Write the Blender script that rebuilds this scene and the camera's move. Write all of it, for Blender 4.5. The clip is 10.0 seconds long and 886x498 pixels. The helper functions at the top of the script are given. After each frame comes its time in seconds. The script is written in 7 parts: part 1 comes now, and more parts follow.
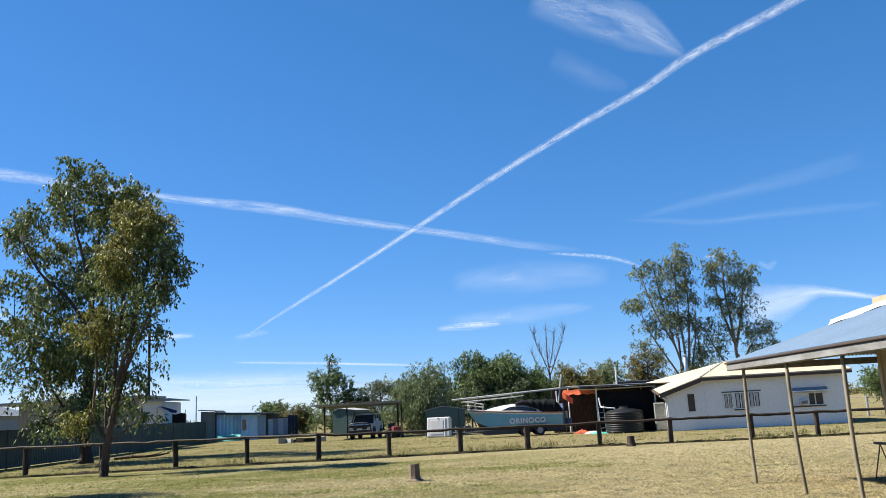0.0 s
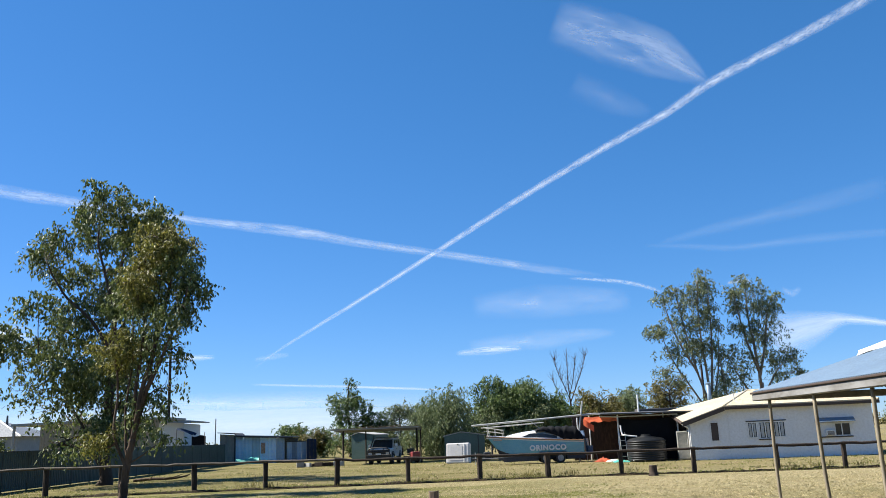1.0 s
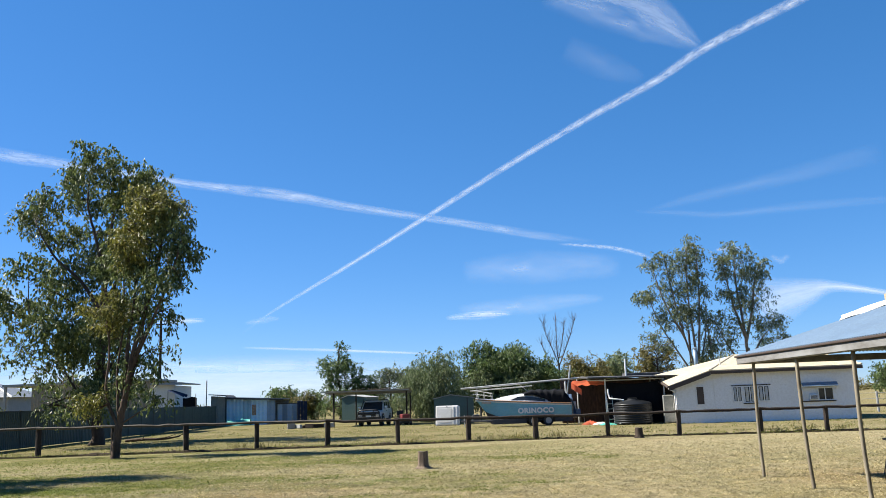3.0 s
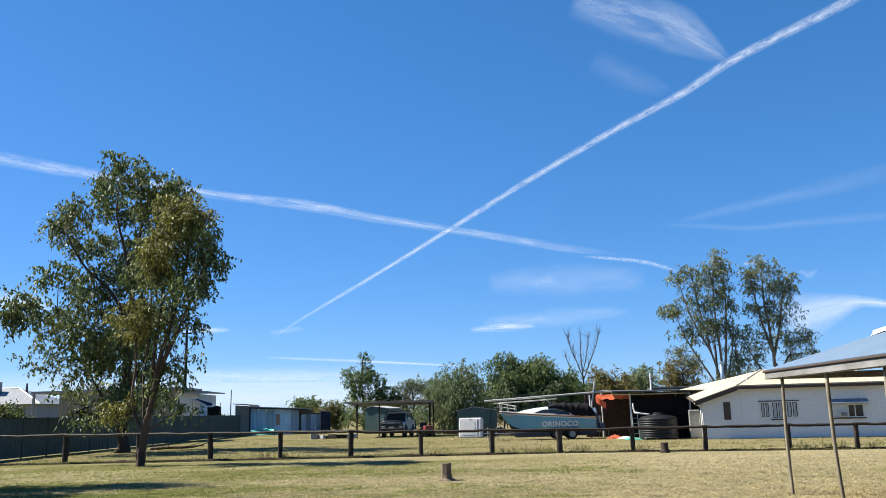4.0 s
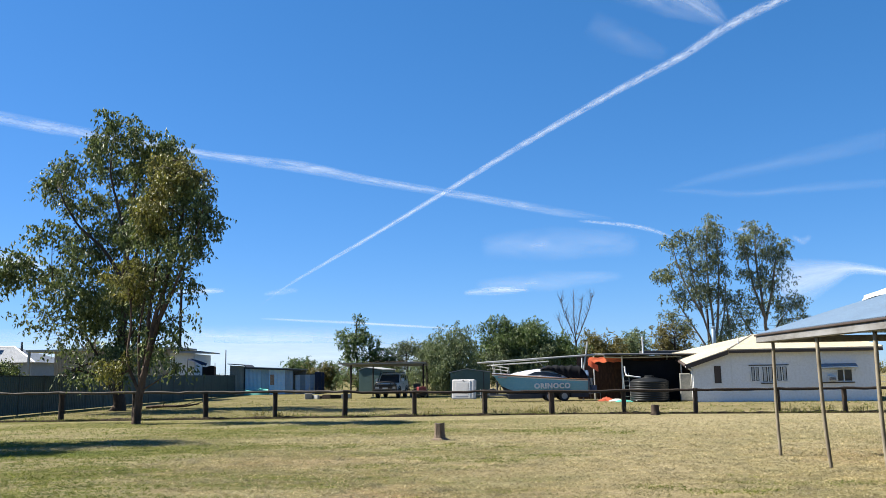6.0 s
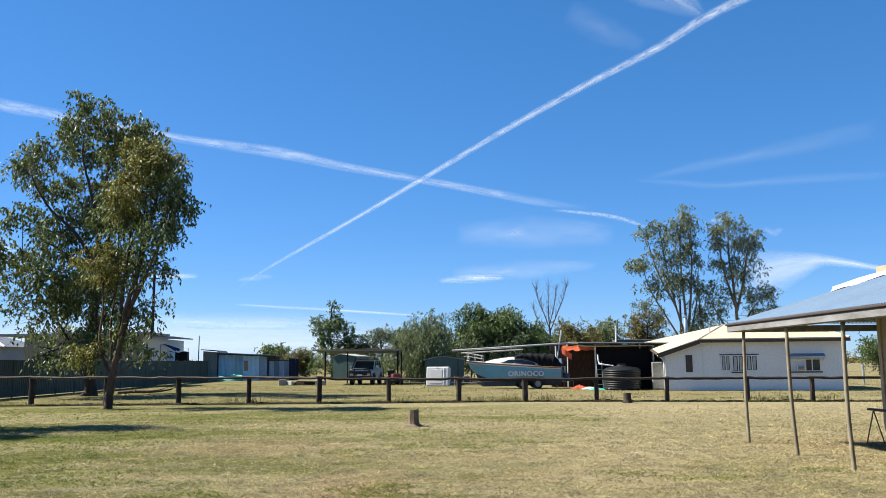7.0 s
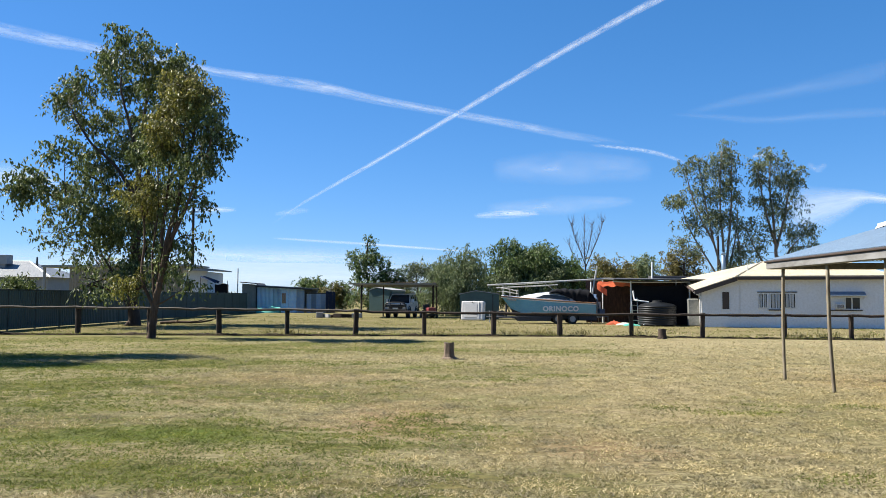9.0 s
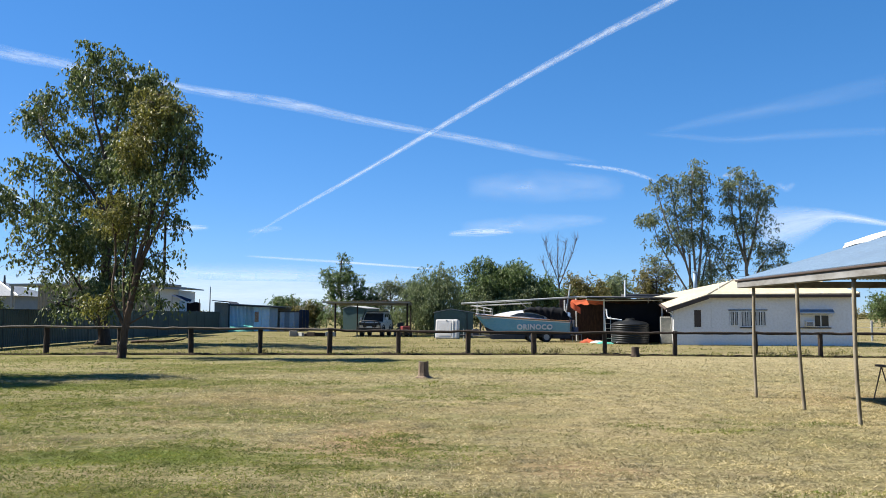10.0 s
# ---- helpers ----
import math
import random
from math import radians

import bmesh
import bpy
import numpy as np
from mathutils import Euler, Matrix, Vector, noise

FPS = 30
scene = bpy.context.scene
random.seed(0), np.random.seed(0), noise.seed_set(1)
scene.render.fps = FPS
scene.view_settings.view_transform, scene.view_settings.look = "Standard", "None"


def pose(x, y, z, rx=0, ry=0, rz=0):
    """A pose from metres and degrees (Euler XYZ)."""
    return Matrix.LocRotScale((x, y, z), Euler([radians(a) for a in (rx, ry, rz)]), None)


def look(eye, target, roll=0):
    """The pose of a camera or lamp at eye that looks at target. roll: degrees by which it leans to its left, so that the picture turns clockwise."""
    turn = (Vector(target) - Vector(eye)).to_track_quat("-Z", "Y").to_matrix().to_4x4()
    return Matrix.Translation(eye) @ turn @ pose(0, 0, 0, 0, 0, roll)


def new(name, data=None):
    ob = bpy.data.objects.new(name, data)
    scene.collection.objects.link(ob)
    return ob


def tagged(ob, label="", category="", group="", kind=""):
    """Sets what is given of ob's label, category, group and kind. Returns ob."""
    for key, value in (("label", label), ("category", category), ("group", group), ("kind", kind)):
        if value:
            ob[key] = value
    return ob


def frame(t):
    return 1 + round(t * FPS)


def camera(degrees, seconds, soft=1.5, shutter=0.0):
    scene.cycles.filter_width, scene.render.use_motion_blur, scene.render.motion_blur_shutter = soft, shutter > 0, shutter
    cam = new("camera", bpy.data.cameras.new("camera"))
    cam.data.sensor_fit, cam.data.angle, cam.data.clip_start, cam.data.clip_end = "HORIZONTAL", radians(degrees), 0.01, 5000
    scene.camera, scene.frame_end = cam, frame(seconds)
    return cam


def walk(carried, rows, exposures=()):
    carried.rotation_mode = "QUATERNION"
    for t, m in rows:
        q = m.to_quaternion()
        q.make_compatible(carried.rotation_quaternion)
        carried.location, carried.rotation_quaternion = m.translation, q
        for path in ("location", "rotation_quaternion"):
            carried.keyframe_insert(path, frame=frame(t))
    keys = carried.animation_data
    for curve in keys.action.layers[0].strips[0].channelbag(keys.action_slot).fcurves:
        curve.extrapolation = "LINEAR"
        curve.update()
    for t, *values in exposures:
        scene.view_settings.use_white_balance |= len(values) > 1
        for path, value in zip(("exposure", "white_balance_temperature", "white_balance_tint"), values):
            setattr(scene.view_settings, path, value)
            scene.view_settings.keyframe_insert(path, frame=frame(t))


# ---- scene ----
cam = camera(55.8, 10.0, soft=0.75)
PATH = [
    (0, (0.089, 0.096, 1.642), (0.127, 2.059, 2.023), -3.1),
    (0.2, (0.0806, 0.13, 1.6632), (0.1027, 2.0795, 2.1093), -2.98),
    (0.5, (0.068, 0.181, 1.695), (0.086, 2.129, 2.146), -2.8),
    (0.7, (0.0696, 0.1726, 1.693), (0.0813, 2.1215, 2.1421), -2.68),
    (1, (0.072, 0.16, 1.69), (0.064, 2.111, 2.129), -2.4),
    (1.3, (0.0864, 0.0964, 1.6522), (0.0701, 2.0611, 2.026), -2.29),
    (1.5, (0.096, 0.054, 1.627), (0.065, 2.029, 1.941), -2.3),
    (1.7, (0.0796, 0.03, 1.623), (0.0383, 2.0149, 1.865), -2.4),
    (2, (0.055, -0.006, 1.617), (0.008, 1.987, 1.782), -2.5),
    (2.2, (0.0614, -0.0076, 1.613), (0.015, 1.9861, 1.765), -2.52),
    (2.5, (0.071, -0.01, 1.607), (0.036, 1.982, 1.781), -2.2),
    (2.7, (0.0718, 0.0128, 1.621), (0.0613, 1.9968, 1.8733), -2.19),
    (3, (0.073, 0.047, 1.642), (0.084, 2.015, 1.998), -2.1),
    (3.2, (0.0695, 0.0515, 1.64), (0.0715, 2.0158, 2.0164), -1.96),
    (4.3, (0.0505, 0.0765, 1.629), (-0.001, 2.0383, 2.0146), -1.31),
    (4.5, (0.047, 0.081, 1.627), (0.004, 2.043, 2.013), -1.3),
    (4.7, (0.0522, 0.0786, 1.6218), (0.0163, 2.0405, 2.0086), -1.3),
    (5, (0.06, 0.075, 1.614), (0.023, 2.041, 1.983), -1.2),
    (5.2, (0.0524, 0.0674, 1.612), (0.0112, 2.0353, 1.9663), -1.12),
    (5.5, (0.041, 0.056, 1.609), (0.006, 2.027, 1.947), -1),
    (5.7, (0.0395, 0.0497, 1.6065), (0.0029, 2.0234, 1.928), -0.94),
    (6.8, (0.0315, 0.0153, 1.5925), (0.032, 1.9973, 1.86), -0.44),
    (7, (0.03, 0.009, 1.59), (0.053, 1.99, 1.858), -0.5),
    (7.2, (0.0248, 0.0034, 1.5884), (0.0485, 1.9854, 1.8548), -0.39),
    (7.5, (0.017, -0.005, 1.586), (0.017, 1.983, 1.806), -0.3),
    (7.8, (0.0008, -0.0242, 1.5836), (-0.0501, 1.9692, 1.7381), -0.17),
    (8, (-0.01, -0.037, 1.582), (-0.072, 1.959, 1.702), -0.1),
    (8.2, (-0.0084, -0.0334, 1.5828), (-0.0788, 1.9622, 1.6952), -0.02),
    (8.5, (-0.006, -0.028, 1.584), (-0.075, 1.968, 1.697), 0),
    (8.7, (0.002, -0.0092, 1.582), (-0.0605, 1.9867, 1.6941), 0.05),
    (9, (0.014, 0.019, 1.579), (-0.048, 2.015, 1.693), 0.1),
    (9.2, (0.0048, 0.0174, 1.5806), (-0.0601, 2.013, 1.6968), 0.04),
    (9.5, (-0.009, 0.015, 1.583), (-0.069, 2.008, 1.727), 0.1),
    (9.7, (-0.0046, 0.0046, 1.5886), (-0.0398, 1.9982, 1.7452), 0.09),
    (10, (0.002, -0.011, 1.597), (0.002, 1.983, 1.754), 0),
]
walk(cam, [(t, look(eye, target, roll)) for t, eye, target, roll in PATH])

# ---- light ----
SUN_EL = 48.0
SUN_DIR = Vector((-0.975 * math.cos(radians(SUN_EL)), 0.222 * math.cos(radians(SUN_EL)), math.sin(radians(SUN_EL))))
world = bpy.data.worlds.new("world")
scene.world = world
world.use_nodes = True
wn = world.node_tree.nodes
sky = wn.new("ShaderNodeTexSky")
sky.sky_type = "NISHITA"
sky.sun_disc = False
sky.sun_elevation = radians(SUN_EL)
sky.sun_rotation = radians(-77.2)
sky.altitude = 1500
sky.air_density = 1.0
sky.dust_density = 0.0
sky.ozone_density = 4.0
deep = wn.new("ShaderNodeHueSaturation")
deep.inputs["Saturation"].default_value = 1.1
deep.inputs["Hue"].default_value = 0.506
world.node_tree.links.new(sky.outputs[0], deep.inputs["Color"])
wn["Background"].inputs["Strength"].default_value = 0.051
blue = wn.new("ShaderNodeMix")
blue.data_type, blue.blend_type = "RGBA", "MULTIPLY"
blue.inputs[0].default_value = 1.0
blue.inputs[7].default_value = (0.66, 0.95, 1.12, 1)
world.node_tree.links.new(deep.outputs[0], blue.inputs[6])
split = wn.new("ShaderNodeSeparateColor")
join = wn.new("ShaderNodeCombineColor")
world.node_tree.links.new(blue.outputs[2], split.inputs[0])
# a softer fall from horizon to zenith than the plain model's
for k, (power, gain) in enumerate(((0.95, 0.83), (0.70, 1.27), (0.73, 1.58))):
    soft = wn.new("ShaderNodeMath")
    soft.operation = "POWER"
    soft.inputs[1].default_value = power
    scale = wn.new("ShaderNodeMath")
    scale.operation = "MULTIPLY"
    scale.inputs[1].default_value = gain
    world.node_tree.links.new(split.outputs[k], soft.inputs[0])
    world.node_tree.links.new(soft.outputs[0], scale.inputs[0])
    world.node_tree.links.new(scale.outputs[0], join.inputs[k])
world.node_tree.links.new(join.outputs[0], wn["Background"].inputs[0])
sun = new("sun", bpy.data.lights.new("sun", "SUN"))
sun.data.energy = 5.0
sun.data.angle = radians(0.5)
sun.data.color = (1.0, 0.94, 0.84)
sun.matrix_world = look(SUN_DIR * 60, (0, 0, 0))
scene.view_settings.exposure = 1.49

# ---- materials ----


def nodes_of(name):
    m = bpy.data.materials.new(name)
    m.use_nodes = True
    return m, m.node_tree.nodes, m.node_tree.links, m.node_tree.nodes["Principled BSDF"]


def ramp(n, stops):
    r = n.new("ShaderNodeValToRGB")
    e = r.color_ramp.elements
    while len(e) < len(stops):
        e.new(0.5)
    for k, (p, c) in zip(e, stops):
        k.position, k.color = p, (*c, 1)
    return r


def noise_node(n, l, scale, detail=4, rough=0.6, stretch=None, coord="Object"):
    tc = n.new("ShaderNodeTexCoord")
    x = n.new("ShaderNodeTexNoise")
    x.inputs["Scale"].default_value = scale
    x.inputs["Detail"].default_value = detail
    x.inputs["Roughness"].default_value = rough
    if stretch:
        mp = n.new("ShaderNodeMapping")
        mp.inputs["Scale"].default_value = stretch
        l.new(tc.outputs[coord], mp.inputs[0])
        l.new(mp.outputs[0], x.inputs["Vector"])
    else:
        l.new(tc.outputs[coord], x.inputs["Vector"])
    return x


def mixer(n, l, fac, a, b, kind="MIX"):
    m = n.new("ShaderNodeMix")
    m.data_type = "RGBA"
    m.blend_type = kind
    for sock, v in ((m.inputs[0], fac), (m.inputs[6], a), (m.inputs[7], b)):
        if hasattr(v, "links"):
            l.new(v, sock)
        elif isinstance(v, (int, float)):
            sock.default_value = v
        else:
            sock.default_value = (*v, 1)
    return m.outputs[2]


def surface(name, a, b, c=None, scale=1.5, fine=25, rough=0.8, bump=0.15, metal=0.0, stretch=None, vary=0.0, wave=None, rb=0.15, spec=0.5):
    """Two colours mixed in patches, a third in grain, with relief; vary: shift of brightness from piece to piece."""
    m, n, l, p = nodes_of(name)
    big = noise_node(n, l, scale, 5, 0.65, stretch)
    r = ramp(n, [(0.35, (0, 0, 0)), (0.65, (1, 1, 1))])
    l.new(big.outputs[0], r.inputs[0])
    col = mixer(n, l, r.outputs[0], a, b)
    small = noise_node(n, l, fine, 6, 0.7, stretch)
    rs = ramp(n, [(0.42, (0, 0, 0)), (0.72, (1, 1, 1))])
    l.new(small.outputs[0], rs.inputs[0])
    if c is None:
        c = tuple(v * 0.7 for v in a)
    col = mixer(n, l, rs.outputs[0], col, c)
    if vary:
        oi = n.new("ShaderNodeObjectInfo")
        mr = n.new("ShaderNodeMapRange")
        mr.inputs[3].default_value, mr.inputs[4].default_value = 1 - vary, 1 + vary
        l.new(oi.outputs["Random"], mr.inputs[0])
        hs = n.new("ShaderNodeHueSaturation")
        l.new(mr.outputs[0], hs.inputs["Value"])
        l.new(col, hs.inputs["Color"])
        col = hs.outputs[0]
    l.new(col, p.inputs["Base Color"])
    p.inputs["Metallic"].default_value = metal
    p.inputs["Specular IOR Level"].default_value = spec
    rr = n.new("ShaderNodeMapRange")
    rr.inputs[3].default_value, rr.inputs[4].default_value = max(0.02, rough - rb), min(1, rough + rb)
    l.new(small.outputs[0], rr.inputs[0])
    l.new(rr.outputs[0], p.inputs["Roughness"])
    bp = n.new("ShaderNodeBump")
    bp.inputs["Strength"].default_value = bump
    bp.inputs["Distance"].default_value = 0.02
    l.new(small.outputs[0], bp.inputs["Height"])
    last = bp
    if wave:
        tc = n.new("ShaderNodeTexCoord")
        w = n.new("ShaderNodeTexWave")
        w.bands_direction = wave[0]
        w.inputs["Scale"].default_value = wave[1]
        l.new(tc.outputs["Object"], w.inputs["Vector"])
        b2 = n.new("ShaderNodeBump")
        b2.inputs["Strength"].default_value = wave[2]
        b2.inputs["Distance"].default_value = 0.02
        l.new(w.outputs["Fac"], b2.inputs["Height"])
        l.new(bp.outputs[0], b2.inputs["Normal"])
        last = b2
    l.new(last.outputs[0], p.inputs["Normal"])
    return m


def leaf_material(name, stops, thin=0.3, rough=0.5):
    """Leaves: colour shifts from leaf to leaf, light passes through a little."""
    m, n, l, p = nodes_of(name)
    g = n.new("ShaderNodeNewGeometry")
    r = ramp(n, stops)
    l.new(g.outputs["Random Per Island"], r.inputs[0])
    big = noise_node(n, l, 1.6, 4)
    dark = ramp(n, [(0.36, (0.62, 0.64, 0.66)), (0.64, (1.28, 1.24, 1.12))])
    l.new(big.outputs[0], dark.inputs[0])
    col = mixer(n, l, 1.0, r.outputs[0], dark.outputs[0], "MULTIPLY")
    l.new(col, p.inputs["Base Color"])
    p.inputs["Roughness"].default_value = rough
    p.inputs["Specular IOR Level"].default_value = 0.35
    t = n.new("ShaderNodeBsdfTranslucent")
    l.new(col, t.inputs[0])
    mx = n.new("ShaderNodeMixShader")
    mx.inputs[0].default_value = thin
    l.new(p.outputs[0], mx.inputs[1])
    l.new(t.outputs[0], mx.inputs[2])
    l.new(mx.outputs[0], n["Material Output"].inputs[0])
    return m


LUSH, PINK, DULL, BARE = (0.075, 0.108, 0.011), (0.26, 0.165, 0.098), (0.12, 0.12, 0.042), (0.31, 0.25, 0.152)
SPOTS = [(-3.4, 9.6, 1.6, 0.6, LUSH, 0.9), (-9.3, 18.9, 1.8, 0.9, LUSH, 0.8), (-6.2, 11.8, 1.4, 0.6, DULL, 0.8), (-1.4, 18.6, 0.8, 0.5, LUSH, 0.55),
         (-1.0, 11.2, 0.8, 1.6, PINK, 0.6), (1.3, 9.0, 1.0, 1.2, PINK, 0.45), (-3.3, 16.5, 2.2, 1.2, PINK, 0.35), (5.0, 12.0, 1.4, 3.5, DULL, 0.35),
         (2.6, 11.6, 1.6, 1.6, BARE, 0.6), (1.5, 15.0, 3.0, 1.4, BARE, 0.5), (-3.0, 7.4, 1.0, 0.5, DULL, 0.6), (8.0, 16.2, 1.8, 1.4, PINK, 0.5)]


def ground_material():
    m, n, l, p = nodes_of("dry_lawn")
    straw, straw2, green, soil = (0.300, 0.262, 0.155), (0.200, 0.172, 0.094), (0.068, 0.078, 0.014), (0.23, 0.155, 0.094)
    a = noise_node(n, l, 0.2, 6, 0.68, (0.55, 1.3, 1))
    ra = ramp(n, [(0.46, (0, 0, 0)), (0.55, (1, 1, 1))])
    l.new(a.outputs[0], ra.inputs[0])
    b = noise_node(n, l, 0.5, 5, 0.7, (0.7, 1.3, 1))
    rb = ramp(n, [(0.5, (0, 0, 0)), (0.72, (1, 1, 1))])
    l.new(b.outputs[0], rb.inputs[0])
    c = noise_node(n, l, 5.0, 6, 0.75, (0.6, 1.4, 1))
    rc = ramp(n, [(0.43, (0, 0, 0)), (0.58, (1, 1, 1))])
    l.new(c.outputs[0], rc.inputs[0])
    col = mixer(n, l, rc.outputs[0], straw, straw2)
    g1 = mixer(n, l, rc.outputs[0], green, (0.140, 0.128, 0.040))
    # greener towards the trees on the western side
    tc = n.new("ShaderNodeTexCoord")
    sx = n.new("ShaderNodeSeparateXYZ")
    l.new(tc.outputs["Object"], sx.inputs[0])
    west = n.new("ShaderNodeMapRange")
    west.inputs[1].default_value, west.inputs[2].default_value = 5.0, -5.0
    west.inputs[3].default_value, west.inputs[4].default_value = 0.3, 1.0
    l.new(sx.outputs[0], west.inputs[0])
    mg = n.new("ShaderNodeMath")
    mg.operation = "MULTIPLY"
    l.new(ra.outputs[0], mg.inputs[0])
    l.new(west.outputs[0], mg.inputs[1])
    more = n.new("ShaderNodeMath")
    more.operation = "MULTIPLY_ADD"
    more.use_clamp = True
    more.inputs[1].default_value, more.inputs[2].default_value = 0.65, -0.17
    l.new(west.outputs[0], more.inputs[0])
    both = n.new("ShaderNodeMath")
    both.use_clamp = True
    l.new(mg.outputs[0], both.inputs[0])
    l.new(more.outputs[0], both.inputs[1])
    col = mixer(n, l, both.outputs[0], col, g1)
    # the paddock past the fence is greener, and darkened for the tree shade on it
    pad = n.new("ShaderNodeMapRange")
    pad.inputs[1].default_value, pad.inputs[2].default_value = 33.5, 36.0
    pad.inputs[3].default_value, pad.inputs[4].default_value = 0.0, 0.6
    l.new(sx.outputs[1], pad.inputs[0])
    col = mixer(n, l, pad.outputs[0], col, (0.112, 0.096, 0.038))
    # worn and watered spots with ragged rims
    warp = noise_node(n, l, 1.1, 5, 0.7)
    off = n.new("ShaderNodeVectorMath")
    off.operation = "MULTIPLY_ADD"
    off.inputs[1].default_value, off.inputs[2].default_value = (2.6, 2.6, 0), (-1.3, -1.3, 0)
    l.new(warp.outputs["Color"], off.inputs[0])
    moved = n.new("ShaderNodeVectorMath")
    l.new(tc.outputs["Object"], moved.inputs[0])
    l.new(off.outputs[0], moved.inputs[1])
    for cx, cy, rx, ry, tint, most in SPOTS:
        mp = n.new("ShaderNodeMapping")
        mp.inputs["Location"].default_value = (-cx / rx, -cy / ry, 0)
        mp.inputs["Scale"].default_value = (1 / rx, 1 / ry, 0)
        l.new(moved.outputs[0], mp.inputs[0])
        far = n.new("ShaderNodeVectorMath")
        far.operation = "LENGTH"
        l.new(mp.outputs[0], far.inputs[0])
        mr = n.new("ShaderNodeMapRange")
        mr.inputs[1].default_value, mr.inputs[2].default_value = 1.3, 0.3
        mr.inputs[3].default_value, mr.inputs[4].default_value = 0.0, most
        l.new(far.outputs["Value"], mr.inputs[0])
        col = mixer(n, l, mr.outputs[0], col, tint)
    ms = n.new("ShaderNodeMath")
    ms.operation = "MULTIPLY"
    ms.inputs[1].default_value = 0.4
    l.new(rb.outputs[0], ms.inputs[0])
    col = mixer(n, l, ms.outputs[0], col, soil)
    d = noise_node(n, l, 22.0, 8, 0.88, (0.55, 1.1, 1))
    rd = ramp(n, [(0.40, (0.38, 0.37, 0.32)), (0.57, (1.45, 1.43, 1.36))])
    l.new(d.outputs[0], rd.inputs[0])
    col = mixer(n, l, 1.0, col, rd.outputs[0], "MULTIPLY")
    l.new(col, p.inputs["Base Color"])
    p.inputs["Roughness"].default_value = 0.95
    p.inputs["Specular IOR Level"].default_value = 0.15
    bp = n.new("ShaderNodeBump")
    bp.inputs["Strength"].default_value = 0.9
    bp.inputs["Distance"].default_value = 0.05
    l.new(d.outputs[0], bp.inputs["Height"])
    l.new(bp.outputs[0], p.inputs["Normal"])
    return m


def glass_material(name, tint=(0.02, 0.025, 0.03), rough=0.06):
    m, n, l, p = nodes_of(name)
    x = noise_node(n, l, 3.0, 3)
    r = ramp(n, [(0.3, tint), (0.7, tuple(v * 1.6 for v in tint))])
    l.new(x.outputs[0], r.inputs[0])
    l.new(r.outputs[0], p.inputs["Base Color"])
    p.inputs["Roughness"].default_value = rough
    p.inputs["IOR"].default_value = 1.5
    p.inputs["Specular IOR Level"].default_value = 0.3
    return m


def cloud_material(name, density, along, across, thresh=0.35, span=0.4, sun_tone=(0.97, 0.90, 0.82, 1)):
    """Ice cloud: lit from behind by the sun, thinner to its rim and torn by noise; its white is warmed in place of
    sunlight the flat band misses.
    """
    m = bpy.data.materials.new(name)
    m.use_nodes = True
    n, l = m.node_tree.nodes, m.node_tree.links
    n.remove(n["Principled BSDF"])
    uv = n.new("ShaderNodeUVMap")
    sx = n.new("ShaderNodeSeparateXYZ")
    l.new(uv.outputs[0], sx.inputs[0])

    def rim(sock, power):
        # 1 in the middle, 0 at both rims
        a = n.new("ShaderNodeMath")
        a.operation = "MULTIPLY_ADD"
        a.inputs[1].default_value, a.inputs[2].default_value = 2, -1
        l.new(sock, a.inputs[0])
        b = n.new("ShaderNodeMath")
        b.operation = "ABSOLUTE"
        l.new(a.outputs[0], b.inputs[0])
        c = n.new("ShaderNodeMath")
        c.operation = "POWER"
        l.new(b.outputs[0], c.inputs[0])
        c.inputs[1].default_value = power
        d = n.new("ShaderNodeMath")
        d.operation = "SUBTRACT"
        d.use_clamp = True
        d.inputs[0].default_value = 1
        l.new(c.outputs[0], d.inputs[1])
        return d.outputs[0]

    mp = n.new("ShaderNodeMapping")
    mp.inputs["Scale"].default_value = (along, across, 1)
    l.new(uv.outputs[0], mp.inputs[0])
    x = n.new("ShaderNodeTexNoise")
    x.inputs["Scale"].default_value = 1.0
    x.inputs["Detail"].default_value = 7
    x.inputs["Roughness"].default_value = 0.62
    x.inputs["Distortion"].default_value = 0.4
    l.new(mp.outputs[0], x.inputs["Vector"])
    mr = n.new("ShaderNodeMapRange")
    mr.inputs[1].default_value, mr.inputs[2].default_value = thresh, thresh + span
    l.new(x.outputs[0], mr.inputs[0])

    def times(a, b):
        t = n.new("ShaderNodeMath")
        t.operation = "MULTIPLY"
        for s, v in zip(t.inputs, (a, b)):
            if hasattr(v, "links"):
                l.new(v, s)
            else:
                s.default_value = v
        return t.outputs[0]

    f = times(times(rim(sx.outputs[1], 1.3), rim(sx.outputs[0], 6.0)), times(mr.outputs[0], density))
    tr = n.new("ShaderNodeBsdfTransparent")
    tl = n.new("ShaderNodeBsdfTranslucent")
    tl.inputs[0].default_value = sun_tone
    df = n.new("ShaderNodeBsdfDiffuse")
    df.inputs[0].default_value = sun_tone
    add = n.new("ShaderNodeAddShader")
    l.new(tl.outputs[0], add.inputs[0])
    l.new(df.outputs[0], add.inputs[1])
    mx = n.new("ShaderNodeMixShader")
    l.new(f, mx.inputs[0])
    l.new(tr.outputs[0], mx.inputs[1])
    l.new(add.outputs[0], mx.inputs[2])
    l.new(mx.outputs[0], n["Material Output"].inputs[0])
    return m


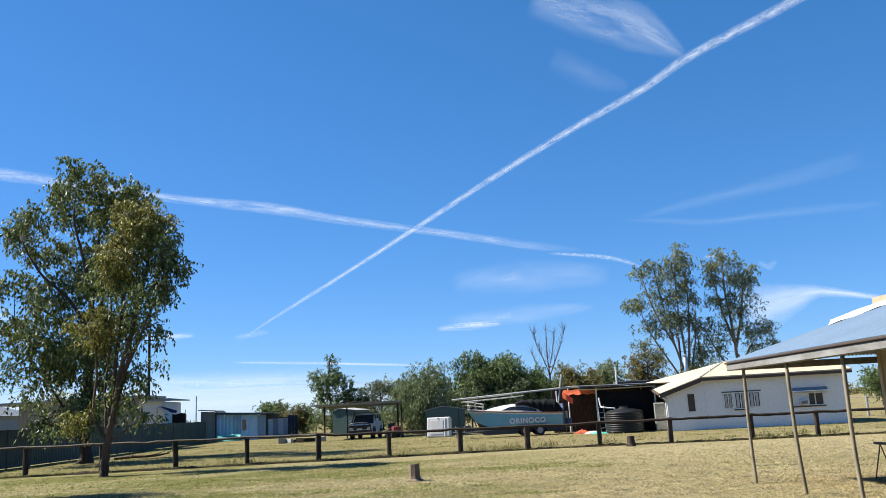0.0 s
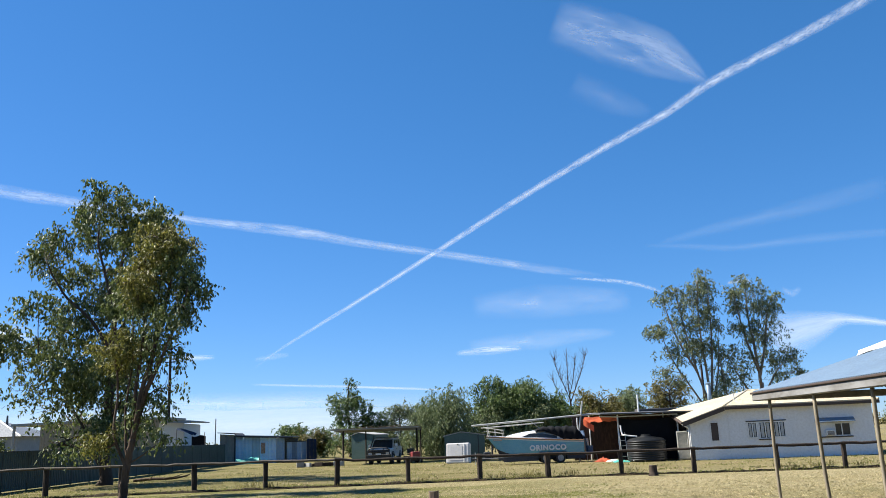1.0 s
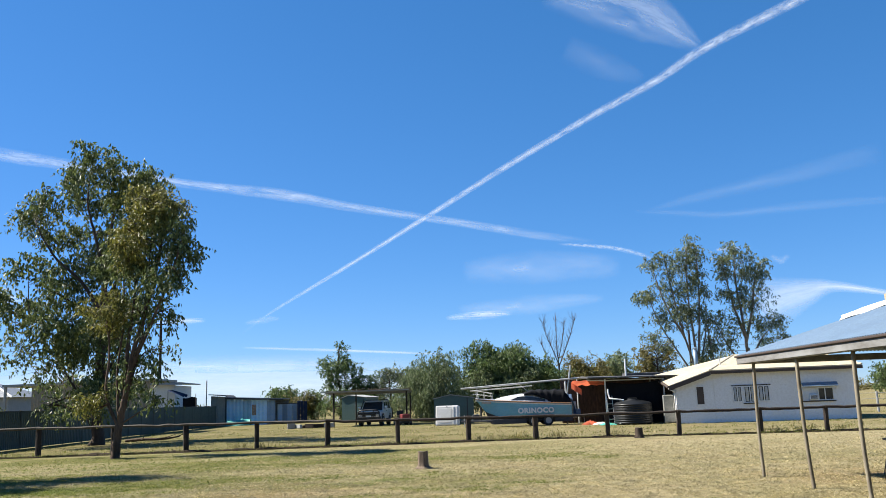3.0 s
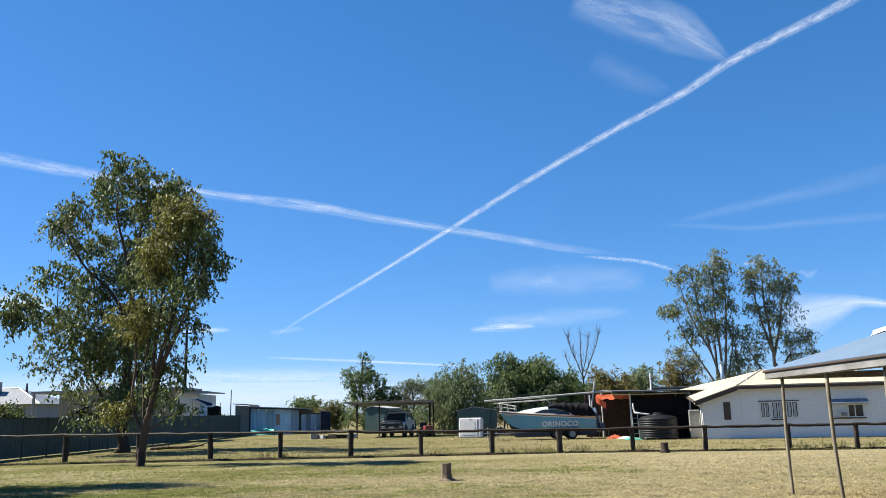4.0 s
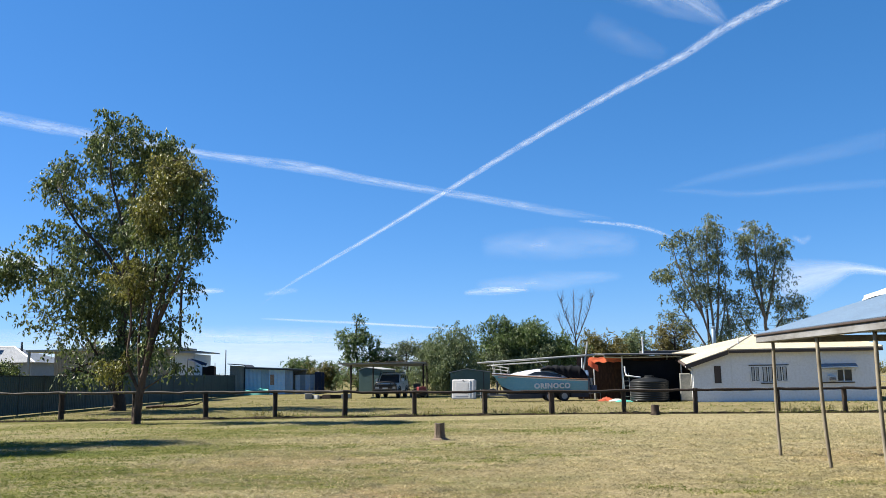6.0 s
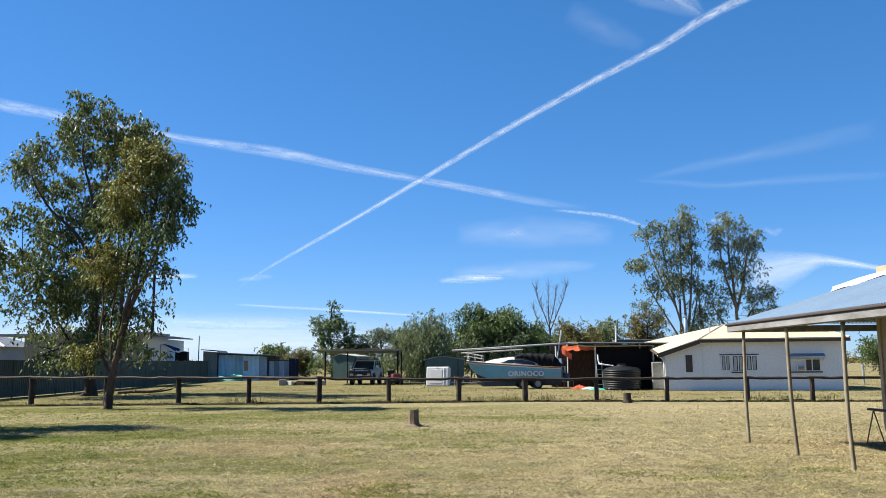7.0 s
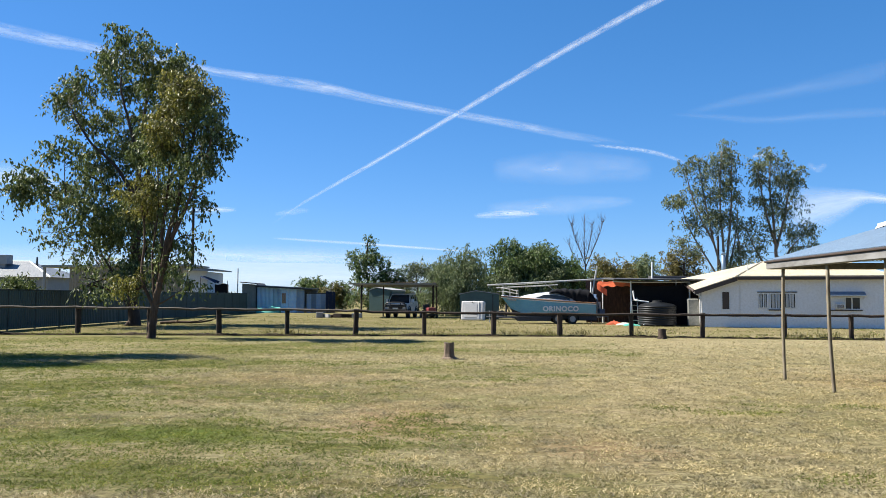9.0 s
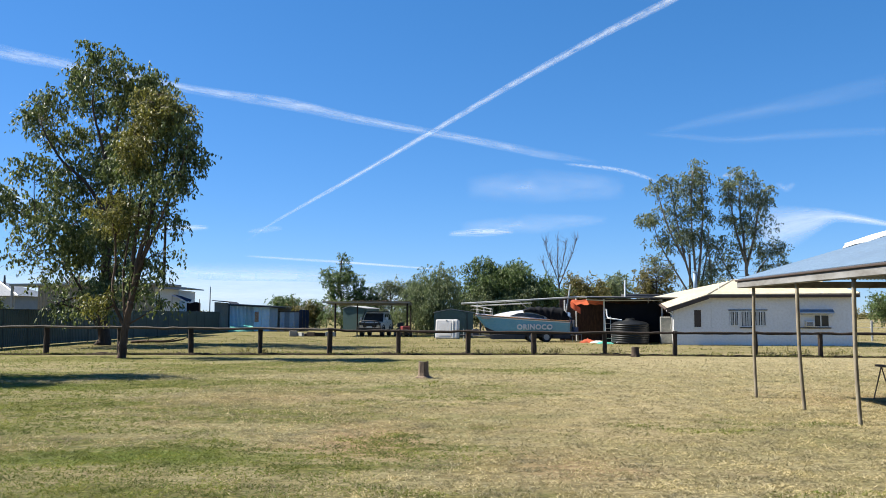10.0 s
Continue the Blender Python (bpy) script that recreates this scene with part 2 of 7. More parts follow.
LAWN = ground_material()
WHITE_WALL = surface("white_painted_board", (0.70, 0.70, 0.70), (0.65, 0.65, 0.64), (0.57, 0.56, 0.54), 0.6, 9, 0.7, 0.06)
CREAM_ROOF = surface("cream_metal_roof", (0.503, 0.452, 0.323), (0.452, 0.387, 0.258), (0.4, 0.323, 0.206), 0.5, 5, 0.55, 0.05, wave=("X", 13, 0.5))
BROWN_TRIM = surface("brown_fascia", (0.045, 0.03, 0.022), (0.06, 0.04, 0.03), None, 2, 30, 0.6, 0.1)
WHITE_TRIM = surface("white_trim", (0.702, 0.702, 0.684), (0.63, 0.63, 0.612), None, 2, 30, 0.5, 0.05)
DARK_GLASS = glass_material("dark_glass")
CURTAIN = surface("curtain", (0.55, 0.55, 0.53), (0.42, 0.42, 0.41), None, 3, 20, 0.9, 0.1)
OLD_TIMBER = surface("weathered_timber", (0.109, 0.0901, 0.0723), (0.0615, 0.0491, 0.0376), (0.0253, 0.0195, 0.0145), 2.5, 18, 0.9, 0.7, stretch=(0.289, 0.722, 0.722), vary=0.2)
DARK_TIMBER = surface("dark_weathered_post", (0.042, 0.031, 0.024), (0.026, 0.02, 0.016), (0.013, 0.01, 0.009), 3, 22, 0.9, 0.7, stretch=(1, 1, 0.3), vary=0.25, spec=0.25)
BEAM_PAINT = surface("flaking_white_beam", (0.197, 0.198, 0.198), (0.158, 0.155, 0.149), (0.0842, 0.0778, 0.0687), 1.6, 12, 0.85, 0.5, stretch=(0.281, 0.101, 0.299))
POLE_PAINT = surface("worn_cream_pole", (0.272, 0.238, 0.17), (0.218, 0.187, 0.129), (0.109, 0.0816, 0.0544), 2.0, 18, 0.7, 0.3, stretch=(0.68, 0.68, 0.204), vary=0.1)
GREY_IRON = surface("galvanised_iron", (0.165, 0.239, 0.326), (0.142, 0.205, 0.287), (0.124, 0.171, 0.222), 0.8, 10, 0.42, 0.04, metal=0.25)
WHITE_CAP = surface("white_ridge_cap", (0.512, 0.512, 0.499), (0.448, 0.448, 0.435), (0.288, 0.282, 0.269), 3, 12, 0.6, 0.3)
CREAM_BOARD = surface("cream_weatherboard", (0.37, 0.299, 0.204), (0.332, 0.268, 0.178), (0.268, 0.21, 0.14), 1.0, 14, 0.7, 0.12, stretch=(0.637, 0.191, 0.637), vary=0.05)
GREEN_SHEET = surface("green_fence_sheet", (0.0307, 0.0601, 0.0491), (0.0246, 0.0491, 0.041), (0.041, 0.0682, 0.0579), 0.7, 6, 0.5, 0.03, vary=0.06)
GREEN_POST = surface("green_fence_post", (0.008, 0.018, 0.014), (0.007, 0.014, 0.011), None, 2, 20, 0.5, 0.05)
BARK = surface("grey_brown_bark", (0.122, 0.084, 0.0612), (0.0714, 0.0485, 0.0357), (0.0179, 0.0128, 0.00968), 1.6, 9, 0.92, 0.9, stretch=(0.51, 0.51, 0.112), spec=0.2)
BARK_DARK = surface("dark_bark", (0.085, 0.062, 0.048), (0.05, 0.038, 0.03), (0.025, 0.02, 0.016), 1.6, 9, 0.92, 0.9, stretch=(1, 1, 0.22), spec=0.2)
BARK_PALE = surface("pale_smooth_bark", (0.218, 0.186, 0.15), (0.141, 0.115, 0.0896), (0.0704, 0.0544, 0.0416), 1.2, 7, 0.8, 0.5, stretch=(0.64, 0.64, 0.192))
GUM_LEAF = leaf_material("gum_leaf", [(0.0, (0.0405, 0.0602, 0.0161)), (0.5, (0.087, 0.117, 0.034)), (0.85, (0.144, 0.177, 0.06)), (1.0, (0.266, 0.295, 0.136))])
MISTLETOE = leaf_material("mistletoe_leaf", [(0.0, (0.0628, 0.0685, 0.0133)), (0.5, (0.131, 0.134, 0.0271)), (0.85, (0.22, 0.215, 0.0484)), (1.0, (0.313, 0.274, 0.0846))])
PALE_GUM = leaf_material("pale_gum_leaf", [(0.0, (0.0647, 0.0881, 0.0414)), (0.5, (0.123, 0.155, 0.0755)), (0.85, (0.195, 0.225, 0.118)), (1.0, (0.295, 0.309, 0.171))])
PEPPER_LEAF = leaf_material("pepper_leaf", [(0.0, (0.0722, 0.102, 0.0426)), (0.5, (0.138, 0.181, 0.0816)), (1.0, (0.236, 0.275, 0.144))])
BROAD_LEAF = leaf_material("broad_leaf", [(0.0, (0.0449, 0.078, 0.0225)), (0.5, (0.0874, 0.134, 0.0412)), (1.0, (0.168, 0.225, 0.0811))])
OLIVE_LEAF = leaf_material("olive_leaf", [(0.0, (0.0697, 0.0697, 0.0209)), (0.5, (0.133, 0.122, 0.0348)), (1.0, (0.237, 0.195, 0.0627))])
LITTER = leaf_material("leaf_litter", [(0.0, (0.03, 0.022, 0.012)), (0.6, (0.07, 0.05, 0.028)), (1.0, (0.16, 0.12, 0.06))], 0.1, 0.8)
STRAW = leaf_material("straw_blade", [(0.0, (0.176, 0.162, 0.0651)), (0.3, (0.303, 0.259, 0.14)), (0.8, (0.422, 0.359, 0.208)), (1.0, (0.496, 0.433, 0.281))], 0.3, 0.7)
GREEN_BLADE = leaf_material("green_blade", [(0.0, (0.0898, 0.122, 0.017)), (0.6, (0.148, 0.17, 0.032)), (1.0, (0.232, 0.237, 0.0636))], 0.35, 0.7)

STUMP_WOOD = surface("stump_wood", (0.216, 0.158, 0.108), (0.135, 0.0945, 0.063), (0.054, 0.0378, 0.027), 3.0, 20, 0.9, 0.8, stretch=(0.9, 0.9, 0.225))
SHADED_EARTH = surface("shaded_earth", (0.0294, 0.021, 0.0147), (0.0189, 0.0139, 0.0101), (0.0546, 0.042, 0.0252), 2.0, 14, 0.95, 0.8, spec=0.1)

# ---- building helpers ----


class Geo:
    """Collects corners and faces of one mesh."""

    def __init__(self):
        self.v, self.f = [], []

    def add(self, verts, faces, m=None):
        k = len(self.v)
        self.v += [tuple(m @ Vector(p)) for p in verts] if m is not None else [tuple(p) for p in verts]
        self.f += [tuple(i + k for i in q) for q in faces]
        return self

    def box(self, x0, y0, z0, x1, y1, z1, bev=0.0, m=None):
        if bev <= 0:
            vs = [(x, y, z) for x in (x0, x1) for y in (y0, y1) for z in (z0, z1)]
            fs = [(0, 1, 3, 2), (4, 6, 7, 5), (0, 4, 5, 1), (2, 3, 7, 6), (0, 2, 6, 4), (1, 5, 7, 3)]
            return self.add(vs, fs, m)
        bm = bmesh.new()
        bmesh.ops.create_cube(bm, size=1.0)
        for q in bm.verts:
            q.co = ((x0 + x1) / 2 + q.co.x * (x1 - x0), (y0 + y1) / 2 + q.co.y * (y1 - y0), (z0 + z1) / 2 + q.co.z * (z1 - z0))
        bmesh.ops.bevel(bm, geom=bm.edges[:], offset=bev, segments=2 if bev > 0.03 else 1, profile=0.6, affect="EDGES")
        bm.verts.index_update()
        self.add([q.co[:] for q in bm.verts], [[q.index for q in fc.verts] for fc in bm.faces], m)
        bm.free()
        return self

    def tube(self, pts, radii, n=8, cap=True, m=None):
        pts = [Vector(p) for p in pts]
        if isinstance(radii, (int, float)):
            radii = [radii] * len(pts)
        vs, fs = [], []
        up = Vector((0.13, 0.31, 0.94))
        for i, p in enumerate(pts):
            t = (pts[min(i + 1, len(pts) - 1)] - pts[max(i - 1, 0)]).normalized()
            a = t.cross(up)
            if a.length < 0.15:
                a = t.cross(Vector((1, 0, 0)))
            a.normalize()
            b = t.cross(a)
            for k in range(n):
                w = 2 * math.pi * k / n
                vs.append(p + (a * math.cos(w) + b * math.sin(w)) * radii[i])
        for i in range(len(pts) - 1):
            for k in range(n):
                fs.append((i * n + k, i * n + (k + 1) % n, (i + 1) * n + (k + 1) % n, (i + 1) * n + k))
        if cap:
            fs.append(tuple(range(n - 1, -1, -1)))
            fs.append(tuple((len(pts) - 1) * n + k for k in range(n)))
        return self.add(vs, fs, m)

    def prism(self, poly, y0, y1, m=None):
        """A polygon of (x, z) drawn out from y0 to y1."""
        n = len(poly)
        vs = [(x, y0, z) for x, z in poly] + [(x, y1, z) for x, z in poly]
        fs = [tuple(range(n)), tuple(range(2 * n - 1, n - 1, -1))]
        fs += [(i, i + n, (i + 1) % n + n, (i + 1) % n) for i in range(n)]
        return self.add(vs, fs, m)

    def grid(self, rows):
        """A sheet from rows of points."""
        w = len(rows[0])
        return self.add([p for r in rows for p in r], [(i * w + j, i * w + j + 1, (i + 1) * w + j + 1, (i + 1) * w + j) for i in range(len(rows) - 1) for j in range(w - 1)])

    def lathe(self, profile, n=24, m=None):
        vs = [(r * math.cos(2 * math.pi * k / n), r * math.sin(2 * math.pi * k / n), z) for r, z in profile for k in range(n)]
        fs = [(i * n + k, i * n + (k + 1) % n, (i + 1) * n + (k + 1) % n, (i + 1) * n + k) for i in range(len(profile) - 1) for k in range(n)]
        fs += [tuple(range(n - 1, -1, -1)), tuple((len(profile) - 1) * n + k for k in range(n))]
        return self.add(vs, fs, m)

    def mesh(self, name, material, smooth=False):
        me = bpy.data.meshes.new(name)
        me.from_pydata(self.v, [], self.f)
        me.materials.append(material)
        if smooth:
            me.shade_smooth()
        me.validate()
        bm = bmesh.new()
        bm.from_mesh(me)
        if len(bm.faces) < 20000:
            bmesh.ops.recalc_face_normals(bm, faces=bm.faces[:])
        bm.to_mesh(me)
        bm.free()
        return me


def part(name, geo, material, parent=None, label="", smooth=False):
    """One mesh object, under a thing or a part."""
    ob = new(name, geo.mesh(name, material, smooth))
    if parent is not None:
        ob.parent = parent
    if label:
        ob["label"] = label
    return ob


def thing(name, m, label, category, group="", kind=""):
    """An empty at a thing's base, to carry its parts."""
    ob = new(name)
    ob.matrix_world = m
    return tagged(ob, label, category, group, kind)


def sheet(name, verts, quads, material, parent=None):
    """A large mesh from arrays."""
    me = bpy.data.meshes.new(name)
    me.from_pydata(verts.tolist(), [], quads.tolist())
    me.materials.append(material)
    ob = new(name, me)
    if parent is not None:
        ob.parent = parent
    return ob


def leaves(rng, centres, length, width, droop=1.0, spread=0.8):
    """Kite-shaped leaves hanging from the given points."""
    k = len(centres)
    d = rng.normal(0, spread, (k, 3))
    d[:, 2] -= droop
    d /= np.linalg.norm(d, axis=1)[:, None] + 1e-9
    s = np.cross(d, rng.normal(0, 1, (k, 3)))
    s /= np.linalg.norm(s, axis=1)[:, None] + 1e-9
    ln = length * rng.uniform(0.65, 1.3, k)[:, None]
    wd = width * rng.uniform(0.7, 1.25, k)[:, None]
    nn = np.cross(d, s)
    mid = centres + d * ln * 0.42 + nn * ln * 0.08
    v = np.stack([centres, mid + s * wd / 2, centres + d * ln, mid - s * wd / 2], 1).reshape(-1, 3)
    return v


def foliage(rng, clumps, per, length, width, droop, spread, hollow=0.2):
    """Leaves on hanging sprays inside ellipsoids (x, y, z, rx, ry, rz, fullness)."""
    out, tufts = [], []
    for x, y, z, rx, ry, rz, full in clumps:
        # each clump breaks into uneven tufts with gaps between them
        for _ in range(6):
            o = np.clip(rng.normal(0, 0.55, 3), -0.95, 0.95)
            q = rng.uniform(0.32, 0.68)
            tufts.append((x + o[0] * rx, y + o[1] * ry, z + o[2] * rz, rx * q * rng.uniform(0.9, 1.4), ry * q, rz * q, full * 0.55))
    s = np.linspace(0.08, 1, 9)[None, :, None]
    for x, y, z, rx, ry, rz, full in tufts:
        k = max(2, int(per * rx * rz * full / 10))
        d = rng.normal(0, 1, (k, 3))
        d /= np.linalg.norm(d, axis=1)[:, None]
        r = (hollow + (1 - hollow) * rng.uniform(0, 1, k) ** 0.55)[:, None]
        c = np.array((x, y, z)) + d * r * np.array((rx, ry, rz))
        way = d * 0.8 + rng.normal(0, 0.45, (k, 3))
        way[:, 2] -= 0.45 * droop
        way /= np.linalg.norm(way, axis=1)[:, None]
        run = (length * 2.3 * rng.uniform(0.6, 1.3, k))[:, None, None]
        p = c[:, None] + way[:, None] * s * run
        p[:, :, 2] -= (0.4 * droop * run * s * s)[:, :, 0]
        p = p.reshape(-1, 3)
        out.append(p + rng.normal(0, length * 0.18, p.shape))
    return leaves(rng, np.concatenate(out), length, width, droop, spread)


def quads_for(v):
    return np.arange(len(v)).reshape(-1, 4)


def smooth_line(pts, steps=4):
    """Points along a soft curve through pts."""
    p = [Vector(q) for q in pts]
    out = []
    for i in range(len(p) - 1):
        a, b, c, d = p[max(i - 1, 0)], p[i], p[i + 1], p[min(i + 2, len(p) - 1)]
        for s in range(steps):
            t = s / steps
            out.append(0.5 * ((2 * b) + (c - a) * t + (2 * a - 5 * b + 4 * c - d) * t * t + (3 * b - a - 3 * c + d) * t ** 3))
    out.append(p[-1])
    return out


def deeper(c, place, dy):
    """A clump moved back or forth in the crown; the further one sits a little higher and wider, so that the crown keeps its outline from the lawn."""
    q = 1 + dy / place[1]
    return ((place[0] + c[0]) * q - place[0], c[1] + dy, 1.6 + (c[2] - 1.6) * q, *c[3:])


def tree(name, place, label, limbs, groups, bark, seed, twigs=6, group="", category="tree", depth=0.0):
    """A tree: limbs are (thick, thin, points); groups are (part name, material, clumps, per, leaf length, width, droop, spread)."""
    rng = np.random.default_rng(seed)
    ob = thing(name, pose(*place), label, category, group)
    if depth:
        groups = [(g[0], g[1], [deeper(c, place, float(np.clip(rng.normal(0, depth), -2 * depth, 2 * depth))) for c in g[2]], *g[3:]) for g in groups]
    grow, dense = (1.2, 1.0) if place[1] < 60 else (0.85, 1.45)
    wood = Geo()
    spine = []
    for k, (r0, r1, pts) in enumerate(limbs):
        line = smooth_line(pts, 5)
        n = len(line)
        line = [p + Vector(rng.normal(0, 0.1 * r0, 3)) * (0 if i in (0,) else 1) for i, p in enumerate(line)]
        rad = [r0 + (r1 - r0) * i / (n - 1) for i in range(n)]
        if k == 0:
            rad[0] *= 1.45
            rad[1] *= 1.12
        wood.tube(line, rad, 9 if r0 > 0.08 else 6)
        spine += [(p, rr) for p, rr in zip(line[2:], rad[2:])]
    boughs = Geo()
    for part_name, material, clumps, per, length, width, droop, spread in groups:
        for x, y, z, rx, ry, rz, full in clumps:
            c = Vector((x, y, z))
            p, rr = min(spine, key=lambda s: (s[0] - c).length + (1.5 * max(0, s[0].z - c.z + 0.3)))
            mid = p.lerp(c, 0.5) + Vector((0, 0, 0.12 * (c - p).length)) + Vector(rng.normal(0, 0.08, 3))
            r1 = min(rr * 0.7, 0.02 + 0.022 * (c - p).length)
            stem = smooth_line([p, mid, c], 3)
            boughs.tube(stem, [r1 + (0.35 * r1 - r1) * i / (len(stem) - 1) for i in range(len(stem))], 5, False)
            for _ in range(twigs):
                d = Vector(rng.normal(0, 1, 3)).normalized()
                e = c + Vector((d.x * rx, d.y * ry, d.z * rz)) * rng.uniform(0.75, 1.0)
                q = p.lerp(c, rng.uniform(0.5, 1.0))
                h = q.lerp(e, 0.5) + Vector((0, 0, 0.1 * (e - q).length))
                boughs.tube([q, h, e], [0.4 * r1, 0.28 * r1, 0.006], 4, False)
    part("trunk", wood, bark, ob, smooth=True)
    if boughs.v:
        part("branch_work", boughs, bark, ob, smooth=True)["kind"] = "stuff"
    for part_name, material, clumps, per, length, width, droop, spread in groups:
        v = foliage(rng, clumps, per * dense, length * grow, width * grow * 1.1, droop, spread)
        sheet(part_name, v, quads_for(v), material, ob)["kind"] = "stuff"
    return ob


# ---- sky ----


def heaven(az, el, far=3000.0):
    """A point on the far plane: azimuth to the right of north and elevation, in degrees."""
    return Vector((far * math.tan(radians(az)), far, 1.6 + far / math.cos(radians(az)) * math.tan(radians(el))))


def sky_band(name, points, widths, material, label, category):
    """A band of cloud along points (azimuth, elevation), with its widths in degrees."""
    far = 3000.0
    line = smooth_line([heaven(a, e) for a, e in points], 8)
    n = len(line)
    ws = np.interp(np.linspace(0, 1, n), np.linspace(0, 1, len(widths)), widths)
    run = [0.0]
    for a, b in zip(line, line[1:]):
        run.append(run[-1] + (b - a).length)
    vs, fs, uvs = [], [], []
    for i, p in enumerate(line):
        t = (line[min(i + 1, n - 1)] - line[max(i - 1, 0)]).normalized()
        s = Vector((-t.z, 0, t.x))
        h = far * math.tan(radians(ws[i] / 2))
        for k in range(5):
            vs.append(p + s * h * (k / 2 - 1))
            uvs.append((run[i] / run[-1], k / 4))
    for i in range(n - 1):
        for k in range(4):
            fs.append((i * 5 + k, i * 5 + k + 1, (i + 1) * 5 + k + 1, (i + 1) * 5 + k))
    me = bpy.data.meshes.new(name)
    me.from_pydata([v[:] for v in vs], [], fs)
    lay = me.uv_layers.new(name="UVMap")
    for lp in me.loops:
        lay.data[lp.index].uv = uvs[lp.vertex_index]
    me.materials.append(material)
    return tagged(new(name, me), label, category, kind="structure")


TRAIL = cloud_material("vapour_trail", 0.54, 60, 3.0, 0.25, 0.40)
TRAIL_SOFT = cloud_material("spread_vapour_trail", 0.47, 20, 2.0, 0.28, 0.45)
CIRRUS = cloud_material("cirrus", 0.72, 2.4, 5.5, 0.30, 0.5)
HAZE = cloud_material("horizon_haze", 0.46, 1.6, 1.0, 0.05, 0.6)
HIGH_CIRRUS = cloud_material("high_cirrus", 0.55, 2.2, 3.5, 0.30, 0.55)
WEDGE = cloud_material("cloud_wedge", 0.5, 2.0, 1.4, 0.12, 0.5)
FAINT = cloud_material("faint_cirrus", 0.11, 2.5, 1.4, 0.25, 0.5)
THIN = cloud_material("thin_cirrus", 0.24, 3.0, 1.6, 0.25, 0.5)
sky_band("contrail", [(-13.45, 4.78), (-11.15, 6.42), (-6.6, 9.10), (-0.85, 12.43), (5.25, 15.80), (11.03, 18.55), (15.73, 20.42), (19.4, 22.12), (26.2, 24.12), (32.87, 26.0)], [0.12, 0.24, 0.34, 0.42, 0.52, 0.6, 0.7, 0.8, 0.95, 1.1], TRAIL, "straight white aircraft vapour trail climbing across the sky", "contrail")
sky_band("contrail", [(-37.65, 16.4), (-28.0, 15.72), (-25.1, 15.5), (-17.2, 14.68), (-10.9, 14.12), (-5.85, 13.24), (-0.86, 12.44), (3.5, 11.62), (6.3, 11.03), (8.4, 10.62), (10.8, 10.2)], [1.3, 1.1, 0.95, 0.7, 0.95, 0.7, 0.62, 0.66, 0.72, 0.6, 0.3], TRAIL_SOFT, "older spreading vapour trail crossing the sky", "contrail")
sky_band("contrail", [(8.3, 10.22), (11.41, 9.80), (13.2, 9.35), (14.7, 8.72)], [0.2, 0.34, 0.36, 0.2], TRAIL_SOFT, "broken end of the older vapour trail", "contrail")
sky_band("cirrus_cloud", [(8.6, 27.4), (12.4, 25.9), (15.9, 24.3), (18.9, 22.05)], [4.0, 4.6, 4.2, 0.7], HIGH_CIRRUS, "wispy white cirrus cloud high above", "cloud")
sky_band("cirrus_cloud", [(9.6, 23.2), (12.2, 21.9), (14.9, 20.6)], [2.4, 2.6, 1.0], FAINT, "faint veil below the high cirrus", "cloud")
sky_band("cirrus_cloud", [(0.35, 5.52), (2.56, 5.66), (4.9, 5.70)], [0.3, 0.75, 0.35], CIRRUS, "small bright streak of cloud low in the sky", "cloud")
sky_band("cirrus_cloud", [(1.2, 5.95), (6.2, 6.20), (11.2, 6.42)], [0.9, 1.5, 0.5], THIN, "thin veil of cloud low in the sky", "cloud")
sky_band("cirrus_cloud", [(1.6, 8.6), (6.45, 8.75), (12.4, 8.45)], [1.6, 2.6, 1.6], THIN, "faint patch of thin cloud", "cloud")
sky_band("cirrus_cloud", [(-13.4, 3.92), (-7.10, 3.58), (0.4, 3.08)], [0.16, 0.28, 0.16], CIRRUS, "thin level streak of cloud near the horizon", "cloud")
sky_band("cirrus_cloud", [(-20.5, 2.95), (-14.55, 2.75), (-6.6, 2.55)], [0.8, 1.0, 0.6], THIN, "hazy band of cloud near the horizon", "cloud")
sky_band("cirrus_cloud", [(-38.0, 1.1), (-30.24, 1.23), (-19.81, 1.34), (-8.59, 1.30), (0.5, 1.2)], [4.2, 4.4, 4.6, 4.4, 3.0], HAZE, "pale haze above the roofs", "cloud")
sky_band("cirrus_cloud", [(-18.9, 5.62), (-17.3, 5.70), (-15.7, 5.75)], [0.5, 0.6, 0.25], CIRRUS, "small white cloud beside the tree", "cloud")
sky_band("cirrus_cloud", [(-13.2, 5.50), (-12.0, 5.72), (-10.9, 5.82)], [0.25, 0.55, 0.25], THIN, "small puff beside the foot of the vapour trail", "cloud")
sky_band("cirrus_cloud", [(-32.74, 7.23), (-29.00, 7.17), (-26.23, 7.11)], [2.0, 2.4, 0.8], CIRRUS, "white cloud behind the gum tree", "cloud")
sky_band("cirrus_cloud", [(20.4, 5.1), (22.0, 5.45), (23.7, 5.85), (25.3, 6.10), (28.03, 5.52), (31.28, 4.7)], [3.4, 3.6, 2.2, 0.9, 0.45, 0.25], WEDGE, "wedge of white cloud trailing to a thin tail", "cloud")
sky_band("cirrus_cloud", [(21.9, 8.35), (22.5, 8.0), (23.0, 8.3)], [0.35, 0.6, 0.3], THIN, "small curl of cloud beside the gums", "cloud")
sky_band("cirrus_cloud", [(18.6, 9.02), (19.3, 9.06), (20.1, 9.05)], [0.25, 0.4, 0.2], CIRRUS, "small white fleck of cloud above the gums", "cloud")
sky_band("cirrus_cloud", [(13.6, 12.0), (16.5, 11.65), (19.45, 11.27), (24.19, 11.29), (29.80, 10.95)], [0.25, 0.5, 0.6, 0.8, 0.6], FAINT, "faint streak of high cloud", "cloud")
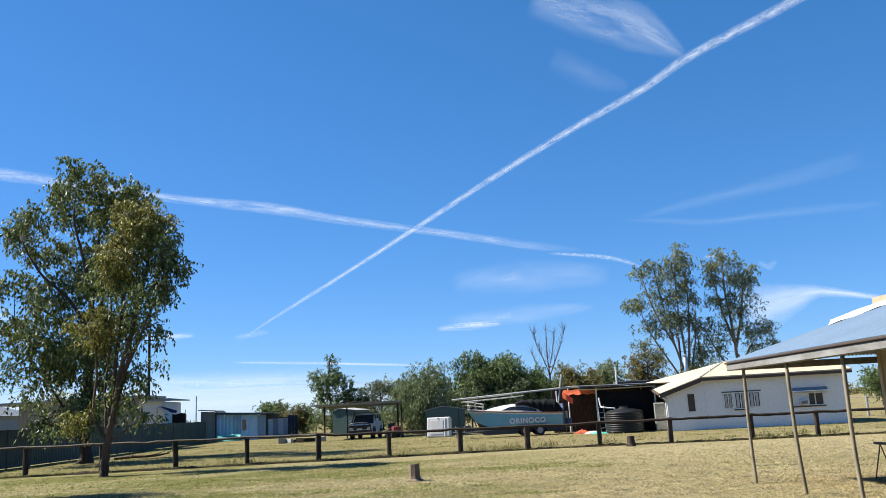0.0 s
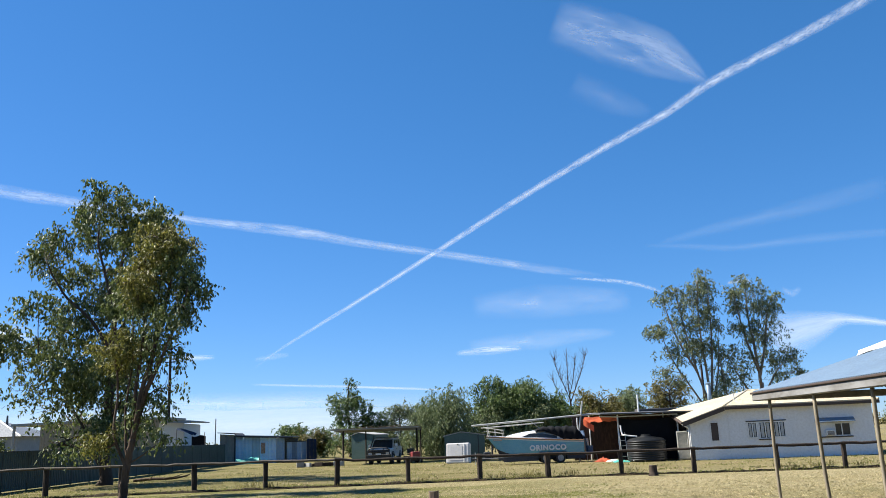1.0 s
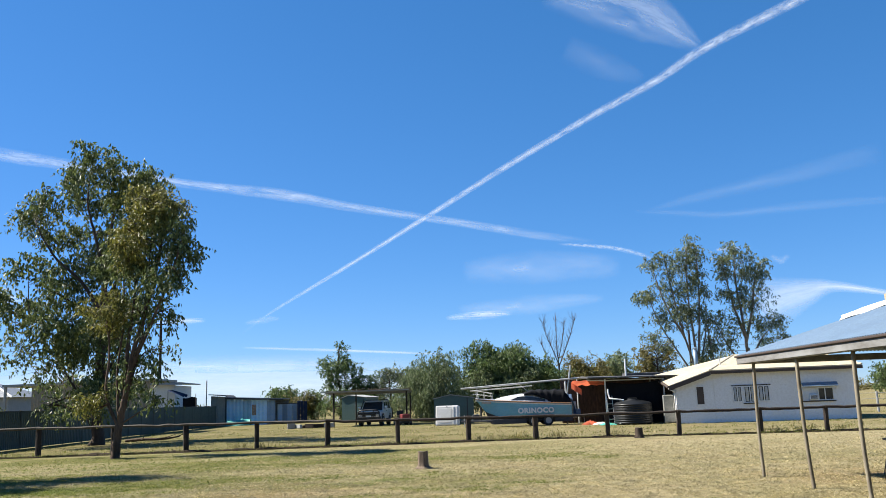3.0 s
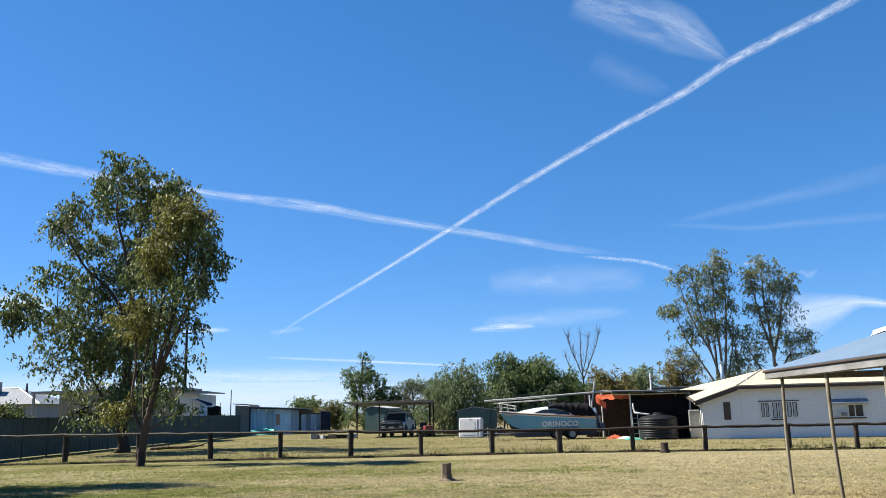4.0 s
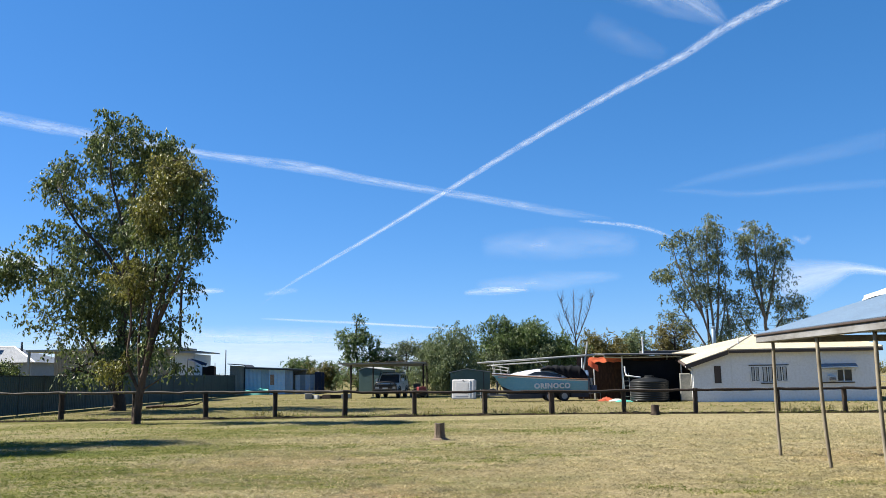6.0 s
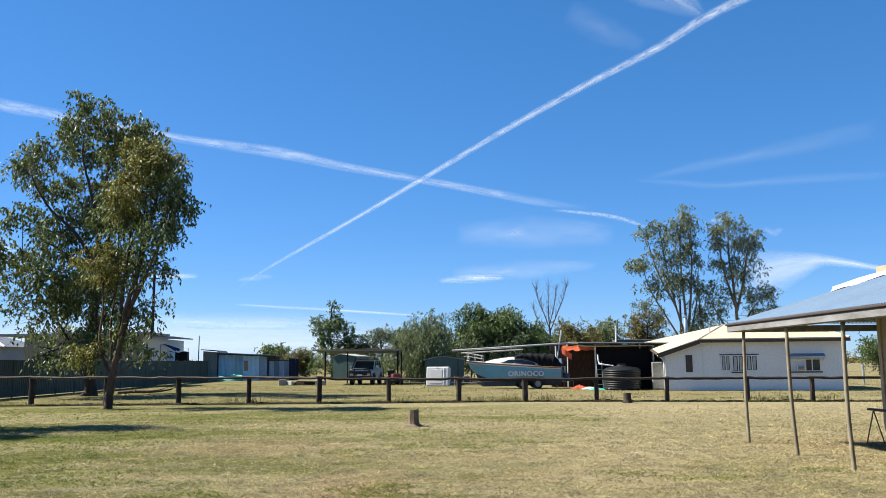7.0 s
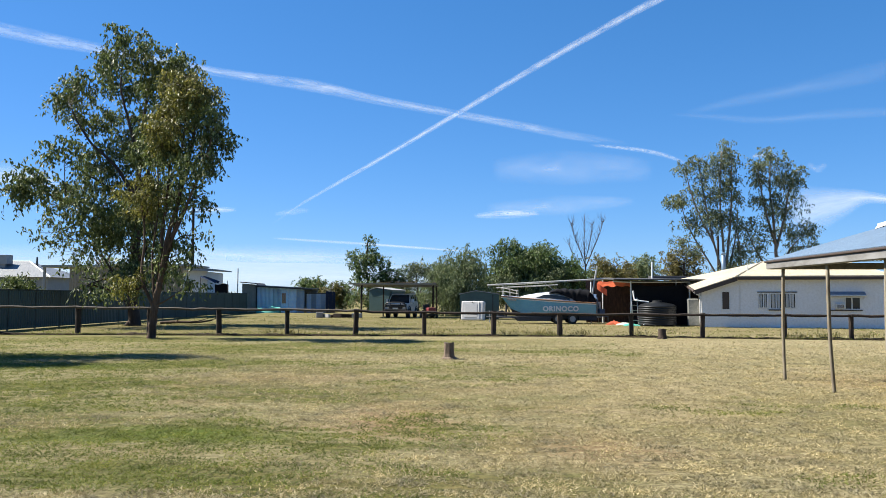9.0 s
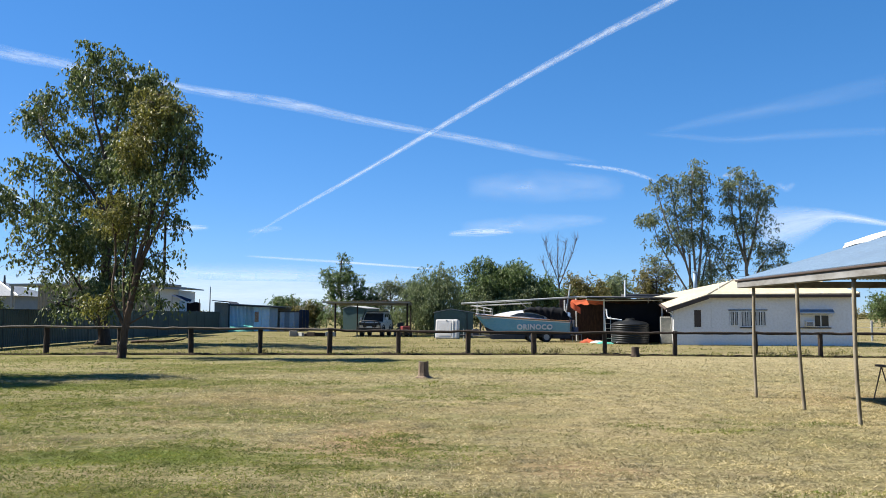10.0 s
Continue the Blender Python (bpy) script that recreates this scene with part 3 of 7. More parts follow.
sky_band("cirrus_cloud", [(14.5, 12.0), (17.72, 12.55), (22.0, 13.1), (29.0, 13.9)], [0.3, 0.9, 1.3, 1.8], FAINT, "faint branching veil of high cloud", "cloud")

# ---- ground ----


def ground_height(x, y):
    return 0.012 * noise.noise((x * 0.4, y * 0.4, 0.0)) + 0.008 * noise.noise((x * 1.7, y * 1.7, 3.0)) - 0.012


def make_ground():
    k = np.linspace(-1, 1, 141)
    ax = np.sinh(k * 6.2) / np.sinh(6.2) * 4200
    rows = [[(float(x), float(y) + 16, ground_height(x, y + 16) if abs(x) < 90 and abs(y) < 130 else -0.01) for x in ax] for y in ax]
    ob = part("ground", Geo().grid(rows), LAWN, smooth=True)
    tagged(ob, "dry mown lawn, straw-coloured with greener patches", "ground", kind="structure")


make_ground()

# ---- paddock fence ----
POSTS = [-19.9, -16.1, -13.1, -10.2, -7.4, -4.6, -1.8, 1.0, 3.67, 6.45, 9.09, 12.03, 14.35, 16.9, 19.6]


def fence_y(x):
    return 34.0 - 0.01 * x if x < 4 else 33.96 - 0.19 * (x - 4)


def rail_height(x):
    return 1.10 - 0.009 * (x + 20) if x < 6 else 0.88


def make_paddock_fence():
    rng = np.random.default_rng(5)
    ob = thing("post_and_rail_fence", pose(0, 0, 0), "old dark timber post and rail fence across the lawn", "fence")
    for x in POSTS:
        y, h = fence_y(x), rail_height(x) + rng.uniform(0.05, 0.12)
        lean = rng.normal(0, 0.025, 2)
        g = Geo()
        line = [(x, y, -0.15), (x + lean[0] * 0.5, y + lean[1] * 0.5, h * 0.5), (x + lean[0], y + lean[1], h)]
        r = rng.uniform(0.085, 0.115)
        g.tube(smooth_line(line, 3), [r * rng.uniform(0.92, 1.06) for _ in range(7)], 9)
        part("post", g, DARK_TIMBER, ob)
    for a, b in zip(POSTS, POSTS[1:]):
        pts = []
        n = 9
        for i in range(n):
            t = i / (n - 1)
            x = a + (b - a) * t
            e = 0.05 if i in (0, n - 1) else 0
            pts.append((x + (0.04 if i == n - 1 else -0.04 if i == 0 else 0), fence_y(x) - 0.10 + rng.normal(0, 0.012), rail_height(x) + (0.06 if x < -4 else 0.02) - 0.02 * math.sin(math.pi * t) + rng.normal(0, 0.009)))
        g = Geo().tube(pts, [rng.uniform(0.045, 0.062) for _ in pts], 8)
        part("rail", g, OLD_TIMBER if a < -5 else DARK_TIMBER, ob)


make_paddock_fence()


def make_weeds(name, spots, height, seed, label, material, count):
    rng = np.random.default_rng(seed)
    vs = []
    for x, y, r, h in spots:
        k = int(count * r)
        c = np.stack([x + rng.normal(0, r, k), y + rng.normal(0, min(r, 0.12), k), rng.uniform(0, 0.6 * h, k) * rng.uniform(0.1, 1, k)], 1)
        vs.append(leaves(rng, c, h * 0.8, 0.022, -1.2, 0.7))
    v = np.concatenate(vs)
    return tagged(sheet(name, v, quads_for(v), material), label, "weeds", kind="stuff")



# soil and litter, coloured darker to hold the shadow along the fence foot
def make_soil_ridge():
    rng = np.random.default_rng(15)
    rows = []
    for x in np.arange(-20.4, 19.8, 0.12):
        h = max(0.0, 0.05 + 0.08 * noise.noise((x * 0.7, 5.0, 0.0)) + rng.normal(0, 0.016))
        c = fence_y(x) - 0.06 + 0.06 * noise.noise((x * 0.5, 9.0, 0.0))
        w = 0.10 + 1.0 * h
        rows.append([(x, c - w, -0.03), (x, c - w * 0.4, h * 0.85), (x, c + w * 0.3, h), (x, c + w, -0.03)])
    tagged(part("soil_ridge", Geo().grid(rows), SHADED_EARTH), "low ridge of soil and litter below the fence, darkened for the shade there", "soil", kind="structure")


make_soil_ridge()
_rw = np.random.default_rng(77)
make_weeds("fence_line_grass", [(float(x), fence_y(x) + float(_rw.normal(0, 0.1)), 0.5, float(_rw.uniform(0.05, 0.12))) for x in np.arange(-20, 20, 0.7)], 0.2, 11, "uncut grass along the foot of the fence", GREEN_BLADE, 160)
make_weeds("leaf_litter", [(float(x), fence_y(x) - 0.05 + float(_rw.normal(0, 0.12)), 0.3, float(_rw.uniform(0.03, 0.07))) for x in np.arange(-20.5, 20, 0.28)], 0.1, 13, "dark leaf litter gathered below the fence", LITTER, 420)
make_weeds("dry_weeds", [(x, fence_y(x) + dy, r, h) for x, dy, r, h in ((3.1, 0.1, 0.28, 0.32), (4.5, 0.1, 0.4, 0.3), (2.6, 0.2, 0.3, 0.25), (-8.0, 0.1, 0.3, 0.32), (-7.2, 0.1, 0.25, 0.28), (13.7, 0.1, 0.3, 0.3), (15.0, 0.1, 0.35, 0.3), (12.6, 0, 0.4, 0.25), (6.7, 0, 0.15, 0.4), (-1.2, 0, 0.3, 0.25), (1.6, 0, 0.3, 0.25))], 0.4, 12, "dry brown weeds at the fence posts", OLIVE_LEAF, 240)


def make_stump(name, place, r, h, seed, label, bark, flare):
    rng = np.random.default_rng(seed)
    ob = thing(name, pose(*place), label, "tree stump")
    n = 22
    rows = []
    for z, s in ((-0.06, 1.7 * flare), (0.0, 1.36 * flare), (0.05, 1.12), (0.12, 1.0), (h * 0.75, 0.95), (h, 0.95)):
        ring = []
        for k in range(n + 1):
            w = 2 * math.pi * (k % n) / n
            q = 1 + 0.045 * math.sin(5 * w + seed) + 0.03 * math.sin(9 * w + 2) + (0.3 * max(0, math.sin(5 * w + seed)) ** 2 if z < 0.03 else 0)
            ring.append((r * s * q * math.cos(w), r * s * q * math.sin(w), z + (0.012 * math.sin(2 * w + seed) if z == h else 0)))
        rows.append(ring)
    part("bark", Geo().grid(rows), bark, ob)
    top = [p for p in rows[-1][:-1]]
    g = Geo().add([(x * 0.99, y * 0.99, z - 0.004) for x, y, z in top] + [(0, 0, h - 0.02)], [(i, (i + 1) % n, n) for i in range(n)])
    part("cut_face", g, OLD_TIMBER, ob, "grey sawn top")
    return ob


make_stump("tree_stump", (-0.50, 21.55, 0), 0.128, 0.41, 2, "short sawn tree stump standing in the dry lawn", STUMP_WOOD, 1.12)
make_stump("tree_stump", (7.4, 32.4, 0), 0.15, 0.36, 4, "dark hollow stump beside the paddock fence", BARK_DARK, 0.8)

# ---- green boundary fence ----


def make_green_fence():
    ob = thing("metal_boundary_fence", pose(-21.3, 0, 0), "tall dark green ribbed metal boundary fence", "fence")
    y0, step, n = 30.8, 2.45, 20
    prof = []
    k = 0
    y = 0.0
    while y < step - 0.07:
        prof += [(0.0, y), (0.0, y + 0.10), (0.028, y + 0.125), (0.028, y + 0.175), (0.0, y + 0.2)]
        y += 0.2
    prof = [(a, min(b, step - 0.07)) for a, b in prof]
    g = Geo().grid([[(x, yy + 0.035, z) for x, yy in prof] for z in (0.03, 1.86)])
    me = g.mesh("panel", GREEN_SHEET)
    post = Geo().box(-0.035, -0.035, -0.1, 0.045, 0.035, 1.92, 0.008).mesh("post", GREEN_POST)
    rail = Geo().box(-0.03, 0.03, 1.84, 0.04, step - 0.03, 1.89, 0.006).mesh("top_rail", GREEN_POST)
    for i in range(n + 1):
        o = new("post", post)
        o.parent, o.location = ob, (0, y0 + i * step, 0)
        if i < n:
            for nm, d in (("panel", me), ("top_rail", rail)):
                o = new(nm, d)
                o.parent, o.location = ob, (0, y0 + i * step, 0)


make_green_fence()

# ---- front gum with mistletoe ----
def ring(cx, cy, cz, r, k, seed, rr, full=1.0, flat=0.8):
    """Clumps scattered through a rounded crown, larger inside."""
    rng = np.random.default_rng(seed)
    out = []
    for i in range(k):
        d = rng.normal(0, 1, 3)
        d /= np.linalg.norm(d)
        q = rng.uniform(0.35, 1.0)
        s = rr * rng.uniform(0.65, 1.25)
        out.append((cx + d[0] * r[0] * q, cy + d[1] * r[1] * q, max(cz + d[2] * r[2] * q, 0.5), s, s, s * flat, full))
    return out


tree("gum_tree", (-12.05, 31.6, 0), "slender multi-stemmed gum tree with olive mistletoe clumps", [
    (0.165, 0.125, [(0, 0, -0.1), (0.03, 0, 0.6), (0.14, 0, 1.3), (0.28, 0, 2.1)]),
    (0.11, 0.03, [(0.28, 0, 2.0), (0.62, -0.1, 3.9), (1.0, 0, 5.5), (1.45, 0.1, 7.8), (1.6, 0.1, 9.8)]),
    (0.09, 0.03, [(0.22, 0, 1.9), (0.25, 0.2, 3.9), (0.42, 0.3, 5.6), (0.5, 0.3, 8.6)]),
    (0.075, 0.025, [(0.08, 0, 1.1), (-0.45, 0.1, 2.3), (-0.42, 0.2, 3.9), (-0.6, 0.2, 5.3)]),
    (0.07, 0.022, [(0.5, -0.05, 3.2), (1.35, -0.3, 5.0), (2.1, -0.3, 7.0), (2.4, -0.2, 8.4)]),
    (0.06, 0.02, [(0.3, 0.1, 2.2), (0.75, 0.25, 4.4), (0.9, 0.3, 6.6), (1.05, 0.3, 8.8)]),
    (0.055, 0.02, [(0.05, 0.05, 1.5), (-0.12, 0.25, 3.2), (0.05, 0.3, 5.0), (-0.05, 0.3, 7.2)]),
    (0.05, 0.018, [(0.55, -0.1, 3.4), (1.0, -0.25, 4.4), (1.75, -0.2, 6.0), (2.0, -0.1, 7.4)]),
    (0.04, 0.012, [(0.12, 0, 1.2), (0.7, -0.1, 1.5), (1.35, -0.15, 1.95)]),
    (0.05, 0.015, [(-0.3, 0.05, 2.0), (-0.9, 0, 1.75), (-1.7, 0.1, 1.95)]),
], [
    ("crown", GUM_LEAF, [(2.1, 0, 8.0, 0.7, 0.7, 0.7, 1.1), (2.4, -0.1, 8.3, 0.45, 0.5, 0.4, 1.0), (1.75, 0.2, 7.1, 0.75, 0.8, 0.7, 1.0), (1.7, 0, 9.2, 0.5, 0.5, 0.5, 1.0), (0.8, 0.3, 7.2, 0.8, 0.8, 0.8, 0.8),
                         (2.05, 0, 6.4, 0.45, 0.5, 0.6, 0.8), (1.5, 0.2, 8.6, 0.9, 0.8, 0.6, 0.9), (0.5, 0.3, 5.4, 0.6, 0.6, 0.6, 0.7), (1.7, 0, 5.4, 0.5, 0.5, 0.6, 0.5), (1.2, 0, 6.3, 0.7, 0.6, 0.6, 0.5),
                         (0.8, 0, 3.1, 0.55, 0.5, 0.5, 0.8), (1.5, 0, 3.9, 0.5, 0.4, 0.5, 0.7), (1.65, -0.1, 2.1, 0.4, 0.35, 0.35, 0.7), (1.4, 0, 3.0, 0.4, 0.4, 0.4, 0.6), (-1.9, 0.1, 1.75, 0.5, 0.4, 0.4, 0.8), (0.0, 0.2, 4.4, 0.5, 0.5, 0.5, 0.5)], 2200, 0.14, 0.058, 1.0, 0.55),
    ("mistletoe", MISTLETOE, ring(1.15, -0.1, 9.35, (1.05, 0.75, 0.8), 20, 61, 0.36, 0.9) + ring(0.3, 0, 8.2, (0.55, 0.5, 0.9), 9, 62, 0.32, 1.1) + ring(-0.45, 0.1, 5.4, (0.5, 0.45, 1.0), 12, 63, 0.34, 0.8) + ring(-1.1, 0.1, 2.1, (0.85, 0.4, 0.35), 6, 64, 0.24, 0.3) + ring(0.6, 0, 7.4, (0.5, 0.5, 0.6), 5, 65, 0.3, 0.9), 3400, 0.13, 0.05, 0.9, 0.6),
], BARK, 21, twigs=8, depth=0.5)

# ---- large gum by the boundary fence ----
tree("gum_tree", (-18.2, 45.0, 0), "tall spreading gum tree with dark trunk near the boundary fence", [
    (0.33, 0.24, [(0, 0, -0.1), (0.0, 0, 1.5), (0.05, 0, 3.5), (0.05, 0, 5.5)]),
    (0.17, 0.04, [(0.05, 0, 5.4), (0.1, 0, 8.0), (0.2, 0.2, 10.5), (0.5, 0.2, 13.0), (1.0, 0.2, 14.5)]),
    (0.12, 0.03, [(0.1, 0, 6.8), (-1.0, -0.3, 8.6), (-2.6, -0.4, 10.2), (-3.6, -0.4, 12.0)]),
    (0.10, 0.025, [(0.15, 0, 9.0), (-0.6, 0.3, 11.2), (-1.1, 0.3, 13.2), (-0.9, 0.3, 15.4)]),
    (0.10, 0.025, [(0.0, 0, 5.2), (-1.6, -0.6, 6.1), (-3.4, -0.9, 6.6), (-5.2, -0.9, 7.4)]),
    (0.09, 0.025, [(0.05, 0, 5.8), (-1.3, 0.6, 7.2), (-2.8, 0.8, 8.2), (-4.0, 0.8, 9.0)]),
    (0.09, 0.025, [(0.1, 0, 7.2), (0.9, 0.3, 9.5), (1.4, 0.3, 12.0), (1.6, 0.3, 14.2)]),
    (0.13, 0.04, [(0, 0, 0.6), (-0.7, 0.2, 1.6), (-1.3, 0.3, 2.8), (-2.0, 0.3, 4.0)]),
    (0.10, 0.03, [(0.05, 0, 3.2), (0.8, -0.3, 4.2), (1.3, -0.4, 5.4)]),
], [
    ("crown", GUM_LEAF, [(-0.7, 0.3, 16, 0.9, 0.8, 0.5, 0.995), (-0.8, 0.3, 15.2, 1.2, 1.1, 0.9, 0.884), (-6.2, -0.8, 7.2, 0.9, 0.8, 0.5, 0.68), (-4.6, -0.6, 5.4, 0.85, 0.8, 0.51, 0.245), (-3.4, 0, 3.9, 0.68, 0.7, 0.51, 0.28), (0.3, 0.2, 2.6, 0.85, 0.8, 0.68, 0.81), (1.5, 0.2, 2.7, 0.68, 0.7, 0.595, 0.63), (-1.6, 0.2, 14.6, 0.9, 0.8, 0.6, 0.773), (1.6, 0.2, 14.2, 1.2, 1.1, 0.9, 0.884), (0.3, 0.3, 14.6, 0.9, 0.9, 0.7, 0.552), (-3.2, -0.3, 13.6, 0.9, 0.9, 0.55, 0.765), (-3.6, -0.4, 12.5, 1.2, 1, 0.7, 0.85),
                         (-2.4, -0.4, 11.4, 1.1, 1, 0.7, 1.1), (-0.8, 0.3, 13.4, 1.1, 1.1, 0.9, 0.773), (-0.3, 0.4, 11.1, 1.4, 1.3, 1.1, 0.773), (1.1, 0.2, 13.2, 1.2, 1.2, 1, 0.884), (1.4, 0.3, 11.4, 1.2, 1.2, 1.1, 0.773), (-4.3, 0.6, 9.3, 1.1, 1, 0.75, 0.85), (-5.5, -0.8, 7.9, 1.3, 1.1, 0.8, 0.807),
                         (-2.9, 0.5, 8.3, 1.3, 1.2, 0.9, 0.765), (-4.2, -0.8, 6.3, 1.4, 1.1, 0.6, 0.51), (-1.7, -0.4, 6.5, 1.5, 1.2, 0.9, 0.995), (-1.2, 0.3, 8.4, 1.2, 1.2, 1, 0.884), (0.5, 0.4, 9, 1.3, 1.2, 1.2, 0.773), (-3, -0.4, 5.1, 1.02, 0.9, 0.425, 0.175), (-3.6, -0.9, 4.6, 0.595, 0.6, 0.425, 0.14),
                         (-2.2, 0.3, 3.3, 0.935, 1, 0.935, 0.385), (-1.1, 0.3, 2.6, 0.935, 1, 0.765, 0.5), (-2.6, 0.3, 4.5, 0.85, 1, 0.68, 0.315), (-1.1, -0.2, 4.9, 1.19, 1.2, 0.765, 0.5), (0.9, -0.3, 5.3, 1.02, 1.1, 0.85, 0.585), (1, -0.3, 3.9, 0.935, 0.9, 0.68, 0.81), (0.3, 0, 7, 1.2, 1.1, 1, 0.884), (1.6, 0, 7.4, 1, 1, 1, 0.552), (-2.6, 0.2, 2.2, 0.68, 0.7, 0.51, 0.315), (-0.4, 0.3, 9.8, 1.1, 1, 0.9, 0.995), (0.8, 0.3, 10.2, 1.1, 1, 1, 0.995), (-0.5, 0.2, 6, 1.2, 1, 1, 1.1), (-0.2, -0.3, 3.4, 0.935, 0.9, 0.765, 0.9), (0.6, 0.1, 6.2, 1.1, 1, 0.9, 0.995), (-2.2, 0.2, 9.6, 0.9, 0.8, 0.7, 0.884), (-3.5, 0.2, 7.4, 0.9, 0.8, 0.6, 0.68)], 1650, 0.20, 0.082, 1.0, 0.55),
], BARK_DARK, 22, twigs=7, depth=2.0)

# ---- near house with verandah ----
def make_near_house():
    ob = thing("weatherboard_house", pose(8.85, 0, 0), "cream weatherboard house with an open verandah", "house")
    eave, pitch = 2.315, 0.352
    y_end = 16.95

    def roof_z(x):
        return eave + pitch * (x + 2.88)

    # front slope, waves run up the slope
    rows_lo, rows_hi = [], []
    y = 1.0
    while y <= y_end - 0.02:
        w = 0.009 * math.sin(2 * math.pi * y / 0.076)
        top = min(-2.88 + (y_end - y), 3.2)
        rows_lo.append((-2.88, y, eave + w))
        rows_hi.append((top, y, roof_z(top) + w))
        y += 0.0127
    part("roof", Geo().grid([rows_lo, rows_hi]), GREY_IRON, ob, "corrugated iron roof", smooth=True)
    # end slope beyond the hip
    lo, hi = [], []
    x = -2.88
    while x <= 3.2:
        w = 0.009 * math.sin(2 * math.pi * x / 0.076)
        lo.append((x, y_end, eave + w - 0.004))
        hi.append((x, y_end - (x + 2.88), roof_z(x) + w - 0.004))
        x += 0.0127
    part("roof", Geo().grid([lo, hi]), GREY_IRON, ob, smooth=True)
    back = Geo().grid([[(3.2, 1.0, roof_z(3.2)), (3.2, y_end - 6.08, roof_z(3.2))], [(9.0, 1.0, eave), (9.0, y_end, eave)]])
    part("roof", back, GREY_IRON, ob)
    part("roof", Geo().grid([[(3.2, y_end - 6.08, roof_z(3.2)), (3.2, y_end - 6.08, roof_z(3.2))], [(3.2, y_end, eave), (9.0, y_end, eave)]]), GREY_IRON, ob)
    # hip capping, starting part of the way up, with a ragged skirt
    cap = Geo()
    rng = np.random.default_rng(3)
    pts = [(-2.88 + s, y_end - s, roof_z(-2.88 + s) + 0.035) for s in np.linspace(1.5, 6.08, 30)]
    cap.tube(pts, [0.055 + rng.uniform(-0.008, 0.012) for _ in pts], 8)
    skirt = [[(p[0] + d, p[1] + d * 0.8, p[2] + h + (0.012 * math.sin(i * 2.1) if k else 0)) for i, p in enumerate(pts)] for k, (d, h) in enumerate(((-0.02, 0.02), (-0.11, -0.06 - 0.0)))]
    cap.grid(skirt)
    part("ridge_cap", cap, WHITE_CAP, ob, "white ridge capping", smooth=True)
    # brown strip stands in for the thin shadow line under the roof's edge
    shade_bar = Geo().box(-2.93, 1.0, eave - 0.05, -2.85, y_end, eave - 0.012, 0.008)
    part("roof_edge", shade_bar, BROWN_TRIM, ob)
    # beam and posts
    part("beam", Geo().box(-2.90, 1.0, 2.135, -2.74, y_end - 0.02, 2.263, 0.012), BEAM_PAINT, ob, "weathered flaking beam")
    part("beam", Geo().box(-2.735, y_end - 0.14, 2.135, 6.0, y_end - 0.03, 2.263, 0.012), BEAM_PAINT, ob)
    bends = {16.52: (0, 0.01), 14.32: (-0.035, 0.02), 12.42: (-0.02, 0.01), 10.4: (0, 0), 8.3: (0.01, 0), 6.2: (0, 0)}
    for yy, (bx, by) in bends.items():
        line = smooth_line([(-2.72, yy, -0.1), (-2.735 + bx, yy + by, 0.9), (-2.775 + bx * 0.5 + {16.52: 0.06, 12.42: 0.04}.get(yy, 0.0), yy, 2.14)], 5)
        part("verandah_post", Geo().tube(line, [0.031] * len(line), 10), POLE_PAINT, ob, smooth=True)
    for yy in np.arange(2, 17, 0.9):
        g = Geo().prism([(-2.7, roof_z(-2.7) - 0.11), (0.0, roof_z(0) - 0.11), (0.0, roof_z(0) - 0.02), (-2.7, roof_z(-2.7) - 0.02)], float(yy), float(yy) + 0.05)
        if yy < 14:
            part("rafter", g, OLD_TIMBER, ob)
    # walls clad in lapped boards
    part("wall", Geo().box(0.0, 1.0, 0.0, 0.1, 16.5, 3.4), CREAM_BOARD, ob)
    part("wall", Geo().box(0.1, 16.4, 0.0, 8.0, 16.5, 2.6), CREAM_BOARD, ob)
    part("wall", Geo().box(7.9, 1.0, 0.0, 8.0, 16.4, 2.7), CREAM_BOARD, ob)
    part("wall", Geo().box(0.1, 1.0, 0.0, 7.9, 1.1, 3.0), CREAM_BOARD, ob)
    brd = Geo().prism([(-0.034, 0.0), (-0.004, 0.0), (-0.004, 0.135), (-0.014, 0.135)], 1.0, 16.5).mesh("weatherboard", CREAM_BOARD)
    for i in range(23):
        o = new("weatherboard", brd)
        o.parent, o.location = ob, (0, 0, 0.18 + i * 0.13)
    part("corner_stop", Geo().box(-0.05, 16.44, 0.1, 0.03, 16.56, 3.2, 0.006), CREAM_BOARD, ob)
    b = thing("trestle", pose(8.35, 15.6, 0), "thin metal trestle beside the house wall", "trestle")
    for s in (-0.45, 0.45):
        for d in (-0.14, 0.14):
            part("leg", Geo().tube([(d * 1.2, s, 0), (0.0, s, 0.62)], 0.012, 6), BROWN_TRIM, b)
    part("top_rail", Geo().box(-0.05, -0.6, 0.61, 0.05, 0.6, 0.65, 0.006), OLD_TIMBER, b)


make_near_house()

# ---- white house ----
HOUSE = Matrix.Translation((12.45, 44.95, 0)) @ Euler((0, 0, radians(-12.6))).to_matrix().to_4x4()


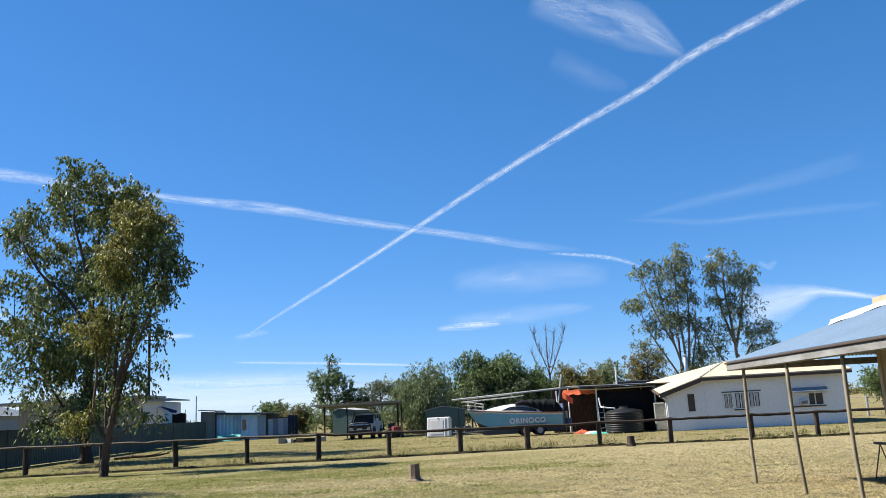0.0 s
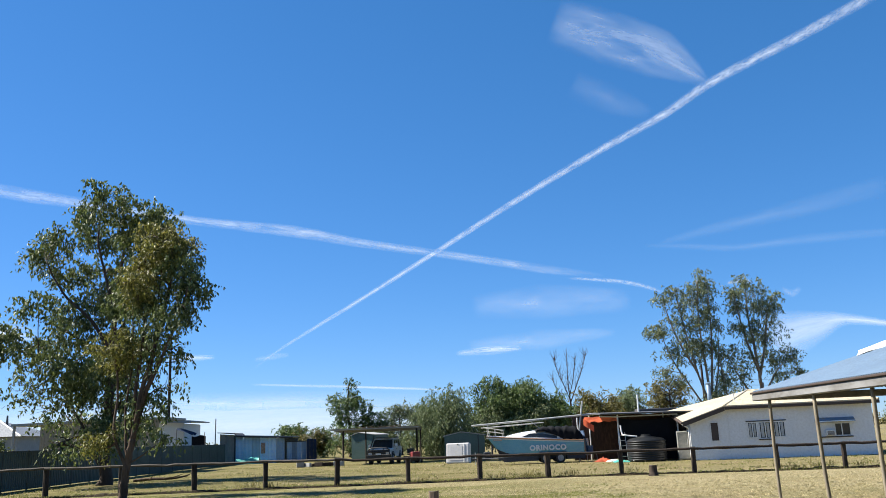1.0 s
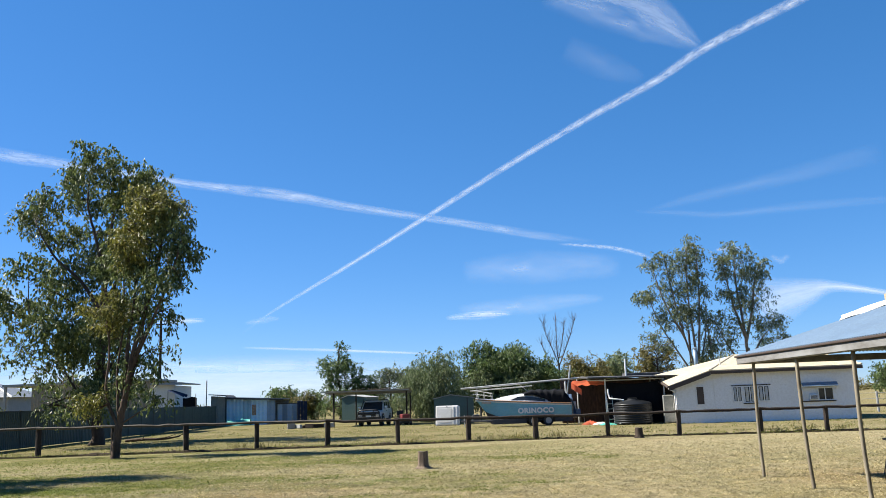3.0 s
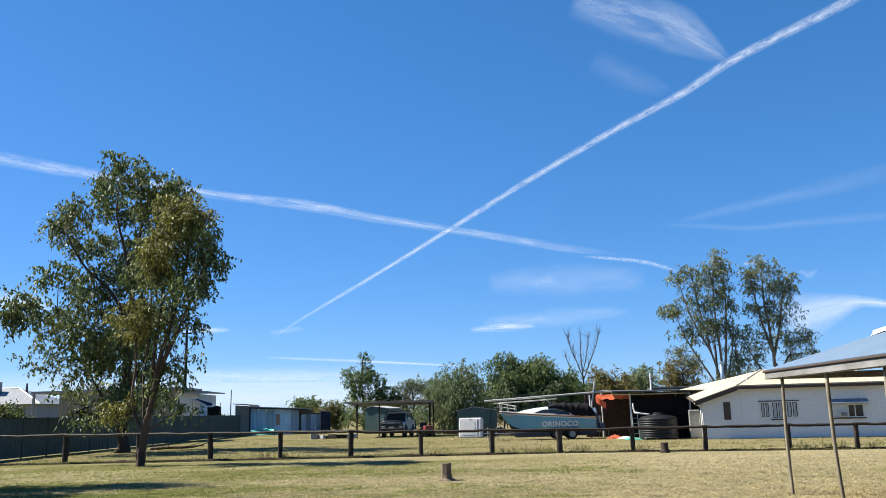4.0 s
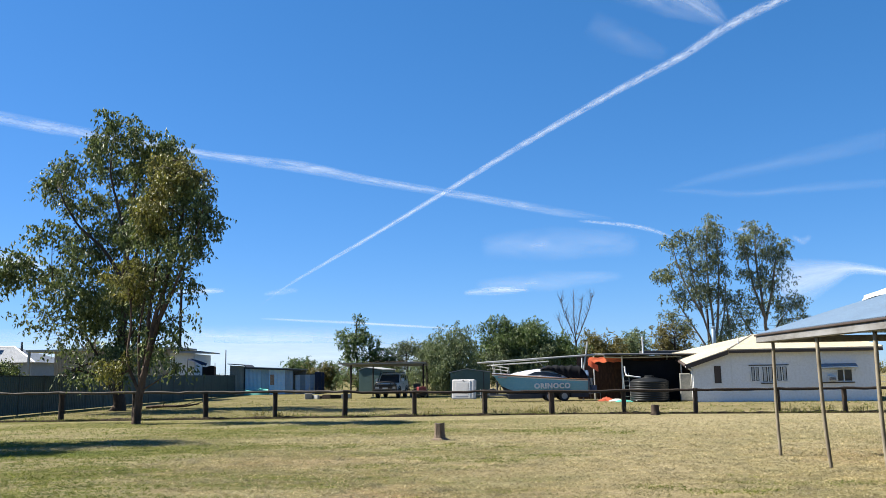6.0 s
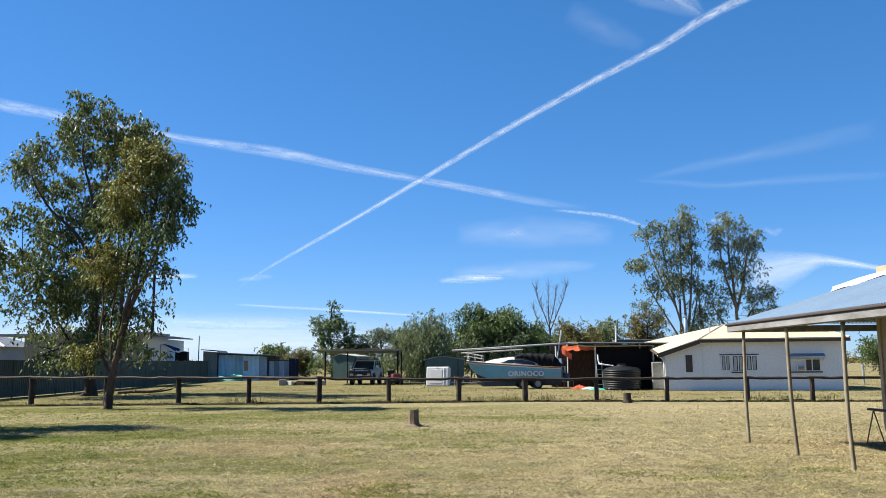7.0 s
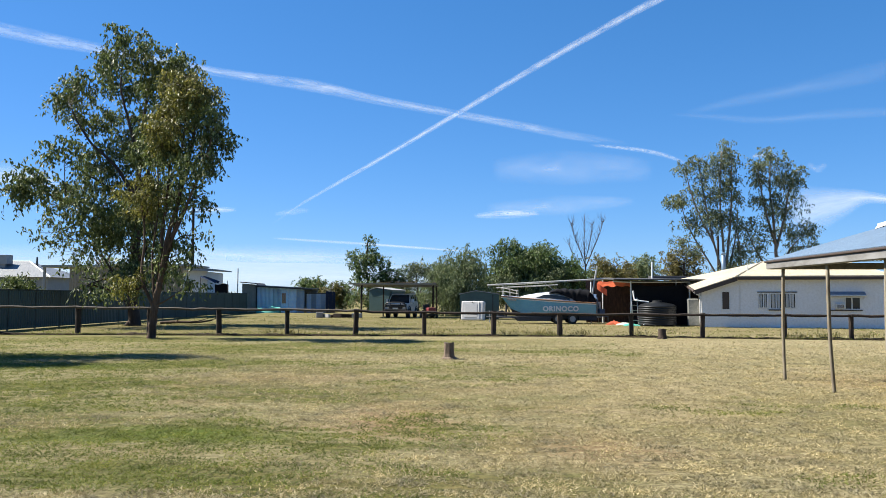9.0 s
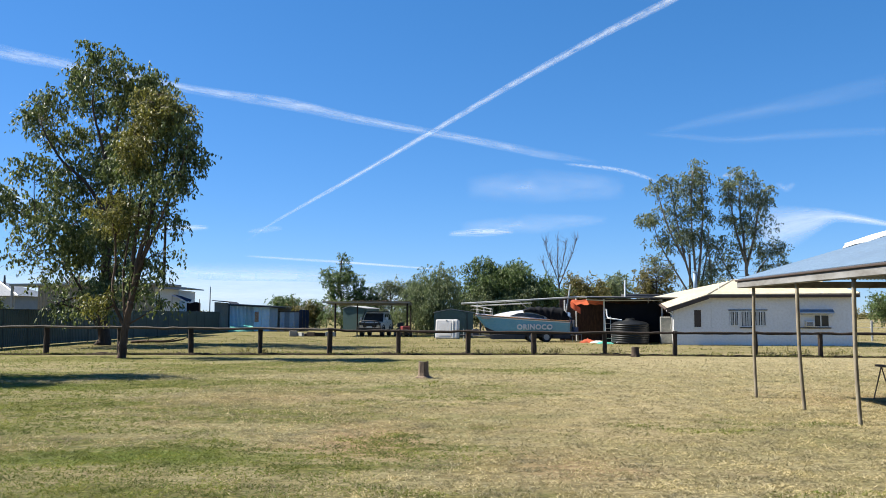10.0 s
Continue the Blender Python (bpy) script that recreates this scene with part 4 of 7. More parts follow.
def make_window(parent, u0, u1, z0, z1, bars, curtain, sill=True):
    """A framed window in the front wall, with its panes."""
    w = thing("window", Matrix(), "", "")
    w.parent = parent
    fr = Geo()
    t = 0.05
    for a, b, c, d in ((u0, u1, z0, z0 + t), (u0, u1, z1 - t, z1)):
        fr.box(a, -0.03, c, b, 0.07, d)
    for u in [u0] + bars + [u1 - t]:
        fr.box(u, -0.032, z0 + t, u + t, 0.07, z1 - t)
    part("window_frame", fr, WHITE_TRIM, w)
    edges = [u0] + bars + [u1 - t]
    for a, b in zip(edges, edges[1:]):
        part("pane", Geo().box(a + t, 0.02, z0 + t, b, 0.028, z1 - t), DARK_GLASS, w)
        if curtain:
            n = 25
            cw = (b - a - t) * 0.62
            rows = [[(a + t + (b - a - t - cw) / 2 + cw * i / n, 0.005 + 0.006 * math.sin(i * 1.3), z) for i in range(n + 1)] for z in (z0 + t + 0.02, z1 - t - 0.02)]
            part("curtain", Geo().grid(rows), CURTAIN, w)
    if sill:
        part("sill", Geo().box(u0 - 0.06, -0.09, z0 - 0.06, u1 + 0.06, 0.03, z0 - 0.004, 0.008), BROWN_TRIM, w)
    return w


def make_white_house():
    ob = thing("cottage", HOUSE, "white fibro cottage with a cream metal roof", "house")
    D = 7.0
    holes = [(2.76, 3.24, 1.0, 1.82), (3.31, 3.92, 0.95, 1.82), (4.0, 4.6, 1.0, 1.82), (6.19, 7.67, 0.95, 1.62)]
    us = sorted({1.85, 8.75} | {u for h in holes for u in h[:2]})
    zs = sorted({0.0, 2.62} | {z for h in holes for z in h[2:]})
    g = Geo()
    for a, b in zip(us, us[1:]):
        z_from = None
        for c, d in zip(zs, zs[1:]):
            solid = not any(h[0] <= (a + b) / 2 <= h[1] and h[2] <= (c + d) / 2 <= h[3] for h in holes)
            if solid and z_from is None:
                z_from = c
            if z_from is not None and (not solid or d == zs[-1]):
                part("front_wall", Geo().box(a, 0, z_from, b, 0.12, d if solid else c), WHITE_WALL, ob)
                z_from = None
    # lean-to end of the front wall, under the sloping eave
    top = lambda u: 1.98 + (2.62 - 1.98) * (u + 0.1) / 1.95
    for poly in ([(-0.1, 0), (0.91, 0), (0.91, top(0.91)), (-0.1, top(-0.1))], [(1.37, 0), (1.845, 0), (1.845, top(1.845)), (1.37, top(1.37))],
                 [(0.91, 0), (1.37, 0), (1.37, 0.9), (0.91, 0.9)], [(0.91, 1.91), (1.37, 1.91), (1.37, top(1.37)), (0.91, top(0.91))]):
        part("front_wall", Geo().prism(poly, 0, 0.12), WHITE_WALL, ob)
    part("cover_strip", Geo().box(1.83, -0.02, 0, 1.87, -0.002, 2.6), WHITE_TRIM, ob)
    part("side_wall", Geo().box(8.63, 0.125, 0, 8.75, D, 2.62), WHITE_WALL, ob)
    part("side_wall", Geo().add([(-0.1, 0.125, 0), (-0.1, 4.2, 0), (-0.1, 4.2, 2.42), (-0.1, 0.125, 2.0), (0.02, 0.125, 0), (0.02, 4.2, 0), (0.02, 4.2, 2.42), (0.02, 0.125, 2.0)], [(0, 1, 2, 3), (7, 6, 5, 4), (0, 4, 5, 1), (1, 5, 6, 2), (2, 6, 7, 3), (3, 7, 4, 0)]), WHITE_WALL, ob)
    part("side_wall", Geo().box(-0.1, 4.21, 0, 0.02, D, 2.3), WHITE_WALL, ob)
    part("back_wall", Geo().box(0.02, D, 0, 8.63, D + 0.12, 2.0), WHITE_WALL, ob)
    # roof: front, left and right slopes under one ridge
    E, Wd, R, rz = 2.70, 0.35, 3.3, 3.55
    fl, fr_ = (1.7, -Wd, E), (9.05, -Wd, E)
    rl, rr = (3.3, R, rz), (7.6, R, rz)
    ll_f, ll_b = (-0.42, -0.28, 1.98), (-0.42, D + 0.3, 1.98)
    bl, br = (1.7, D + 0.4, E), (9.05, D + 0.4, E)

    def slab(pts, thick=0.05):
        n = len(pts)
        low = [(x, y, z - thick) for x, y, z in pts]
        return Geo().add(pts + low, [tuple(range(n)), tuple(range(2 * n - 1, n - 1, -1))] + [(i, (i + 1) % n, (i + 1) % n + n, i + n) for i in range(n)])

    part("roof", slab([fl, fr_, rr, rl]), CREAM_ROOF, ob, "sunlit cream metal roof")
    part("roof", slab([fr_, br, rr]), CREAM_ROOF, ob)
    part("roof", slab([br, bl, rl, rr]), CREAM_ROOF, ob)
    P = (-1.1, 4.6, 2.64)
    part("roof", slab([ll_f, (1.69, -Wd, E), P]), CREAM_ROOF, ob)
    part("roof", slab([(1.69, -Wd, E), (3.29, R, rz - 0.004), P]), CREAM_ROOF, ob)
    part("roof", slab([P, (3.29, R, rz - 0.004), (1.69, D + 0.4, E)]), CREAM_ROOF, ob)
    for a, b in ((rl, rr), (rr, fr_), (rl, fl)):
        part("ridge_cap", Geo().tube([a, b], 0.05, 8), CREAM_ROOF, ob)
    part("fascia", Geo().box(1.72, -Wd - 0.03, E - 0.21, 9.08, -Wd, E - 0.055, 0.01), BROWN_TRIM, ob)
    part("fascia", Geo().prism([(-0.46, 1.70), (1.715, 2.44), (1.715, 2.65), (-0.46, 1.94)], -Wd - 0.03, -Wd + 0.02), BROWN_TRIM, ob)
    part("soffit", Geo().box(1.9, -Wd + 0.01, E - 0.09, 8.8, -0.005, E - 0.07), BROWN_TRIM, ob)
    part("gutter", Geo().tube([(-0.45, -0.3, 1.88), (-1.12, 4.6, 2.55)], 0.085, 8), BROWN_TRIM, ob)
    part("downpipe", Geo().tube(smooth_line([(-0.45, -0.32, 1.86), (-0.42, -0.3, 1.78), (-0.2, -0.08, 1.66), (-0.16, -0.06, 1.4), (-0.16, -0.06, 0.05)], 4), 0.04, 8), WHITE_TRIM, ob, "white downpipe", smooth=True)
    # windows
    w = make_window(ob, 0.915, 1.365, 0.905, 1.905, [], False, False)
    part("flyscreen", Geo().box(0.93, 0.0, 0.92, 1.35, 0.012, 1.89), BROWN_TRIM, w)
    make_window(ob, 2.765, 3.235, 1.005, 1.815, [2.98], True, False)
    make_window(ob, 3.315, 3.915, 0.955, 1.815, [3.6], True)
    make_window(ob, 4.005, 4.595, 1.005, 1.815, [4.28], True, False)
    part("window_head", Geo().box(2.7, -0.05, 1.83, 4.66, -0.002, 1.875, 0.006), BROWN_TRIM, ob)
    w = make_window(ob, 6.195, 7.665, 0.955, 1.615, [6.9, 7.22], False)
    part("infill", Geo().box(6.25, 0.0, 1.0, 6.9, 0.015, 1.57), WHITE_TRIM, w)
    ac = part("air_conditioner", Geo().box(6.46, -0.28, 1.0, 6.86, 0.0, 1.27, 0.015), WHITE_TRIM, w, "window air conditioner with dark grille")
    for i in range(5):
        part("grille_slat", Geo().box(6.5, -0.293, 1.03 + i * 0.04, 6.82, -0.283, 1.052 + i * 0.04), BROWN_TRIM, ac)
    aw = Geo()
    aw.add([(6.15, 0.0, 1.88), (7.85, 0.0, 1.88), (7.85, -0.42, 1.69), (6.15, -0.42, 1.69), (6.15, 0.0, 1.86), (7.85, 0.0, 1.86), (7.85, -0.42, 1.67), (6.15, -0.42, 1.67)],
           [(0, 1, 2, 3), (7, 6, 5, 4), (3, 2, 6, 7), (0, 3, 7, 4), (2, 1, 5, 6), (1, 0, 4, 5)])
    part("awning", aw, GREY_IRON, ob, "small metal window awning")
    for u in (6.2, 7.78):
        part("awning_bracket", Geo().tube([(u, -0.4, 1.67), (u, -0.01, 1.5)], 0.012, 6), WHITE_TRIM, ob)
    # flue and vent
    part("flue", Geo().tube([(1.42, 5.0, 2.5), (1.42, 5.0, 4.05)], 0.12, 12), GREY_IRON, ob, "galvanised flue", smooth=True)
    part("flue_cowl", Geo().lathe([(0.12, 4.06), (0.15, 4.10), (0.15, 4.16), (0.05, 4.2)], 12, pose(1.42, 5.0, 0)), GREY_IRON, ob)
    part("vent_pipe", Geo().tube([(2.35, 0.9, 2.8), (2.35, 0.9, 3.35)], 0.035, 8), WHITE_TRIM, ob)
    part("footing", Geo().box(-0.08, 0.01, -0.1, 8.72, 0.1, 0.0), BROWN_TRIM, ob)


make_white_house()

# ---- more materials ----
HULL_BLUE = surface("pale_blue_hull", (0.1, 0.324, 0.468), (0.085, 0.276, 0.403), (0.14, 0.336, 0.442), 0.8, 8, 0.35, 0.02)
HULL_DARK = surface("dark_hull_bottom", (0.03, 0.035, 0.045), (0.05, 0.05, 0.055), None, 1.5, 12, 0.8, 0.1)
GELCOAT = surface("white_gelcoat", (0.59, 0.583, 0.568), (0.561, 0.553, 0.539), (0.517, 0.502, 0.48), 1.2, 10, 0.35, 0.02)
RUB_RAIL = surface("varnished_rub_rail", (0.27, 0.14, 0.06), (0.2, 0.1, 0.045), None, 2, 20, 0.45, 0.1)
BLACK_CLOTH = surface("black_cloth", (0.0072, 0.0078, 0.0096), (0.012, 0.0126, 0.015), None, 1.2, 20, 0.9, 0.3, spec=0.1)
BLUE_TARP = surface("blue_tarp", (0.06, 0.13, 0.28), (0.05, 0.10, 0.22), (0.2, 0.25, 0.32), 2, 10, 0.6, 0.3)
BLUE_DARK = surface("dark_blue_cloth", (0.02, 0.035, 0.075), (0.015, 0.028, 0.06), None, 1.5, 18, 0.85, 0.3, spec=0.15)
TEAL_TARP = surface("teal_tarp", (0.06, 0.38, 0.31), (0.05, 0.28, 0.24), None, 2, 10, 0.6, 0.4)
ORANGE_TARP = leaf_material("orange_tarp", [(0.0, (0.62, 0.16, 0.085)), (1.0, (0.52, 0.12, 0.065))], 0.5, 0.6)
ALUMINIUM = surface("dull_aluminium", (0.5, 0.5, 0.47), (0.42, 0.42, 0.4), None, 2, 20, 0.5, 0.1, metal=0.5)
TYRE = surface("tyre_rubber", (0.016, 0.016, 0.017), (0.025, 0.025, 0.025), None, 3, 30, 0.9, 0.2)
CAR_WHITE = surface("white_car_paint", (0.72, 0.72, 0.72), (0.66, 0.66, 0.65), (0.5, 0.48, 0.45), 1.0, 8, 0.3, 0.01)
BLACK_PLASTIC = surface("black_plastic", (0.015, 0.015, 0.017), (0.022, 0.022, 0.024), None, 3, 30, 0.5, 0.05)
LAMP_LENS = glass_material("lamp_lens", (0.55, 0.55, 0.55), 0.15)
SHED_GREEN = surface("dark_green_shed", (0.041, 0.0892, 0.084), (0.0346, 0.0756, 0.0717), (0.0546, 0.0945, 0.0896), 0.8, 8, 0.5, 0.02, wave=("X", 9, 0.5))
SHED_BLUE = surface("pale_blue_iron", (0.281, 0.42, 0.575), (0.187, 0.33, 0.517), (0.383, 0.46, 0.506), 0.9, 6, 0.55, 0.05, vary=0.5)
SHED_GREY = surface("grey_green_iron", (0.17, 0.18, 0.16), (0.22, 0.22, 0.19), (0.30, 0.29, 0.26), 1.0, 7, 0.6, 0.05)
RUST = surface("rusty_iron", (0.30, 0.16, 0.10), (0.2, 0.1, 0.06), (0.36, 0.3, 0.26), 1.5, 9, 0.8, 0.2)
TANK_BLACK = surface("dark_poly_tank", (0.0084, 0.0098, 0.0112), (0.0126, 0.014, 0.0154), None, 1.5, 14, 0.45, 0.04, spec=0.25)
BEIGE_IRON = surface("beige_ribbed_wall", (0.3, 0.24, 0.165), (0.262, 0.21, 0.143), None, 0.8, 9, 0.6, 0.03)
GREY_TIMBER = surface("grey_painted_timber", (0.289, 0.297, 0.297), (0.238, 0.246, 0.246), None, 1.5, 15, 0.7, 0.2)
ROOF_GREY = surface("pale_grey_roof", (0.162, 0.176, 0.189), (0.14, 0.153, 0.167), (0.117, 0.121, 0.126), 0.6, 6, 0.5, 0.03, wave=("X", 6, 0.3))
CONCRETE = surface("concrete_block", (0.306, 0.287, 0.255), (0.255, 0.235, 0.21), (0.191, 0.178, 0.16), 2.5, 20, 0.9, 0.4)
DARK_ROOF = surface("dark_sheet_roof", (0.035, 0.037, 0.04), (0.05, 0.05, 0.052), (0.10, 0.095, 0.09), 0.9, 9, 0.7, 0.1)
CARPORT_ROOF = surface("dusty_sheet_roof", (0.336, 0.336, 0.296), (0.272, 0.264, 0.232), (0.096, 0.088, 0.08), 0.9, 9, 0.8, 0.2, wave=("X", 13, 0.5))
# brown boards; the dim orange light under the tarpaulin is put into the colour
TARP_LIT_BROWN = surface("tarp_lit_brown_boards", (0.0595, 0.028, 0.0196), (0.0315, 0.0175, 0.014), (0.112, 0.063, 0.042), 2.2, 12, 0.9, 0.4, stretch=(0.7, 0.7, 0.21))
RED_PAINT = surface("faded_red_paint", (0.20, 0.03, 0.03), (0.15, 0.025, 0.025), None, 3, 20, 0.5, 0.1)


def local(x, y, deg=0.0):
    return pose(x, y, 0, 0, 0, deg)


def wheel(parent, m, r, w, n=18):
    """A wheel: tyre and rim, its axle along x."""
    turn = m @ pose(0, 0, 0, 0, 90, 0)
    ty = Geo().lathe([(r * 0.62, -w / 2), (r * 0.93, -w / 2), (r, -w * 0.3), (r, w * 0.3), (r * 0.93, w / 2), (r * 0.62, w / 2)], n, turn)
    o = part("wheel", ty, TYRE, parent)
    part("rim", Geo().lathe([(r * 0.6, -w * 0.52), (r * 0.35, -w * 0.44), (r * 0.12, -w * 0.56), (r * 0.12, w * 0.56), (r * 0.35, w * 0.44), (r * 0.6, w * 0.52)], n, turn), GREY_TIMBER, o)
    return o


# ---- trailer yacht ----


def make_boat():
    ob = thing("trailer_sailboat", local(1.95, 50.5), "pale blue trailer sailboat with lowered mast on its trailer", "boat")
    L = 5.55
    n = 26

    def beam(s):
        return 1.12 * min(1.0, math.sin(min(1, s * 1.25 + 0.02) * math.pi / 2) ** 0.8) * (1 - 0.18 * max(0, s - 0.6) / 0.4)

    def sheer(s):
        return 1.62 - 0.52 * s + 0.12 * s * s

    hull, bottom, rails = Geo(), Geo(), Geo()
    r_up, r_lo = [], []
    for i in range(n + 1):
        s = i / n
        x = L * s
        b, z = beam(s), sheer(s)
        zc = 0.62 - 0.06 * s + 0.28 * max(0, 0.18 - s) / 0.18
        rake = 0.55 * (1 - s) ** 4
        r_up.append([(x, -b, z), (x + rake * 0.35, -b * 0.97, z - 0.25), (x + rake, -b * 0.86, zc)] + [(x + rake, b * 0.86, zc), (x + rake * 0.35, b * 0.97, z - 0.25), (x, b, z)])
        r_lo.append([(x + rake, -b * 0.859, zc - 0.003), (x + rake + 0.1, -b * 0.62, zc - 0.22), (x + rake + 0.2, 0, zc - 0.40), (x + rake + 0.1, b * 0.62, zc - 0.22), (x + rake, b * 0.859, zc - 0.003)])
    for k in (0, 3):
        hull.grid([r[k:k + 3] for r in r_up])
    hull.add([r_up[-1][k] for k in range(6)], [(0, 1, 2, 3, 4, 5)])
    part("hull", hull, HULL_BLUE, ob, "pale blue topsides", smooth=False)
    bottom.grid(r_lo)
    bottom.add(r_lo[-1], [(0, 1, 2, 3, 4)])
    part("hull_bottom", bottom, HULL_DARK, ob)
    part("deck", Geo().grid([[(r[0][0], r[0][1] * 0.99, r[0][2] + 0.005), (r[0][0], 0, r[0][2] + 0.07), (r[0][0], r[5][1] * 0.99, r[0][2] + 0.005)] for r in r_up]), GELCOAT, ob)
    for sgn in (-1, 1):
        part("rub_rail", Geo().tube([(L * i / n, sgn * (beam(i / n) + 0.015), sheer(i / n) + 0.0) for i in range(n + 1)], 0.032, 6), RUB_RAIL, ob, "brown timber rub rail")
        part("stripe", Geo().grid([[(L * i / n, sgn * (beam(i / n) + 0.006), sheer(i / n) - 0.05), (L * i / n, sgn * (beam(i / n) * 0.993 + 0.006), sheer(i / n) - 0.10)] for i in range(n + 1)]), GELCOAT, ob)
    # cabin
    st = [(1.0, 0.30, 0.03), (1.5, 0.46, 0.20), (2.1, 0.60, 0.34), (2.75, 0.68, 0.45), (3.3, 0.72, 0.45), (3.9, 0.76, 0.34), (4.5, 0.76, 0.06)]
    rows = []
    for x, w, h in st:
        z = sheer(x / L)
        rows.append([(x, -w, z), (x, -w * 0.9, z + h * 0.75), (x, -w * 0.6, z + h), (x, 0, z + h * 1.08), (x, w * 0.6, z + h), (x, w * 0.9, z + h * 0.75), (x, w, z)])
    part("cabin", Geo().grid(rows), GELCOAT, ob, "white cabin top", smooth=True)
    for sgn in (-1, 1):
        wr = []
        for x in np.linspace(2.0, 4.05, 9):
            w, h = np.interp(x, [q[0] for q in st], [q[1] for q in st]), np.interp(x, [q[0] for q in st], [q[2] for q in st])
            f0, f1 = 0.3, 0.3 + 0.65 * min(1.0, (x - 2.0) / 0.5)
            wr.append([(x, sgn * (w * (1 - 0.1 * f) + 0.012), sheer(x / L) + 0.75 * h * f) for f in (f0, f1)])
        part("cabin_window", Geo().grid(wr), DARK_GLASS, ob)
    # rails at the bow
    for sgn in (-1, 1):
        for h in (0.28, 0.48):
            part("pulpit_rail", Geo().tube(smooth_line([(-0.25, 0, sheer(0) + h), (0.15, sgn * 0.3, sheer(0) + h), (1.0, sgn * 0.75, sheer(0.2) + h * 0.85)], 4), 0.018, 6), ALUMINIUM, ob)
        for x, y in ((0.1, 0.25), (0.55, 0.5), (1.0, 0.74)):
            part("stanchion", Geo().tube([(x, sgn * y, sheer(x / L)), (x - 0.05, sgn * y, sheer(x / L) + 0.47)], 0.016, 6), ALUMINIUM, ob)
    part("mast", Geo().tube([(-0.85, 0, 2.27), (6.5, 0, 2.68)], [0.06, 0.065], 8), ALUMINIUM, ob, "lowered aluminium mast")
    part("boom", Geo().tube([(-0.3, -0.15, 2.12), (3.4, -0.1, 2.30)], 0.035, 6), ALUMINIUM, ob)
    part("mast_crutch", Geo().tube([(5.35, 0, 1.1), (5.75, 0, 3.45)], 0.05, 8), ALUMINIUM, ob)
    part("mast_crutch", Geo().tube([(0.2, 0, 1.45), (0.1, 0, 2.27)], 0.03, 6), ALUMINIUM, ob)
    part("mast_stay", Geo().tube([(2.6, 0, 2.45), (3.3, 0, 1.85)], 0.02, 6), ALUMINIUM, ob)
    # black cover over the cockpit, lumpy
    rng = np.random.default_rng(9)
    rows = []
    for i in range(24):
        x = 2.8 + i * 0.118
        u = i / 23
        base = sheer(x / L) + 0.05 + 0.40 * min(1.0, max(0.0, (4.3 - x) / 0.8))
        top = 1.99 + 0.09 * min(1.0, u * 3) - 0.10 * max(0.0, u - 0.3) - 0.42 * max(0.0, (u - 0.86) / 0.14) - 0.20 * max(0.0, (0.12 - u) / 0.12)
        top += 0.045 * math.sin(i * 1.7) + rng.normal(0, 0.015)
        fold = 0.05 * math.sin(i * 2.3)
        rows.append([(x + 0.05 * math.sin(3 * a + i) + rng.normal(0, 0.012), (0.76 + fold) * math.copysign(abs(math.cos(a)) ** 0.7, math.cos(a)), base + (top - base) * max(0, math.sin(a)) ** 0.55 + rng.normal(0, 0.014)) for a in np.linspace(math.pi, 0, 17)])
    part("cockpit_cover", Geo().grid(rows), BLACK_CLOTH, ob, "black cloth cover", smooth=True)
    part("tarp", Geo().grid([[(5.62 + 0.05 * math.sin(j) + (0.22 if k else 0), -0.6 + 0.3 * j, 1.75 - k * 1.15) for j in range(5)] for k in range(2)]), BLUE_TARP, ob, "blue tarpaulin at the stern")
    part("rudder", Geo().box(5.66, -0.03, 0.35, 5.95, 0.03, 1.3, 0.01), GELCOAT, ob)
    # the name on the side that faces the lawn
    cu = bpy.data.curves.new("boat_name", "FONT")
    cu.body, cu.size, cu.extrude, cu.offset, cu.space_character = "ORINOCO", 0.40, 0.004, 0.02, 1.14
    tmp = new("boat_name", cu)
    me = bpy.data.meshes.new_from_object(tmp.evaluated_get(bpy.context.evaluated_depsgraph_get()))
    bpy.data.objects.remove(tmp)
    me.materials.append(GELCOAT)
    nm = new("lettering", me)
    nm.parent, nm.location, nm.rotation_euler = ob, (2.40, -1.135, 0.755), (radians(84), 0, radians(1.0))
    part("registration_mark", Geo().add([(0.34, -0.49, 1.38), (0.86, -0.83, 1.35), (0.86, -0.83, 1.44), (0.34, -0.49, 1.47)], [(0, 1, 2, 3)]), HULL_DARK, ob)
    # trailer
    tr = thing("boat_trailer", local(1.95, 50.5), "dark steel boat trailer on two axles under the boat", "trailer")
    for sgn in (-1, 1):
        part("side_rail", Geo().box(0.6, sgn * 0.62 - 0.04, 0.30, 5.6, sgn * 0.62 + 0.04, 0.40, 0.01), HULL_DARK, tr)
        part("drawbar", Geo().tube([(0.6, sgn * 0.62, 0.35), (-0.9, 0, 0.38)], 0.04, 6), HULL_DARK, tr)
        for x in (3.3, 4.15):
            wheel(tr, pose(x, sgn * 0.92, 0.29, 0, 0, 90), 0.29, 0.19)
        part("mudguard", Geo().box(2.95, sgn * 0.92 - 0.12, 0.60, 4.5, sgn * 0.92 + 0.12, 0.63, 0.01), HULL_DARK, tr)
    # added dark boards, in place of the deep shade below the hull
    for sgn in (-1, 1):
        part("hull_shade_board", Geo().box(0.9, sgn * 0.72 - 0.02, 0.16, 2.9, sgn * 0.72 + 0.02, 0.44, 0.01), HULL_DARK, tr)
        part("hull_shade_board", Geo().box(4.55, sgn * 0.72 - 0.02, 0.2, 5.6, sgn * 0.72 + 0.02, 0.44, 0.01), HULL_DARK, tr)
    part("spare_wheel_carrier", Geo().box(-0.2, -0.3, 0.3, 0.2, 0.3, 0.75, 0.05), HULL_DARK, tr)
